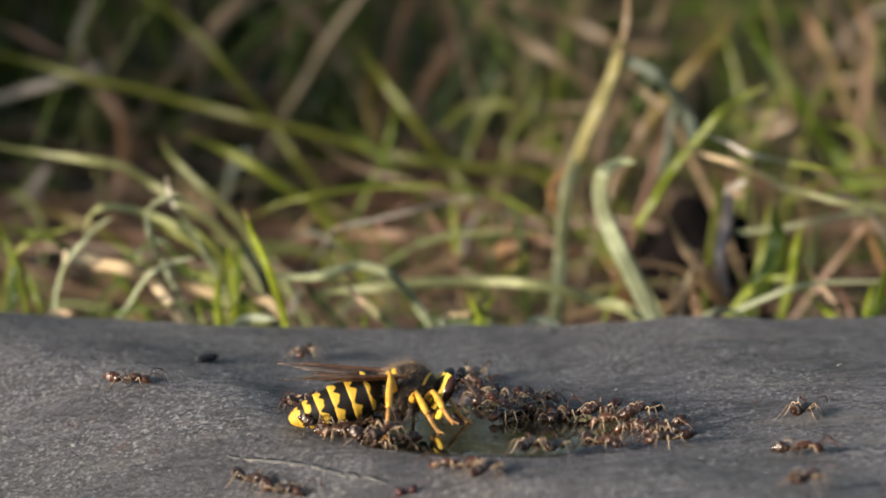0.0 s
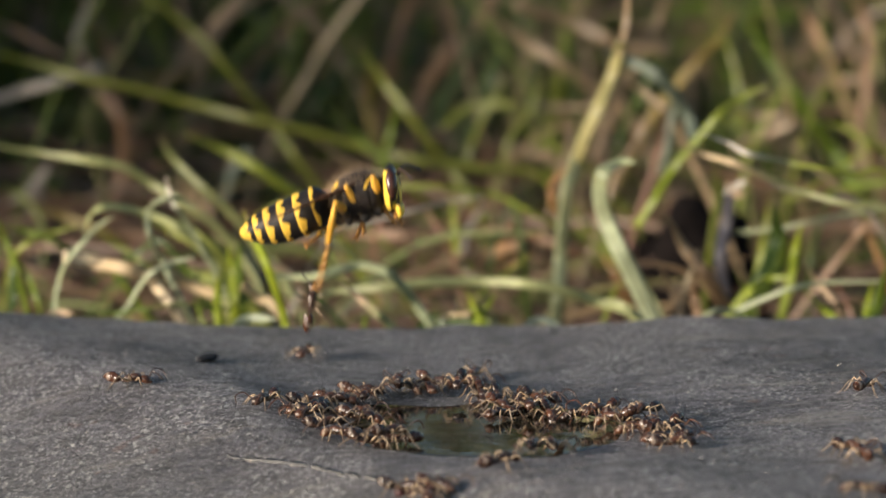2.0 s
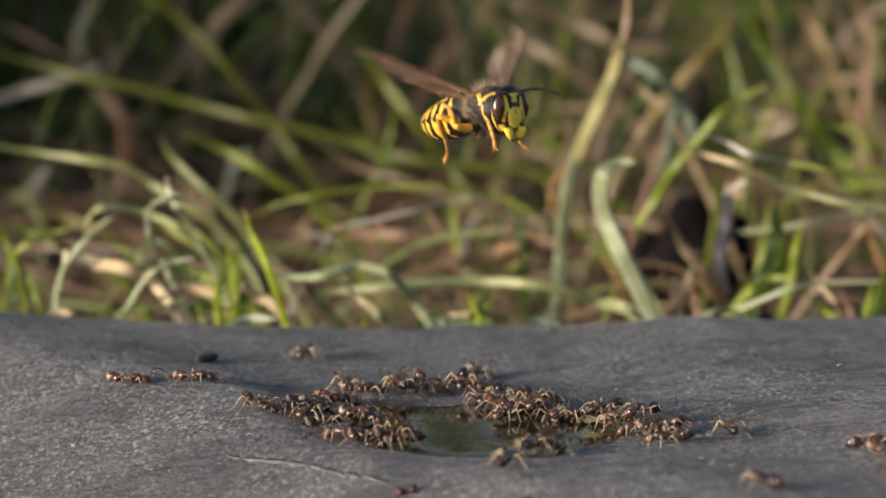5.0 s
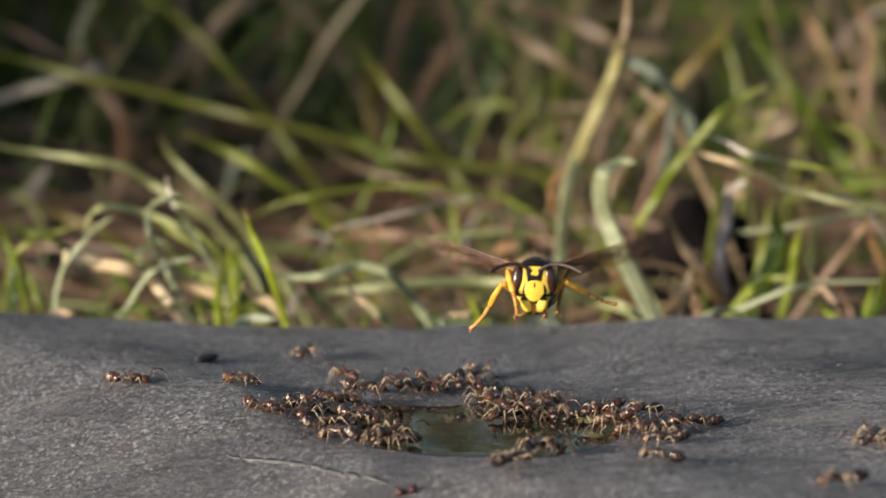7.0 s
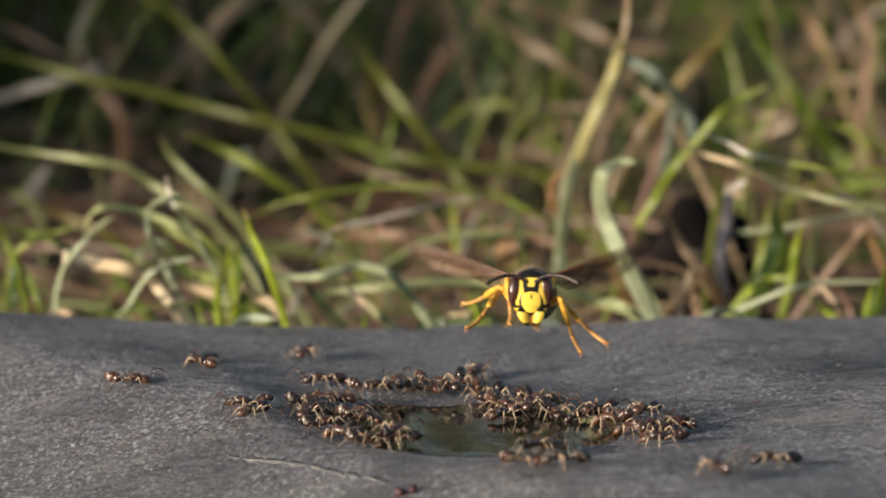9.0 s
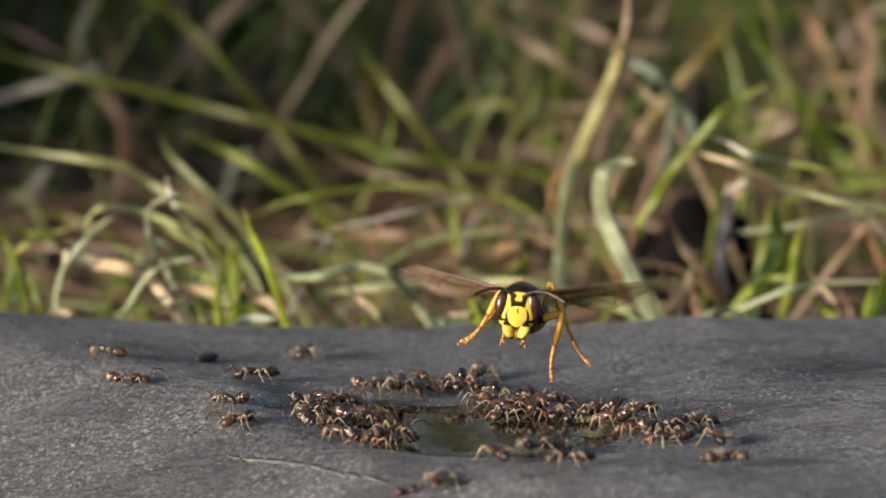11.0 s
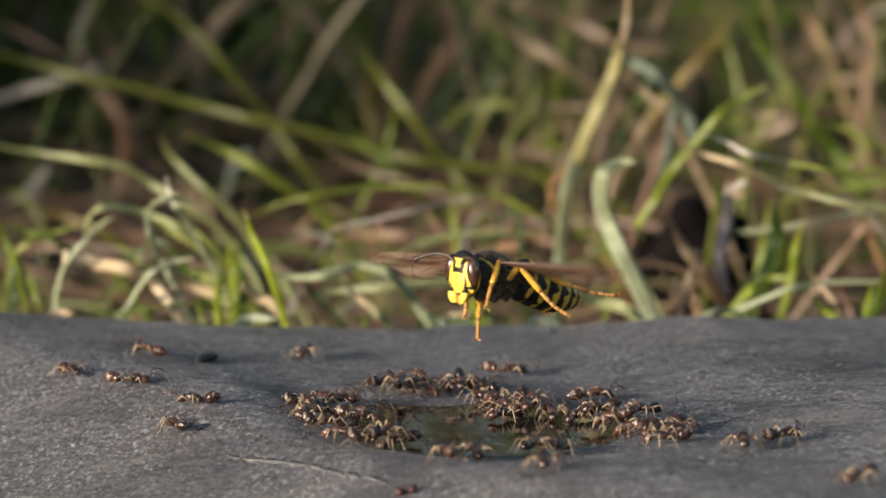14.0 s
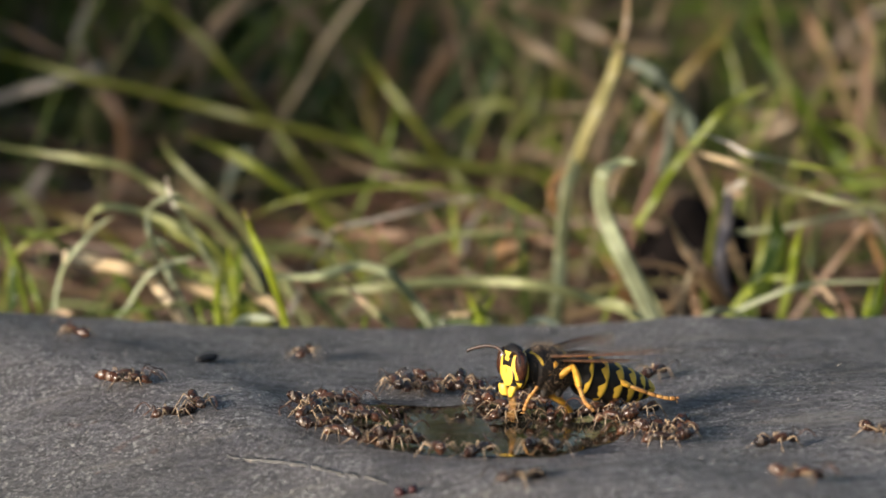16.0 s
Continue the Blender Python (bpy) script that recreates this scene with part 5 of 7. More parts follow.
def girth(u):
    return 1.9 * (sstep(-0.06, 0.16, u) ** 0.6) * max(0.0, 1 - (max(0.0, u - 0.30) / 0.712) ** 2.2) ** 0.62 + 0.05


def wasp_abdomen(parent):
    """Seven overlapping rings that taper to the tip, each one black in front and yellow behind."""
    cuts = (0.0, 0.17, 0.36, 0.54, 0.70, 0.83, 0.93, 1.0)
    length = 8.7
    abdomen = None
    n = 88
    for k in range(7):
        bm = bmesh.new()
        a, b = cuts[k], cuts[k + 1]
        rings = []
        m = 9
        for j in range(m + 1):
            u = a - 0.01 * (k > 0) + (b - a + 0.012) * j / m
            r = girth(min(1, max(0, u))) * (1 - 0.02 + 0.045 * (j / m) ** 2)
            if j == m:
                r *= 0.97
            zc = -0.35 * math.sin(u * math.pi * 0.9) - 0.15 * u
            rings.append([bm.verts.new(Vector((-u * length, r * 0.98 * math.sin(t), zc + r * math.cos(t))) * MM)
                          for t in (2 * math.pi * i / n for i in range(n))])
        for p, q in zip(rings, rings[1:]):
            for i in range(n):
                bm.faces.new((p[i], p[(i + 1) % n], q[(i + 1) % n], q[i]))
        bm.faces.new(rings[0])
        bm.faces.new(rings[-1][::-1])
        ob = part("abdomen" if k == 0 else "abdomen_segment", bm, SHELL, abdomen or parent,
                  "black and yellow banded abdomen" if k == 0 else "")
        if k == 0:
            abdomen = ob
            ob.location = ABDOMEN_HINGE

        def rule(x, y, z, k=k, a=a, b=b):
            u = -x / length
            f = (u - a) / (b - a)
            t = abs(math.atan2(y, z + 0.3))
            if k == 6:
                return 0.3
            edge = (0.74, 0.60, 0.57, 0.55, 0.53, 0.54)[k]
            lobes = 0.105 * math.cos(t * 2 * math.pi / 0.82 + 0.5 * k) + 0.06 * math.cos(t * 2 * math.pi / 0.43 + k)
            edge += lobes * (0.4 if k == 0 else 1.0) + 0.20 * math.exp(-(t / 0.22) ** 2) + 0.16 * math.exp(-((t - 1.45) / 0.16) ** 2)
            edge += 0.2 * sstep(2.3, 2.6, t)
            rear = 0.97 - f if k < 6 else 1.0
            return min((f - edge) * 1.2, rear * 3 + 0.05)
        set_marks(ob, rule)
    return abdomen


def wasp_leg(parent, kind):
    """A femur that hangs on the body and a shin with its foot that hangs on the femur, both along x."""
    f, s = LEG_SIZES[kind]
    bm = bmesh.new()
    line = spline([Vector((k * f * MM, 0, 0.10 * f * math.sin(k * math.pi) * 0.3 * MM)) for k in (0, 0.14, 0.3, 0.65, 1.0)], 4)
    rad = [0.50, 0.50, 0.44, 0.36, 0.30, 0.33, 0.38, 0.41, 0.42, 0.42, 0.41, 0.39, 0.37, 0.34, 0.31, 0.28, 0.24]
    sweep(bm, line, [r * 0.98 * MM for r in rad], 12)
    for fc in bm.faces:
        fc.material_index = 0 if fc.calc_center_median().x > 0.5 * f * MM else 1
    leg = part("leg", bm, [LEG_YELLOW, JET], parent, "yellow leg with a black base")
    bm = bmesh.new()
    line = spline([Vector(p) * MM for p in ((0, 0, 0), (0.25 * s, 0, -0.015 * s), (0.48 * s, 0, -0.045 * s))], 5)
    sweep(bm, line, [r * 1.2 * MM for r in (0.17, 0.20, 0.22, 0.24, 0.26, 0.27, 0.27, 0.26, 0.25, 0.23, 0.19)], 10)
    # five foot joints and two claws
    toes = [Vector(p) * MM for p in ((0.48 * s, 0, -0.045 * s), (0.69 * s, 0, -0.055 * s), (0.79 * s, 0, -0.052 * s), (0.87 * s, 0, -0.042 * s),
                                     (0.94 * s, 0, -0.024 * s), (s, 0, 0))]
    for a, b, r in zip(toes, toes[1:], (0.17, 0.16, 0.15, 0.15, 0.17)):
        sweep(bm, [a.lerp(b, k / 3) for k in range(4)], [r * 1.05 * MM, r * 1.15 * MM, r * 1.22 * MM, r * 1.1 * MM], 8, mat=1)
    for y in (0.22, -0.22):
        sweep(bm, spline([toes[-1], toes[-1] + Vector((0.2, y, 0.06)) * MM, toes[-1] + Vector((0.32, y * 1.3, -0.1)) * MM], 2), [0.07 * MM] * 4 + [0.03 * MM], 5, mat=1)
    shin = part("shin", bm, [LEG_YELLOW, LEG_ORANGE], leg, "yellow shin with an orange foot")
    shin.location = (f * MM, 0, 0)
    return leg, shin


def wing_mesh(parent, span, chord, hind=False):
    """A membrane with a straight strong front edge and a rounded tip, x along it and y to its rear."""
    bm = bmesh.new()
    n, m = 26, 8

    def front(u):
        return -0.10 * chord * math.sin(u * 2.4) + 0.24 * chord * sstep(0.8, 1.0, u)

    def rear(u):
        return chord * (0.10 + 0.9 * sstep(0.0, 0.62, u)) * (1 - 0.72 * sstep(0.66, 1.0, u)) if not hind else chord * (0.15 + 0.85 * sstep(0, 0.4, u)) * (1 - 0.75 * sstep(0.45, 1, u))
    sheet = {}
    for face in (1, -1):
        for i in range(n + 1):
            u = i / n
            for j in range(m + 1):
                v = j / m
                z = 0.10 * math.sin(v * 9 + u * 2) * (1 - 0.5 * u) * v + 0.25 * u * u + face * 0.012
                sheet[face, i, j] = bm.verts.new(Vector((u * span, front(u) + (rear(u) - front(u)) * v, z)) * MM)
    for i in range(n):
        for j in range(m):
            bm.faces.new([sheet[1, a, b] for a, b in ((i, j), (i + 1, j), (i + 1, j + 1), (i, j + 1))])
            bm.faces.new([sheet[-1, a, b] for a, b in ((i, j + 1), (i + 1, j + 1), (i + 1, j), (i, j))])
    for i in range(n):
        for j in (0, m):
            bm.faces.new([sheet[c, a, j] for c, a in ((1, i), (1, i + 1), (-1, i + 1), (-1, i))])
    for j in range(m):
        for i in (0, n):
            bm.faces.new([sheet[c, i, a] for c, a in ((1, j), (1, j + 1), (-1, j + 1), (-1, j))])
    wing = part("hind_wing" if hind else "fore_wing", bm, WING, parent, "translucent amber-brown veined wing")
    bm = bmesh.new()

    def at(u, v):
        return Vector((u * span, front(u) + (rear(u) - front(u)) * v, 0.10 * math.sin(v * 9 + u * 2) * (1 - 0.5 * u) * v + 0.25 * u * u)) * MM
    veins = [((0, 0.0), (0.3, 0.02), (0.6, 0.02), (0.85, 0.06)), ((0, 0.35), (0.25, 0.22), (0.5, 0.25), (0.8, 0.2)), ((0, 0.5), (0.25, 0.5), (0.55, 0.62), (0.7, 0.9)),
             ((0, 0.7), (0.2, 0.8), (0.42, 0.95)), ((0.5, 0.02), (0.6, 0.3), (0.66, 0.55), (0.68, 0.8)), ((0.62, 0.02), (0.72, 0.25), (0.86, 0.4))]
    for k, vn in enumerate(veins):
        line = spline([at(u, v) for u, v in vn], 5)
        sweep(bm, line, [(0.15 if k == 0 else 0.07) * (1 - 0.55 * i / len(line)) * MM for i in range(len(line))], 6)
    part("vein", bm, VEIN, wing, "dark brown wing veins")
    return wing


WING_ROOTS = {"fore": (0.75, 1.25, 1.25), "hind": (-0.35, 1.2, 1.05)}


def build_wasp():
    wasp = thing("wasp", "black and yellow striped wasp over the puddle", "wasp")
    p = {"abdomen": wasp_abdomen(wasp), "thorax": wasp_thorax(wasp), "head": wasp_head(wasp)}
    for s in (1, -1):
        for kind in LEG_SIZES:
            p[kind, s] = wasp_leg(wasp, kind)
        p["fore_wing", s] = wing_mesh(wasp, 12.2, 3.4)
        p["hind_wing", s] = wing_mesh(wasp, 7.6, 2.6, True)
    return wasp, p


# ---- ants: x is forward, the origin on the ground under the middle ----


ANT_SIZE = (1.2, 1.27, 1.36)


def build_ant(style):
    """A low slender worker with elbowed feelers."""
    rnd = random.Random(20 + style)
    ant = thing("ant", "small dark brown ant on the slate", "ant", "ants round the puddle")
    bm = bmesh.new()
    ball(bm, (1.35 * MM, 0, 0.58 * MM), (0.44 * MM, 0.41 * MM, 0.30 * MM), 14, 10, pose(0, 0, 0, 0, 18, 0))
    for s in (1, -1):
        ball(bm, (1.72 * MM, s * 0.14 * MM, 0.40 * MM), (0.17 * MM, 0.09 * MM, 0.08 * MM), 8, 6)
    part("head", bm, ANT_BODY, ant)
    bm = bmesh.new()
    sweep(bm, spline([Vector(q) * MM for q in ((1.0, 0, 0.58), (0.72, 0, 0.70), (0.3, 0, 0.70), (-0.1, 0, 0.60), (-0.32, 0, 0.48), (-0.45, 0, 0.50), (-0.6, 0, 0.50))], 3),
          [r * MM for r in (0.14, 0.22, 0.28, 0.31, 0.31, 0.29, 0.27, 0.26, 0.27, 0.26, 0.24, 0.20, 0.13, 0.10, 0.17, 0.19, 0.14, 0.10, 0.09)], 12)
    part("thorax", bm, ANT_BODY, ant)
    bm = bmesh.new()
    tilt = (8, -4, 16)[style % 3]
    m = pose(-0.6 * MM, 0, 0.53 * MM, 0, tilt, 0)
    line = [m @ (Vector((-k * 1.42, 0, 0.10 * math.sin(k * 3))) * MM) for k in (0, 0.08, 0.2, 0.25, 0.26, 0.45, 0.52, 0.53, 0.7, 0.76, 0.77, 0.88, 0.96, 1.0)]
    sweep(bm, line, [r * MM for r in (0.08, 0.22, 0.33, 0.365, 0.33, 0.40, 0.39, 0.36, 0.34, 0.31, 0.28, 0.20, 0.10, 0.03)], 16)
    part("gaster", bm, ANT_GASTER, ant, "dark shiny striped gaster")
    legs = []
    for s in (1, -1):
        for k, (hx, fx, reach) in enumerate(((0.62, 1.25, 1.15), (0.25, 0.15, 1.35), (-0.05, -1.15, 1.35))):
            fx += rnd.uniform(-0.3, 0.3)
            hip = Vector((hx, s * 0.2, 0.50)) * MM
            knee = Vector((hx + (fx - hx) * 0.45, s * reach * 0.62, 0.88 + rnd.uniform(-0.12, 0.2))) * MM - hip
            ankle = Vector((hx + (fx - hx) * 0.85, s * reach * 0.95, 0.28)) * MM - hip
            foot = Vector((fx, s * reach * 1.15, 0.02)) * MM - hip
            bm = bmesh.new()
            sweep(bm, spline([Vector(), knee * 0.5 + Vector((0, 0, 0.03 * MM)), knee], 3), [r * 0.85 * MM for r in (0.06, 0.085, 0.085, 0.08, 0.07, 0.06, 0.045)], 7)
            sweep(bm, spline([knee, knee.lerp(ankle, 0.5), ankle, foot], 3), [r * 0.85 * MM for r in (0.045, 0.055, 0.06, 0.06, 0.055, 0.045, 0.038, 0.034, 0.03, 0.026)], 7)
            leg = part("leg", bm, ANT_LEG, ant)
            leg.location = hip
            legs.append(leg)
        root = Vector((1.6, s * 0.18, 0.68)) * MM
        up = rnd.uniform(0.2, 0.6)
        bm = bmesh.new()
        pts = [root, root + Vector((0.35, s * 0.55, up)) * MM, root + Vector((0.85, s * (0.7 + rnd.uniform(-0.2, 0.3)), up - 0.2)) * MM, root + Vector((1.3, s * 0.6, up - 0.6)) * MM]
        sweep(bm, spline(pts, 4), [r * MM for r in (0.035, 0.04, 0.04, 0.04, 0.042, 0.046, 0.046, 0.046, 0.05, 0.053, 0.053, 0.05, 0.03)], 6)
        part("antenna", bm, ANT_BODY, ant)
    for c in ant.children:
        c.data.transform(Matrix.Diagonal((*ANT_SIZE, 1)))
        c.location = [a * b for a, b in zip(c.location, ANT_SIZE)]
    return ant


ANTS = [build_ant(k) for k in range(3)]
for k, a in enumerate(ANTS):
    a.matrix_basis = pose((-300 + 8 * k) * MM, -340 * MM, -23 * MM)
USED = [0]


def next_ant(x, y, heading, label="", pitch=0, roll=0):
    """Another ant of the three builds, standing on the slate."""
    k = USED[0]
    USED[0] += 1
    m = pose(x * MM, y * MM, stand(x, y) * MM, roll, pitch, heading)
    if k < 3:
        ob = ANTS[k]
        ob.matrix_basis = m
    else:
        ob = copy_thing(ANTS[k % 3], m)
    return tagged(ob, label) if label else ob

# ---- small still things on the slate ----
next_ant(-29.3, 17.1, -4, "dark ant resting alone on the slate")
next_ant(-13.7, 40.4, -105, "reddish ant resting on the slate facing out")


def crumb(name, label, x, y, size, material, seed, sink=0.25):
    rnd = random.Random(seed)
    bm = bmesh.new()
    ball(bm, (0, 0, 0), [s * MM for s in size], 16, 10)
    for v in bm.verts:
        v.co *= 1 + 0.3 * noise.noise(v.co * 1100 + Vector((seed, 0, 0)))
    ob = part(name, bm, material)
    ob.matrix_basis = pose(x * MM, y * MM, (rise(x, y) + size[2] * (1 - sink)) * MM, 0, 0, rnd.uniform(-40, 40))
    return tagged(ob, label, "crumb")


DARK = plain("dark_crumb", (0.002, 0.002, 0.003), (0.007, 0.007, 0.009), 0.9, 900)
RED = plain("red_crumb", (0.028, 0.006, 0.007), (0.06, 0.012, 0.012), 0.5, 900)
CHALK = plain("worn_slate", (0.13, 0.125, 0.12), (0.25, 0.235, 0.21), 0.85, 1300, 0.9, 0.0003)
GRIT = plain("grit", (0.24, 0.22, 0.20), (0.6, 0.56, 0.5), 0.7, 900)
crumb("dirt_crumb", "black speck of dirt on the slate", -23.0, 33.7, (0.85, 1.6, 0.4), DARK, 1)
crumb("red_crumb", "dark red crumb on the slate", -3.6, -23.2, (0.45, 0.5, 0.4), RED, 2)
crumb("red_crumb", "dark red crumb on the slate", -2.5, -23.2, (0.35, 0.4, 0.35), RED, 3)


def build_grit():
    rnd = random.Random(9)
    bm = bmesh.new()
    for _ in range(1500):
        x, y = rnd.uniform(-58, 58), rnd.uniform(-34, 62)
        if math.hypot(x - POND[0], y - POND[1]) < 16:
            continue
        r = (0.045 + 0.09 * rnd.random() ** 2) * MM
        m = Matrix.Translation((x * MM, y * MM, stand(x, y) * MM)) @ pose(0, 0, 0, rnd.uniform(0, 90), rnd.uniform(0, 90), 0) @ Matrix.Diagonal((r, r * 0.8, r * 0.6, 1))
        bmesh.ops.create_icosphere(bm, subdivisions=1, radius=1, matrix=m)
    return tagged(part("grit", bm, GRIT), "fine pale grit scattered on the slate", "grit", kind="stuff")


build_grit()


def build_scratches():
    """A pale broken scratch across the near part of the slate."""
    rnd = random.Random(4)
    slab = bpy.data.objects["slate_slab"]
    x = -18.8
    while x < -5.5:
        l = rnd.uniform(0.8, 2.2)
        bm = bmesh.new()
        rim = []
        for side in (1, -1):
            for k in range(7):
                u = (k if side > 0 else 6 - k) / 6
                px = x + l * u
                py = -4.8 - (px + 18.8) * 1.09 + 0.25 * noise.noise(Vector((px * 0.9, 3, 0)))
                w = side * 0.6 * math.sin(math.pi * (0.08 + 0.84 * u)) * rnd.uniform(0.35, 1.2)
                rim.append((px, py + w))
        top = [bm.verts.new((a * MM, b * MM, (rise(a, b) + 0.04) * MM)) for a, b in rim]
        low = [bm.verts.new((a * MM, b * MM, (rise(a, b) - 0.1) * MM)) for a, b in rim]
        bm.faces.new(top)
        for k in range(len(rim)):
            n = (k + 1) % len(rim)
            bm.faces.new((top[k], top[n], low[n], low[k]))
        part("scratch", bm, CHALK, slab, "pale scratch in the slate")
        x += l + rnd.uniform(-0.5, 0.25)


build_scratches()

# ---- the ants at the puddle's rim ----
CROWD = []


def crowd_ant(x, y, heading):
    CROWD.append((next_ant(x, y, heading, "brown ant drinking at the puddle's rim"), x, y, heading))


crowd_ant(-12.3, 9.1, 22)
crowd_ant(-11.5, 8.0, 106)
crowd_ant(-11.0, 12.4, 0)
crowd_ant(-9.7, 12.9, -21)
crowd_ant(-9.8, 6.0, -12)
crowd_ant(-7.9, 6.8, -32)
crowd_ant(-10.5, -0.3, 26)
crowd_ant(-7.5, 2.2, -12)
crowd_ant(-8.8, -4.4, 150)
crowd_ant(-6.6, -8.2, 27)
crowd_ant(-4.6, -8.4, 51)
crowd_ant(-3.9, -6.8, 196)
crowd_ant(-4.2, 18.7, 95)
crowd_ant(-3.4, 20.6, -69)
crowd_ant(-1.7, 19.7, -54)
crowd_ant(-1.0, 22.5, -34)
crowd_ant(1.6, 18.6, -99)
crowd_ant(2.4, 23.1, -35)
crowd_ant(3.5, 16.7, -89)
crowd_ant(4.8, 16.7, -93)
crowd_ant(5.2, 12.6, -52)
crowd_ant(7.3, 14.4, -97)
crowd_ant(5.7, 6.6, -135)
crowd_ant(7.8, 8.4, -93)
crowd_ant(8.6, 12.6, -68)
crowd_ant(9.8, 7.2, -85)
crowd_ant(12.6, 6.7, -145)
crowd_ant(14.1, 4.3, -145)
crowd_ant(15.3, -1.0, 149)
crowd_ant(17.2, -1.7, 172)
crowd_ant(18.9, -3.2, 360)
crowd_ant(19.7, -2.4, 205)
crowd_ant(18.0, 3.0, -126)
crowd_ant(15.9, 3.6, 37)
crowd_ant(19.4, -7.7, 170)
crowd_ant(7.7, -12.8, 75)
crowd_ant(9.7, -10.9, 72)

# ---- the ants that walk about: seconds and the place on the slate ----
WALKERS = []


def walker(*marks):
    _, x, y = marks[0]
    WALKERS.append((next_ant(x, y, 0, "brown ant walking over the slate"), marks))


walker((0, 31.9, 0.8), (1, 34.8, 6.0), (2, 38.4, 10.1), (3.2, 45.4, 23.5), (16, 45.9, 23.5))
walker((0, 29.9, -16.1), (1, 33.6, -15.5), (2, 34.0, -16.4), (3, 33.8, -16.0), (4, 34.1, -16.0), (5.5, 37.0, -14.7), (7, 36.6, -12.2), (7.6, 41.9, -6.7), (16, 42.4, -6.7))
walker((0, 28.5, -36.3), (1, 33.2, -29.6), (2, 34.9, -21.4), (3, 34.6, -17.6), (4, 34.3, -19.6), (6, 40.2, -20.2), (13, 38.8, -30.5), (13.5, 35.6, -30.4), (14.5, 30.7, -35.7), (15.5, 27.7, -33.0), (16, 28.1, -33.1))
walker((0, 39.7, -30.4), (6, 36.8, -31.1), (7, 31.4, -35.5), (8, 26.6, -34.4), (9, 22.2, -30.2), (10, 21.1, -24.3), (11.5, 24.3, -22.4), (12.5, 24.7, -14.5), (13.5, 27.0, -11.3), (14.5, 31.3, -8.0), (15.5, 34.7, -8.0), (16, 37.5, -10.7))
walker((0, 42.5, -9.4), (6.3, 39.3, -12.1), (8, 32.9, -17.6), (9, 27.3, -22.9), (10, 23.8, -12.8), (11.5, 23.6, -7.2), (12.5, 24.6, -6.2), (13.5, 25.6, -9.6), (14.5, 25.7, -14.1), (15.5, 27.1, -13.0), (16, 28.4, -12.2))
walker((0, -16.3, -13.2), (1, -9.3, -19.7), (2, -3.2, -23.6), (3, 0.0, -24.6), (4, 0.8, -26.8), (6, 1.4, -40.1), (16, 1.6, -41.2))
walker((0, -13.5, -17.4), (1, -6.9, -20.7), (2, -0.6, -24.5), (3, 3.0, -28.0), (4, 6.0, -29.4), (6, 8.6, -40.1), (16, 9.0, -41.2))
walker((0, 3.5, -23.9), (1, 4.1, -22.7), (2, 4.7, -22.1), (3, 4.9, -21.8), (4, 5.2, -21.1), (7, 5.7, -22.0), (8, 6.3, -21.6), (9, 6.5, -22.1), (11.5, 4.0, -13.4), (12.5, 3.2, -12.8), (13.5, 2.3, -14.1), (14.5, 3.2, -12.8), (16, 3.1, -12.8))
walker((0, 1.0, -21.5), (1, -0.2, -21.2), (2, -1.1, -26.0), (3, -1.1, -40.1), (9, -3.7, -40.1), (11, -0.2, -24.0), (12.5, 2.2, -14.1), (13.5, 0.8, -17.4), (14.5, -0.2, -12.7), (16, -0.4, -12.7))
walker((0, 13.7, -8.9), (1, 15.4, -10.6), (2, 19.6, -11.8), (3, 23.2, -11.0), (4, 25.0, -10.0), (5.5, 25.1, -2.8), (7, 22.7, 0.2), (8, 22.1, -1.0), (9, 21.1, -0.5), (11.5, 22.8, 0.2), (13, 20.8, -0.3), (16, 20.8, -3.7))
walker((0, 37.3, -41.2), (4.5, 27.1, -39.0), (6, 21.4, -31.4), (7, 17.9, -23.2), (8, 12.5, -22.2), (9, 10.0, -23.3), (11.5, 10.5, -22.6), (12.5, 9.4, -20.8), (13.5, 8.3, -22.2), (14.5, 8.2, -25.1), (15.5, 7.4, -26.4), (16, 6.4, -27.2))
walker((0, -11.6, 12.0), (1.2, -12.1, 11.6), (1.6, -14.3, 8.3), (2, -16.0, 7.3), (3, -17.1, 5.4), (4, -17.2, 5.4), (7, -16.1, 3.8), (8, -15.9, 5.4), (9, -17.5, 4.8), (11.5, -19.6, 6.6), (12.5, -20.3, 5.8), (13.5, -21.6, 7.5), (14.5, -22.8, 8.2), (15.5, -22.5, 8.0), (16, -22.3, 7.3))
walker((0, -11.4, 6.6), (7, -14.4, 5.0), (9, -16.8, 2.3), (11.5, -18.4, -0.2), (12.5, -20.6, -0.6), (13.5, -23.3, 1.9), (14.5, -24.3, 4.1), (15.5, -24.0, 6.2), (16, -24.3, 6.0))
walker((0, -6.8, 18.1), (3, -7.1, 16.1), (4, -9.1, 19.0), (7, -9.2, 25.6), (8, -10.0, 24.3), (9, -11.3, 23.0), (10, -15.2, 23.7), (11.5, -19.0, 22.0), (12.5, -22.9, 22.9), (13.5, -26.5, 30.2), (14.5, -30.7, 34.6), (15.5, -34.1, 38.3), (16, -36.7, 42.2))
walker((0, -7.6, 17.9), (3, -7.6, 17.9), (6, -7.6, 19.0), (11.5, -6.4, 20.3), (12.5, -6.4, 20.3), (13.5, -6.0, 21.3), (14.5, -5.5, 22.2), (15.5, -4.2, 22.6), (16, -3.7, 23.2))
walker((0, 3.0, 28.2), (9, 3.3, 29.7), (11.5, 3.9, 29.0), (12.5, 4.7, 29.0), (13.5, 5.5, 30.6), (14.5, 6.6, 30.5), (15.5, 9.9, 29.2), (16, 12.0, 27.6))
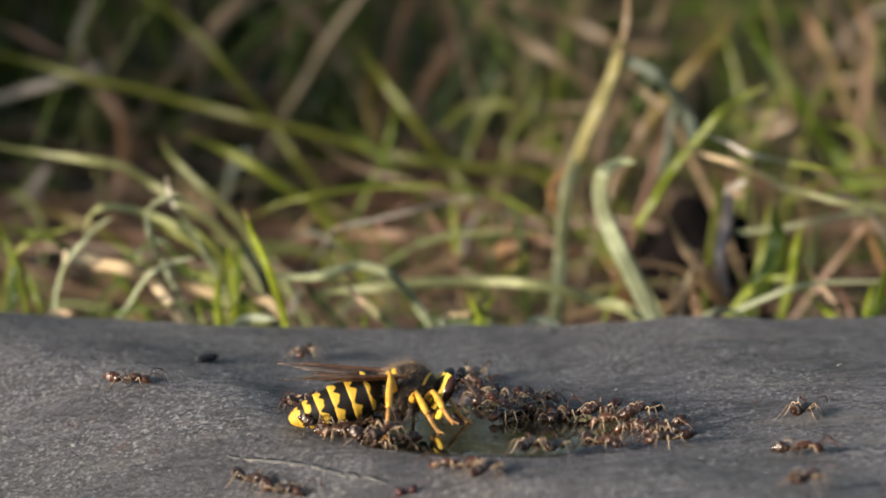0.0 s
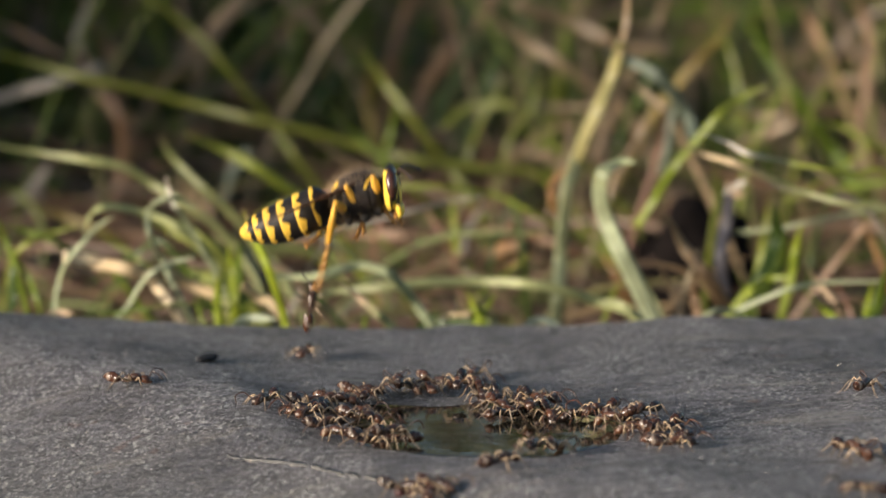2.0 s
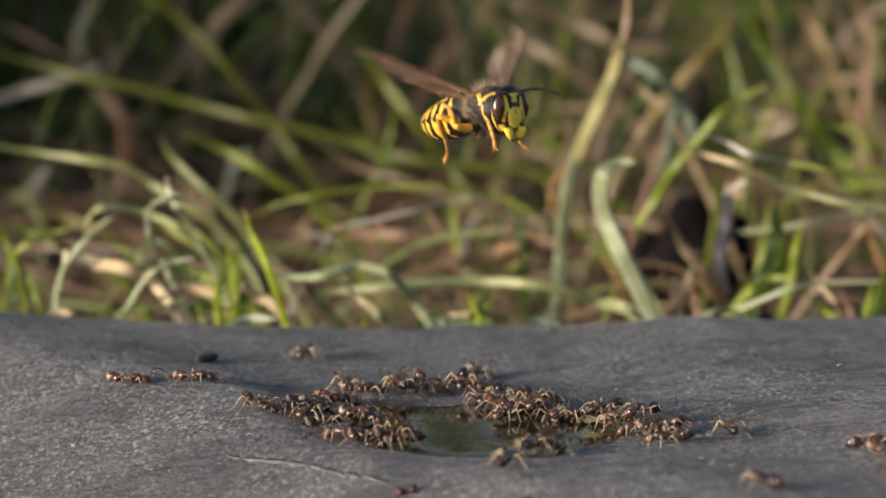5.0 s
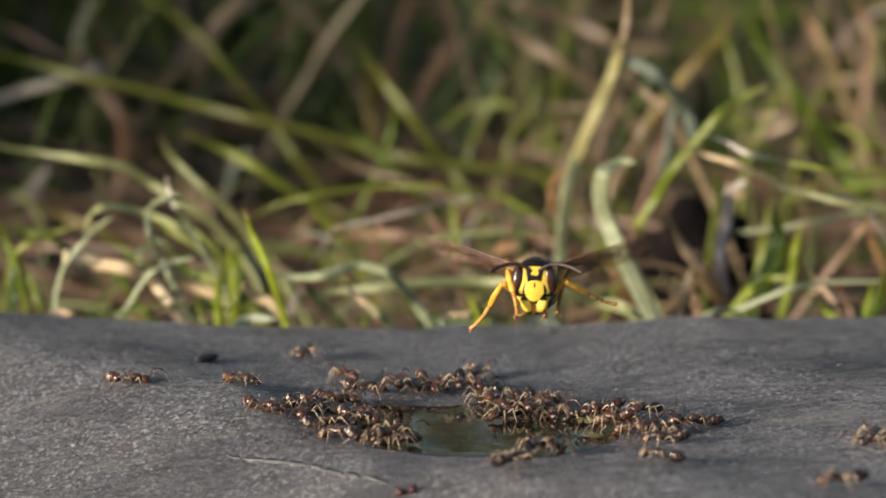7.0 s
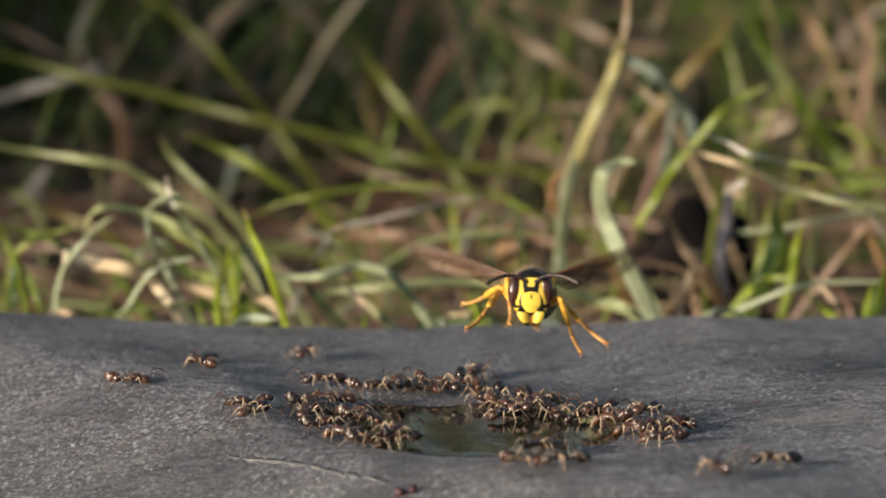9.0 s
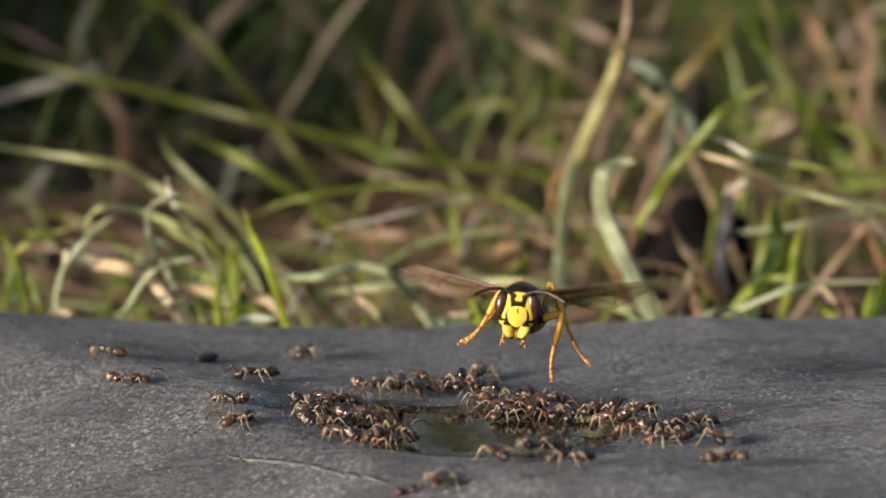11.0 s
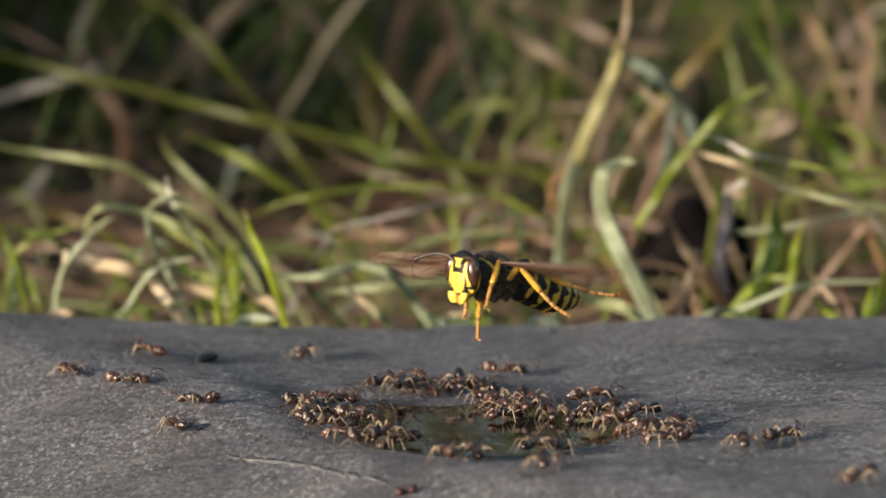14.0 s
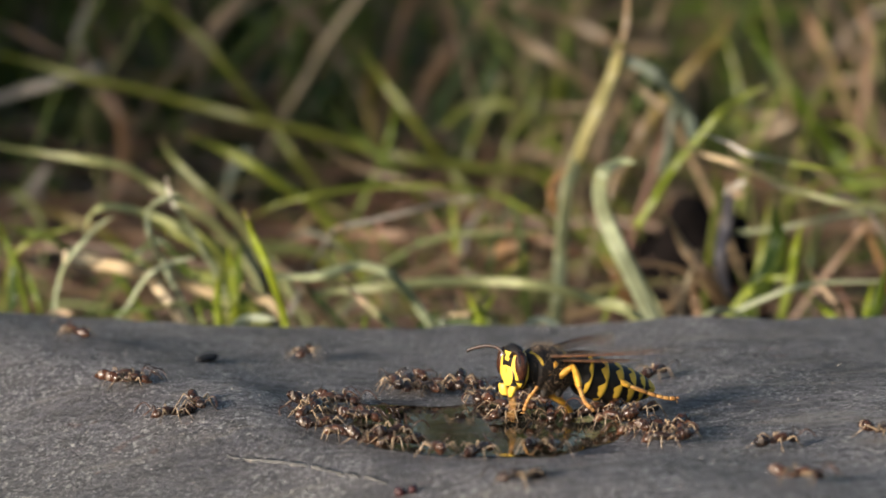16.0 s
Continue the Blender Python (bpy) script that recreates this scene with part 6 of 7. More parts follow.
walker((0, 8.7, 14.5), (9, 9.4, 14.1), (11.5, 10.0, 14.2), (12.5, 10.9, 14.7), (13.5, 12.9, 15.7), (14.5, 14.6, 16.3), (15.5, 18.0, 21.4), (16, 20.2, 25.1))
walker((0, -10.9, 6.4), (1.2, -11.4, 6.1), (1.6, -12.0, 5.2), (2, -12.2, 4.7), (16, -12.0, 4.8))
walker((0, -10.7, 8.8), (1.3, -11.2, 8.2), (1.8, -11.6, 7.2), (16, -11.4, 7.3))
walker((2.9, -26.7, 19.0), (3.4, -26.5, 18.6), (4, -25.9, 17.5), (5.5, -21.7, 16.1), (7, -18.7, 15.3), (8, -20.4, 14.0), (9, -23.0, 25.5), (10.3, -28.6, 27.4),
       (11.5, -35.1, 30.7), (12.5, -36.7, 29.1), (13.5, -36.6, 25.5), (14.5, -34.3, 21.5), (15.5, -31.3, 18.5), (16, -30.2, 18.6))
FLUNG = len(WALKERS) - 1
wasp, WASP = build_wasp()

# seconds, x, y, z in millimetres, yaw, pitch, roll, and how far the abdomen hangs
FLIGHT = [
    (0, -3.2, 2.0, 3.7, 8, -1, 0, 20), (0.3, -4.5, 2.0, 3.8, 9, -1, 0, 21), (0.5, -5.2, 2.0, 3.7, 9, 0, 0, 20), (1, -5.7, 2.0, 3.7, 8, 0, 0, 21),
    (1.3, -6.6, 2.0, 4.4, 13, 6, 0, 11), (1.5, -7.3, 2.0, 8.4, 17, 11, 0, -2), (1.8, -7.5, 2.0, 16.7, 4, 15, 0, 0), (2, -7.6, 2.0, 20.8, -8, 18, 0, 1),
    (2.2, -8.4, 2.0, 26.5, -9, 22, 0, 4), (2.5, -9.0, 2.0, 32.4, -15, 21, 0, 8), (2.75, -9.4, 2.0, 33.9, -17, 12, 0, 3), (3, -9.9, 2.0, 34.7, -19, 9, 0, -4),
    (3.5, -9.5, 3.0, 33.7, -28, 11, 0, -5), (4, -6.1, 3.0, 33.1, -30, 10, 0, 7), (4.2, -3.5, 3.0, 33.0, -32, 11, 0, 7), (4.8, 2.6, 4.0, 30.0, -50, 9, 3, 6),
    (5.5, 6.5, 4.0, 23.6, -76, 4, 3, 5), (6.3, 8.2, 4.0, 17.2, -93, 9, 2, 7), (6.5, 10.5, 4.0, 16.2, -94, 8, 0, 7), (7, 8.3, 4.0, 13.0, -95, 8, 0, 7),
    (7.5, 7.0, 4.0, 11.6, -97, 8, -9, 7), (8, 12.3, 4.0, 10.0, -95, 8, -4, 7), (8.5, 12.7, 4.0, 10.9, -94, 8, 6, 7), (9, 8.0, 4.0, 12.0, -95, 8, 1, 7),
    (9.2, 7.0, 4.0, 12.2, -95, 8, -4, 7), (9.9, 8.2, 4.0, 11.8, -96, 8, 2, 7), (10.6, 6.9, 4.0, 10.9, -97, 8, -2, 7), (11.3, 7.5, 4.0, 10.3, -99, 8, -4, 7),
    (11.5, 8.8, 4.0, 9.4, -103, 8, 3, 7), (12, 6.9, 4.0, 7.8, -124, 7, 3, 11), (12.5, 0.4, 4.0, 9.3, -134, 10, 0, 8), (12.7, -1.6, 4.0, 11.1, -134, 17, 0, 15),
    (13, -2.4, 4.0, 13.5, -125, 20, 0, 15), (13.2, -1.6, 4.0, 13.4, -131, 19, 0, 12), (13.5, 0.4, 4.0, 13.3, -138, 20, 0, 12), (13.7, 1.7, 4.0, 13.6, -137, 16, 0, 11),
    (14, 4.3, 4.0, 13.5, -141, 10, 0, 9), (14.2, 5.7, 4.0, 12.8, -140, 7, 0, 5), (14.5, 6.6, 4.0, 12.4, -139, 6, 0, 2), (14.8, 6.4, 4.0, 10.9, -139, 6, 0, -2),
    (15, 6.7, 4.0, 9.6, -138, 9, 0, -4), (15.3, 7.8, 4.0, 7.2, -143, 12, 0, 1), (15.5, 9.1, 4.0, 5.8, -147, 14, 0, 1), (15.8, 9.5, 4.0, 5.1, -152, 11, 0, 6),
    (16, 9.2, 4.0, 5.0, -157, 11, 0, 3)]

# seconds and the place of each foot in the wasp's own space, some with the way its knee points: right front, right middle, right hind; left front, left middle, left hind
FEET = [
    (0, (3.1, -8.0, -1.8, -0.1, -0.1, 1.0), (1.7, -9.0, -2.5, -0.2, -0.1, 1.0), (-3.1, -9.8, -2.8, -0.1, -0.1, 1.0), (5.9, 1.8, -3.5), (1.2, 3.6, -4.2), (-3.0, 4.2, -4.2)),
    (0.5, (3.6, -7.4, -2.0, 0.1, -0.0, 1.0), (5.0, -6.8, -3.0, -0.4, -0.5, 0.8), (-1.4, -10.0, -2.7, -0.2, -0.1, 1.0), (5.8, 1.8, -3.5), (1.2, 3.6, -4.2), (-3.0, 4.2, -4.2)),
    (1, (4.5, -5.4, -2.0, -0.3, -0.3, 0.9), (2.0, -8.8, -2.3, -0.2, -0.1, 1.0), (-0.4, -10.0, -2.8, -0.2, -0.2, 1.0), (6.1, 1.8, -3.4), (1.2, 3.6, -4.2), (-3.0, 4.2, -4.2)),
    (1.3, (4.2, -2.2, -3.2), (2.8, -3.0, -5.2), (-3.6, -3.2, -5.0), (4.4, 2.0, -3.4), (2.2, 2.8, -5.2), (-3.8, 3.2, -5.0)),
    (1.5, (3.5, -1.8, -3.4, 0.2, -0.8, 0.6), (-0.7, -2.6, -7.4, -0.7, -0.7, 0.3), (-11.0, -4.5, -3.8, -0.4, 0.8, 0.4), (4.1, 1.2, -3.6), (4.1, 1.3, -8.8, 0.1, 1.0, 0.1), (-8.8, 2.0, -5.3)),
    (1.8, (3.6, -1.8, -3.8), (1.2, -1.8, -8.6), (-3.0, -2.4, -7.2), (3.8, 1.6, -3.8), (0.6, 1.8, -8.6), (-3.0, 2.4, -7.0)),
    (2, (2.3, 0.8, -3.1, 0.8, 0.3, 0.6), (-0.6, 1.2, -3.2, -0.7, 0.3, 0.7), (-5.3, -3.4, -6.5, 0.0, -0.9, 0.4), (2.5, 1.2, -2.8), (-0.8, 1.6, -2.7), (-4.7, -4.9, -2.5, -0.8, 0.5, -0.2)),
    (2.5, (1.5, 0.4, -3.3, 0.9, -0.4, -0.3), (-1.5, -0.2, -3.8, -0.3, -1.0, -0.1), (-6.1, 0.6, -1.0, -0.2, -0.8, 0.6), (2.3, 1.2, -3.5), (0.4, 1.6, -3.3), (-3.3, -4.1, -3.6, -0.8, 0.5, -0.3)),
    (3, (1.1, 1.1, -3.0, 0.9, -0.1, -0.4), (-1.9, -0.9, -3.8, -0.3, -0.9, 0.2), (-6.8, -0.9, -0.9, 0.1, -0.7, 0.7), (2.3, 1.2, -2.9), (-6.1, 6.8, -3.2, -0.7, -0.7, 0.2), (-8.0, 2.4, -1.4)),
    (3.5, (0.8, 1.0, -2.8, 0.9, -0.0, -0.5), (-2.7, -2.3, -3.8, 0.1, -0.9, 0.4), (-7.4, -3.9, -0.5, 0.4, -0.7, 0.5), (1.7, 1.2, -2.9), (0.2, -2.4, -3.1, -0.9, 0.2, -0.3), (-10.7, 2.4, -0.5)),
    (4, (0.6, 0.7, -2.7, 0.8, -0.1, -0.6), (-2.0, -5.1, -4.3, 0.2, -0.6, 0.7), (-7.5, -3.9, 0.4, 0.5, -0.6, 0.6), (1.3, 1.2, -3.1), (0.5, -1.7, -4.7, -0.7, 0.5, -0.5), (-5.9, 2.2, -2.8)),
    (4.2, (1.9, -1.4, -3.2), (-2.8, -2.0, -5.0), (-8.0, -2.7, -2.0), (2.6, 1.4, -3.3), (0.4, 1.6, -4.4), (-7.0, 2.6, -2.6)),
    (6.3, (2.9, -1.0, -2.9), (1.0, -7.8, -4.0), (-1.0, -5.4, -5.9), (2.9, 0.9, -2.9), (0.4, 5.8, -1.9), (-6.0, 3.0, -2.5)),
    (6.5, (-0.0, -0.9, -3.3, 0.3, -0.9, -0.2), (1.2, -7.6, -3.7, 0.8, -0.1, 0.5), (1.9, -4.8, -5.6, -0.7, -0.7, 0.1), (3.0, 1.8, -2.8), (-2.1, 6.1, -1.3, 0.8, 0.4, 0.4), (-8.5, 1.6, -2.8, -0.3, 0.5, 0.8)),
    (7, (6.0, -1.3, -3.0, 0.2, -0.5, 0.8), (-0.6, -5.8, -4.3, 0.8, -0.4, 0.5), (-8.5, -1.6, -2.8, -0.3, -0.5, 0.8), (3.0, 1.0, -2.9), (-1.0, 7.1, -2.0, 0.8, 0.2, 0.5), (-8.5, 1.6, -2.8, -0.3, 0.5, 0.8)),
    (7.5, (5.5, -1.7, -2.1, 0.1, -0.4, 0.9), (-3.5, -7.5, -0.0, 0.5, -0.1, 0.9), (3.2, -6.7, -2.0, -0.7, -0.6, 0.4), (3.0, 1.0, -2.9), (-0.2, 4.8, -5.5, 0.9, 0.3, 0.2), (1.5, 5.7, -4.9, -0.9, 0.4, -0.2)),
    (8, (5.5, -0.8, -2.9, 0.3, -0.6, 0.8), (0.8, -7.2, -4.1, 0.8, -0.1, 0.5), (2.5, -4.4, -5.3, -0.7, -0.7, -0.1), (3.0, 1.4, -2.3), (-1.7, 5.6, -2.9, 0.7, 0.5, 0.5), (1.7, 6.8, -1.7, -0.9, 0.4, 0.3)),
    (8.5, (6.2, -0.4, -2.9, 0.3, -0.5, 0.8), (-0.8, -5.1, -4.4, 0.9, -0.4, 0.2), (2.1, -3.2, -5.4, -0.8, -0.6, -0.3), (3.0, 1.8, -2.2), (-2.6, 5.0, -2.3, 0.5, 0.5, 0.7), (3.4, 5.7, -0.6, -0.7, 0.5, 0.5)),
    (9, (4.9, -1.8, -2.8, 0.2, -0.5, 0.8), (-2.3, -6.4, -1.0, 0.7, -0.3, 0.6), (2.8, -5.7, -3.2, -0.6, -0.7, 0.4), (3.0, 0.6, -2.8), (-0.2, 4.3, -5.4, 0.8, 0.5, 0.3), (1.0, 6.6, -4.6, -0.9, 0.4, 0.1)),
    (11.3, (2.9, -1.0, -2.9), (0.6, -5.4, -1.6), (-0.5, -5.2, -3.8), (2.9, 0.9, -2.9), (0.4, 3.4, -6.2), (-2.0, 5.8, -5.0)),
    (11.5, (5.4, -0.5, -3.0, 0.4, -0.4, 0.8), (1.0, -4.8, -5.0, 0.8, -0.3, 0.5), (3.5, -4.6, -3.6, -0.5, -0.8, 0.2), (5.6, 1.8, -2.7, 0.1, 0.6, 0.8), (-1.0, 6.8, -3.8, 0.6, 0.4, 0.7), (0.1, 8.0, -2.2, -0.8, 0.2, 0.5)),
    (12, (2.9, -0.1, -5.5, -0.7, -0.6, -0.3), (-7.2, -4.1, -6.0, -0.1, -0.7, 0.7), (-8.5, -1.6, -2.8, -0.3, -0.5, 0.8), (4.1, 2.9, -2.7, -0.2, 0.6, 0.8), (-5.5, 5.6, -3.2, 0.1, 0.4, 0.9), (-10.9, 6.4, -1.0, -0.2, -0.4, 0.9)),
    (12.5, (3.5, 0.4, -3.3, -0.1, -0.8, -0.6), (0.0, -1.8, -4.1), (-8.5, -1.6, -2.8, -0.3, -0.5, 0.8), (0.6, -0.2, -3.2, -0.8, 0.6, 0.1), (-5.9, 2.4, -3.8, -0.4, -0.2, 0.9), (-9.5, 5.6, -2.4, -0.4, -0.7, 0.6)),
    (13, (8.9, 0.4, -4.6, -0.0, -0.9, -0.4), (-2.6, -2.2, -3.0), (-8.5, -1.6, -2.8, -0.3, -0.5, 0.8), (5.3, 1.9, -4.6, 0.3, 0.8, 0.6), (-4.7, 1.5, -6.8, -0.7, -0.3, 0.6), (-9.1, 5.2, -5.2, -0.6, -0.7, 0.5)),
    (13.5, (2.9, -0.8, -3.6), (1.9, -0.9, -6.1, -0.5, -0.8, -0.2), (-8.5, -1.6, -2.8, -0.3, -0.5, 0.8), (2.9, 2.8, -3.2, 0.0, 0.7, 0.7), (-7.1, 2.7, -2.0, -0.1, -0.1, 1.0), (-9.9, 5.7, -0.3, -0.3, -0.6, 0.7)),
    (14, (1.7, -0.8, -3.4), (1.4, 1.0, -5.7, -0.6, -0.6, -0.5), (-8.5, -1.6, -2.8, -0.3, -0.5, 0.8), (3.0, 3.6, -2.7, -0.2, 0.5, 0.8), (-4.8, 5.5, -2.5, -0.1, 0.1, 1.0), (-10.6, 5.1, -0.3, -0.2, -0.7, 0.7)),
    (14.5, (2.3, -0.8, -3.5), (-2.6, -2.2, -3.0), (-8.5, -1.6, -2.8, -0.3, -0.5, 0.8), (2.5, 2.0, -3.8, 0.3, 0.8, 0.5), (-2.5, 6.3, -3.4, 0.2, 0.4, 0.9), (-10.0, 5.5, -0.8, -0.4, -0.8, 0.5)),
    (15, (2.6, -0.8, -3.3), (-2.6, -2.2, -3.0), (-8.5, -1.6, -2.8, -0.3, -0.5, 0.8), (1.2, 0.4, -3.6, -0.1, 1.0, -0.1), (-5.2, 3.5, -4.1, -0.5, -0.3, 0.8), (-10.1, 5.4, -1.3, -0.4, -0.8, 0.5)),
    (15.5, (-1.9, -6.8, -5.5, -0.8, 0.1, 0.6), (-1.5, -2.4, -4.0), (-8.5, -1.6, -2.8, -0.3, -0.5, 0.8), (2.2, 1.7, -3.5, -0.1, 0.9, 0.4), (-4.9, 5.4, -2.0, -0.4, -0.4, 0.8), (-10.5, 5.0, -1.6, -0.3, -0.6, 0.7)),
    (16, (2.0, -1.0, -4.9), (-6.9, -3.5, -5.7, -0.4, 0.9, 0.0), (-8.5, -1.6, -2.8, -0.3, -0.5, 0.8), (1.8, 0.9, -3.6, -0.8, 0.7, -0.0), (-1.3, 7.6, -2.1, -0.5, -0.0, 0.9), (-11.3, 3.9, -0.6, -0.1, -0.7, 0.7))]


# seconds, and how far the head turns to its left and nods down
NODS = [(0, 0, 26), (1.0, 0, 24), (1.5, 2, 14), (2.5, 6, 14), (3.0, 16, 12), (3.5, 20, 10), (4.2, 14, 8), (6.3, 8, 4), (9.2, 8, 4), (11.5, 8, 6), (12.0, 8, 6), (12.5, 14, 8), (13.0, 10, 22),
        (13.5, 2, 18), (14.0, 4, 10), (15.0, 8, 8), (16, 12, 12)]


def along(direction, hint):
    """A turn whose x points along the direction and whose z leans to the hint."""
    x = Vector(direction).normalized()
    y = Vector(hint).cross(x).normalized()
    return Matrix((x, y, x.cross(y))).transposed()


def leg_rows(kind, s):
    """Rows for the femur and for the shin that reach each foot's place."""
    f, sh = LEG_SIZES[kind]
    r = LEG_ROOTS[kind]
    hip = Vector((r[0], s * r[1], r[2]))
    col = 1 + ("front", "middle", "hind").index(kind) + (0 if s < 0 else 3)
    upper, lower = [], []
    rows = list(FEET)
    for row in rows:
        d = Vector(row[col][:3]) - hip
        reach = min(max(d.length, abs(f - sh) + 0.3), f + sh - 0.05)
        d = d.normalized()
        a = math.acos(max(-1, min(1, (f * f + reach * reach - sh * sh) / (2 * f * reach))))
        pole = Vector({"front": (0.0, s * 0.6, 1.0), "middle": (0.3, s * 1.0, 0.4), "hind": (0.0, s * 1.0, 0.2)}[kind])
        if len(row[col]) > 3:
            pole = Vector(row[col][3:])
        pole = (pole - d * pole.dot(d)).normalized()
        knee = d * (math.cos(a) * f) + pole * (math.sin(a) * f)
        one = along(knee, pole)
        two = one.inverted() @ along(d * reach - knee, pole)
        upper.append((row[0], Matrix.Translation(hip * MM) @ one.to_4x4()))
        lower.append((row[0], Matrix.Translation((f * MM, 0, 0)) @ two.to_4x4()))
    return upper, lower


def wing_pose(s, which, lift, sweep_back, twist):
    r = WING_ROOTS[which]
    span = Vector((-sweep_back, s * math.cos(lift), math.sin(lift))).normalized()
    rear = Vector((-1, -s * 0.9 * sweep_back, -twist))
    rear = (rear - span * rear.dot(span)).normalized()
    m = Matrix((span, rear, span.cross(rear))).transposed()
    return Matrix.Translation(Vector((r[0], s * r[1], r[2])) * MM) @ m.to_4x4()


# seconds, how high the beating wings are held, how far they sweep back and how they are tilted
WINGS = [(0, 10, 1.1, 0.2), (1.5, 14, 1.1, 0.15), (2.5, 14, 1.0, 0.15), (3.1, 10, 1.5, 0.05), (3.5, 42, 0.95, 0.6), (4.2, 60, 0.9, 0.6), (6.3, 6, 0.4, 0.75), (9, 4, 0.35, 0.7),
         (11.5, 4, 0.5, 0.75), (12, 4, 0.4, 0.7), (12.6, 4, 0.5, 0.6), (13, -2, 1.3, 0.3), (13.2, 8, 0.6, 0.3), (13.5, 8, 0.45, 0.7), (14.5, 6, 0.5, 0.6), (15, 16, 0.6, 0.5), (15.5, 20, 1.2, 0.15), (16, 14, 1.4, 0.15)]


def wing_rows(s, which):
    rows = []
    for k in range(481):
        t = k / FPS
        beat = math.sin(2 * math.pi * 0.43 * k + 0.8 + 0.7 * math.sin(t * 2.3) + (0.25 if which == "hind" else 0))
        fly = sstep(1.30, 1.45, t)
        buzz = sstep(0.25, 0.4, t) * (1 - fly)
        raised = math.exp(-((t - 0.5) / 0.2) ** 2)
        folded = (radians(6 + 12 * buzz + 7 * buzz * beat + 44 * raised), (4.2 if which == "fore" else 3.4) - 2.7 * raised, 0.1)
        mid, back, tilt = (float(np.interp(t, [w[0] for w in WINGS], [w[c] for w in WINGS])) for c in (1, 2, 3))
        lift = radians(mid + 20 * beat)
        if s < 0:
            ahead = sstep(11.7, 12.2, t) * (1 - sstep(12.7, 12.9, t) + sstep(13.05, 13.25, t)) * (1 - sstep(15.0, 15.4, t))
            back, tilt, lift = back - 0.75 * ahead, tilt + 0.35 * ahead, lift + (radians(1 + 6 * beat) - lift) * ahead
        else:
            back += 0.9 * sstep(2.6, 2.9, t) * (1 - sstep(4.2, 5.0, t))
            lift += radians(12) * sstep(13.2, 13.8, t) * (1 - sstep(14.6, 15.0, t))
        open_ = (lift, back + (0.15 if which == "hind" else 0), tilt + 0.3 * math.cos(2 * math.pi * 0.43 * k))
        rows.append((t, wing_pose(s, which, *[a + (b - a) * fly for a, b in zip(folded, open_)])))
    return rows


def path_rows(marks):
    """Walk through the marks, facing the way of travel and turning gently."""
    marks = sorted(marks)
    if marks[0][0] > 0:
        marks = [(0, *marks[0][1:])] + marks
    if marks[-1][0] < 16:
        marks = marks + [(16, *marks[-1][1:])]
    rows, swing = [], []
    heading, gone = None, 0.0
    last = None
    for k in range(129):
        t = k * 0.125
        i = max(j for j in range(len(marks) - 1) if marks[j][0] <= t)
        (t0, x0, y0), (t1, x1, y1) = marks[i], marks[i + 1]
        u = min(1, (t - t0) / (t1 - t0))
        x, y = x0 + (x1 - x0) * u, y0 + (y1 - y0) * u
        far = math.hypot(x1 - x0, y1 - y0) / (t1 - t0)
        want = math.degrees(math.atan2(y1 - y0, x1 - x0))
        if heading is None:
            heading = want
        elif far > 0.5:
            turn = (want - heading + 180) % 360 - 180
            heading += max(-28, min(28, turn))
        if last:
            gone += math.hypot(x - last[0], y - last[1])
        last = (x, y)
        rows.append((t, pose(x * MM, y * MM, stand(x, y) * MM, 0, 0, heading + 5 * math.sin(t * 3 + x0))))
        swing.append((t, gone))
    return rows, swing


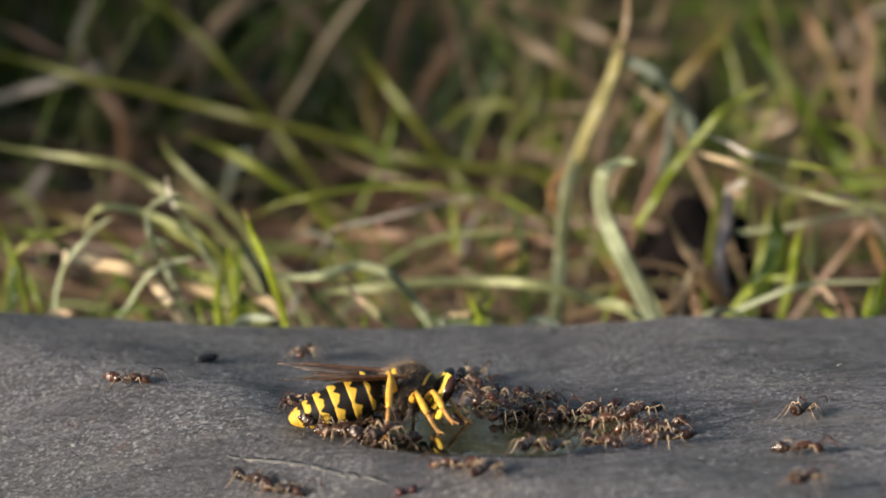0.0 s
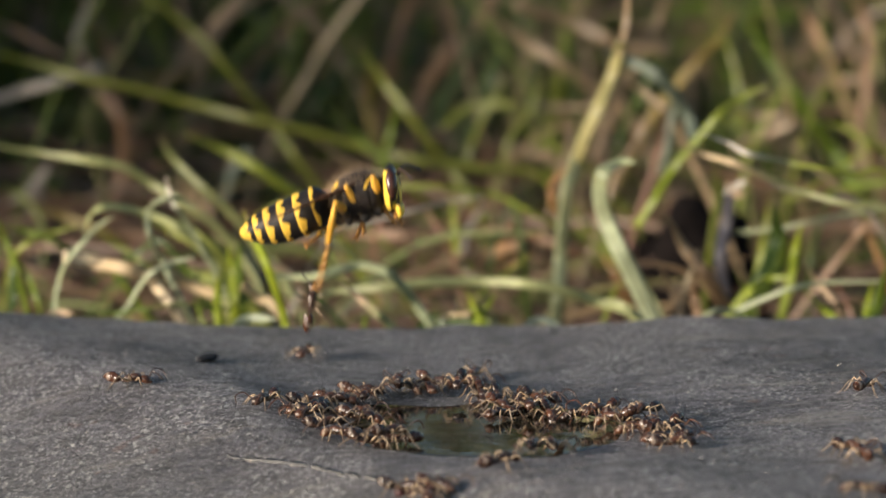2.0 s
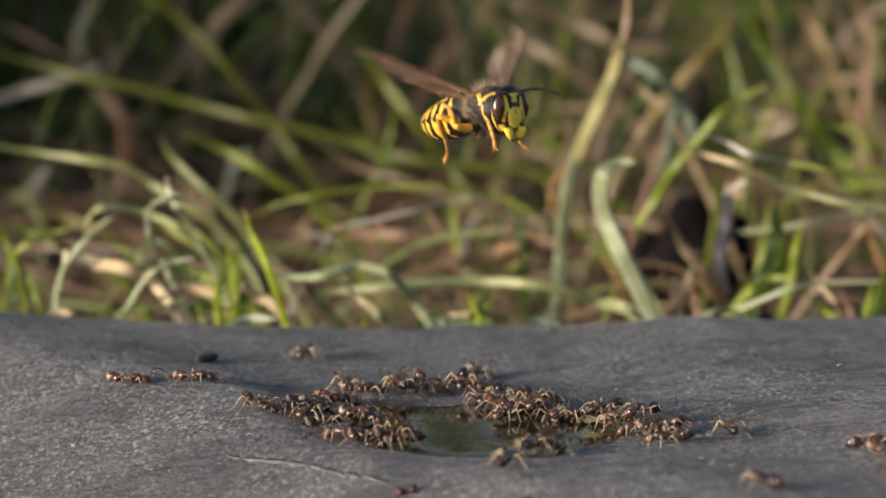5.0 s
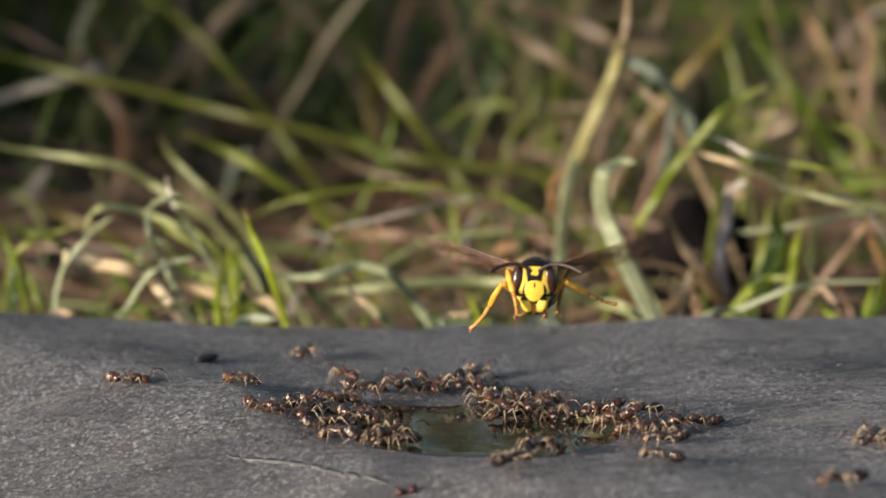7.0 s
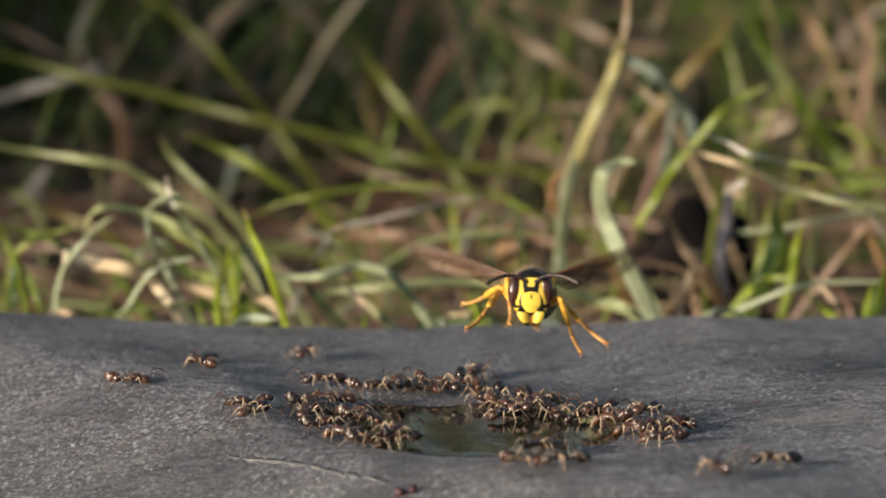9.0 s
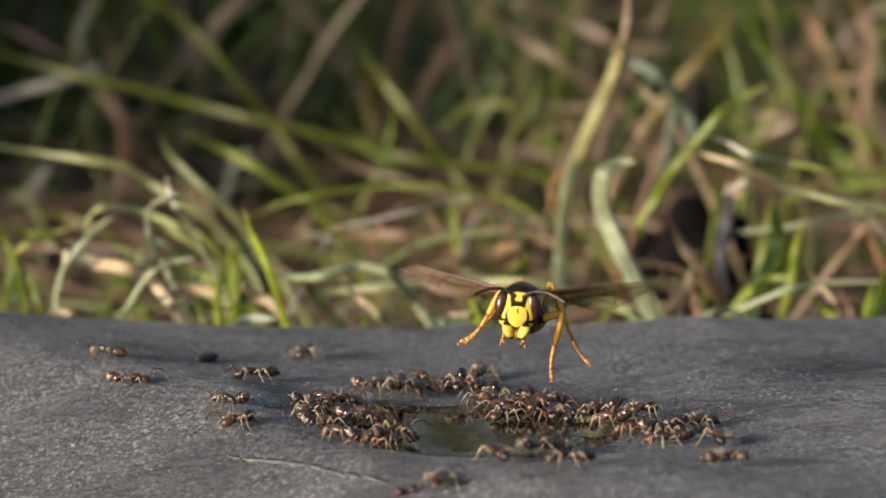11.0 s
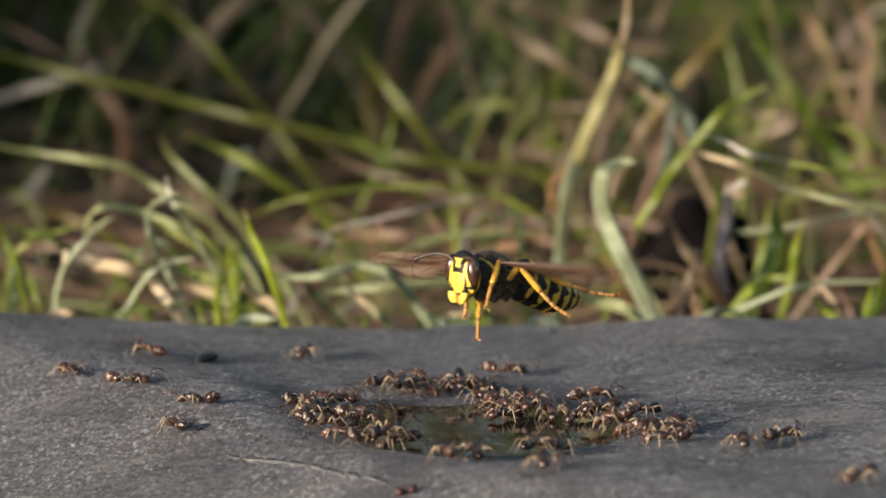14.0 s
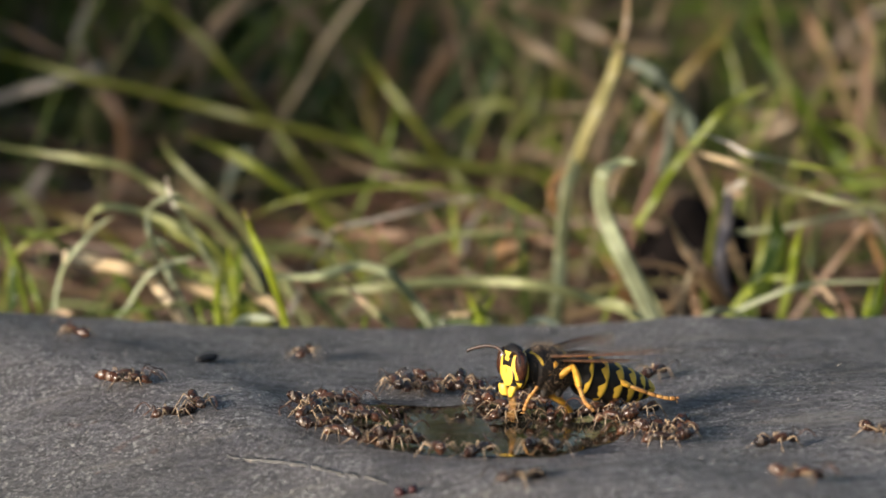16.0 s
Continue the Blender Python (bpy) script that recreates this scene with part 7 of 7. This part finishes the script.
def motions():
    walk(wasp, [(r[0], pose(r[1] * MM, r[2] * MM, r[3] * MM, r[6], -r[5], r[4])) for r in FLIGHT])
    walk(WASP["abdomen"], [(r[0], Matrix.Translation(ABDOMEN_HINGE) @ pose(0, 0, 0, 0, -r[7], 0)) for r in FLIGHT])
    neck = WASP["head"].location.copy()
    walk(WASP["head"], [(t, Matrix.Translation(neck) @ pose(0, 0, 0, 0, nod, turn)) for t, turn, nod in NODS])
    for s in (1, -1):
        for kind in LEG_SIZES:
            upper, lower = leg_rows(kind, s)
            walk(WASP[kind, s][0], upper)
            walk(WASP[kind, s][1], lower)
        walk(WASP["fore_wing", s], wing_rows(s, "fore"))
        walk(WASP["hind_wing", s], wing_rows(s, "hind"))
    rnd = random.Random(12)
    for ant, x, y, heading in CROWD:
        rows, t = [], 0.0
        nose, lean, up = rnd.uniform(-6, 16), rnd.gauss(0, 9), rnd.choice((0, 0, 0, 0.5, 0.9))
        while t < 16:
            dx, dy, dh = rnd.gauss(0, 0.18), rnd.gauss(0, 0.18), rnd.gauss(0, 7)
            rows.append((t, pose((x + dx) * MM, (y + dy) * MM, (stand(x + dx, y + dy) + up) * MM, lean, nose + rnd.gauss(0, 3), heading + dh)))
            t += rnd.uniform(0.5, 1.4)
        rows.append((16, rows[-1][1]))
        walk(ant, rows)
    for k, (ant, marks) in enumerate(WALKERS):
        rows, swing = path_rows(marks)
        if k == FLUNG:
            rows = [r for r in rows if r[0] > 2.85]
            rows = [(0, pose(-9.1 * MM, -2.5 * MM, rise(-9.1, -2.5) * MM, 0, 0, 20)), (1.3, pose(-9.1 * MM, -2.5 * MM, rise(-9.1, -2.5) * MM, 0, 0, 20)),
                    (1.55, pose(-8.6 * MM, -1 * MM, 1.6 * MM, 0, -30, 30)), (1.8, pose(-8.7 * MM, 0, 5.8 * MM, 0, -60, 40)), (2.0, pose(-11.5 * MM, 0, 11.2 * MM, 20, -70, 60)),
                    (2.2, pose(-14.3 * MM, 0, 16.2 * MM, 60, -50, 90)), (2.35, pose(-17 * MM, 2 * MM, 16.8 * MM, 100, -20, 110)), (2.5, pose(-19.9 * MM, 5 * MM, 14.6 * MM, 60, 10, 130)),
                    (2.7, pose(-23.2 * MM, 14 * MM, 8 * MM, 20, 10, 100))] + rows
        walk(ant, rows)
        legs = [c for c in ant.children if c.name.split(".")[0] == "leg"]
        for i, leg in enumerate(legs):
            hip = leg.location.copy()
            phase = math.pi * (i % 2) + (math.pi if i > 2 else 0)
            walk(leg, [(t, Matrix.Translation(hip) @ pose(0, 0, 0, 0, 0, 17 * math.sin(gone * 3.6 + phase))) for t, gone in swing])


motions()
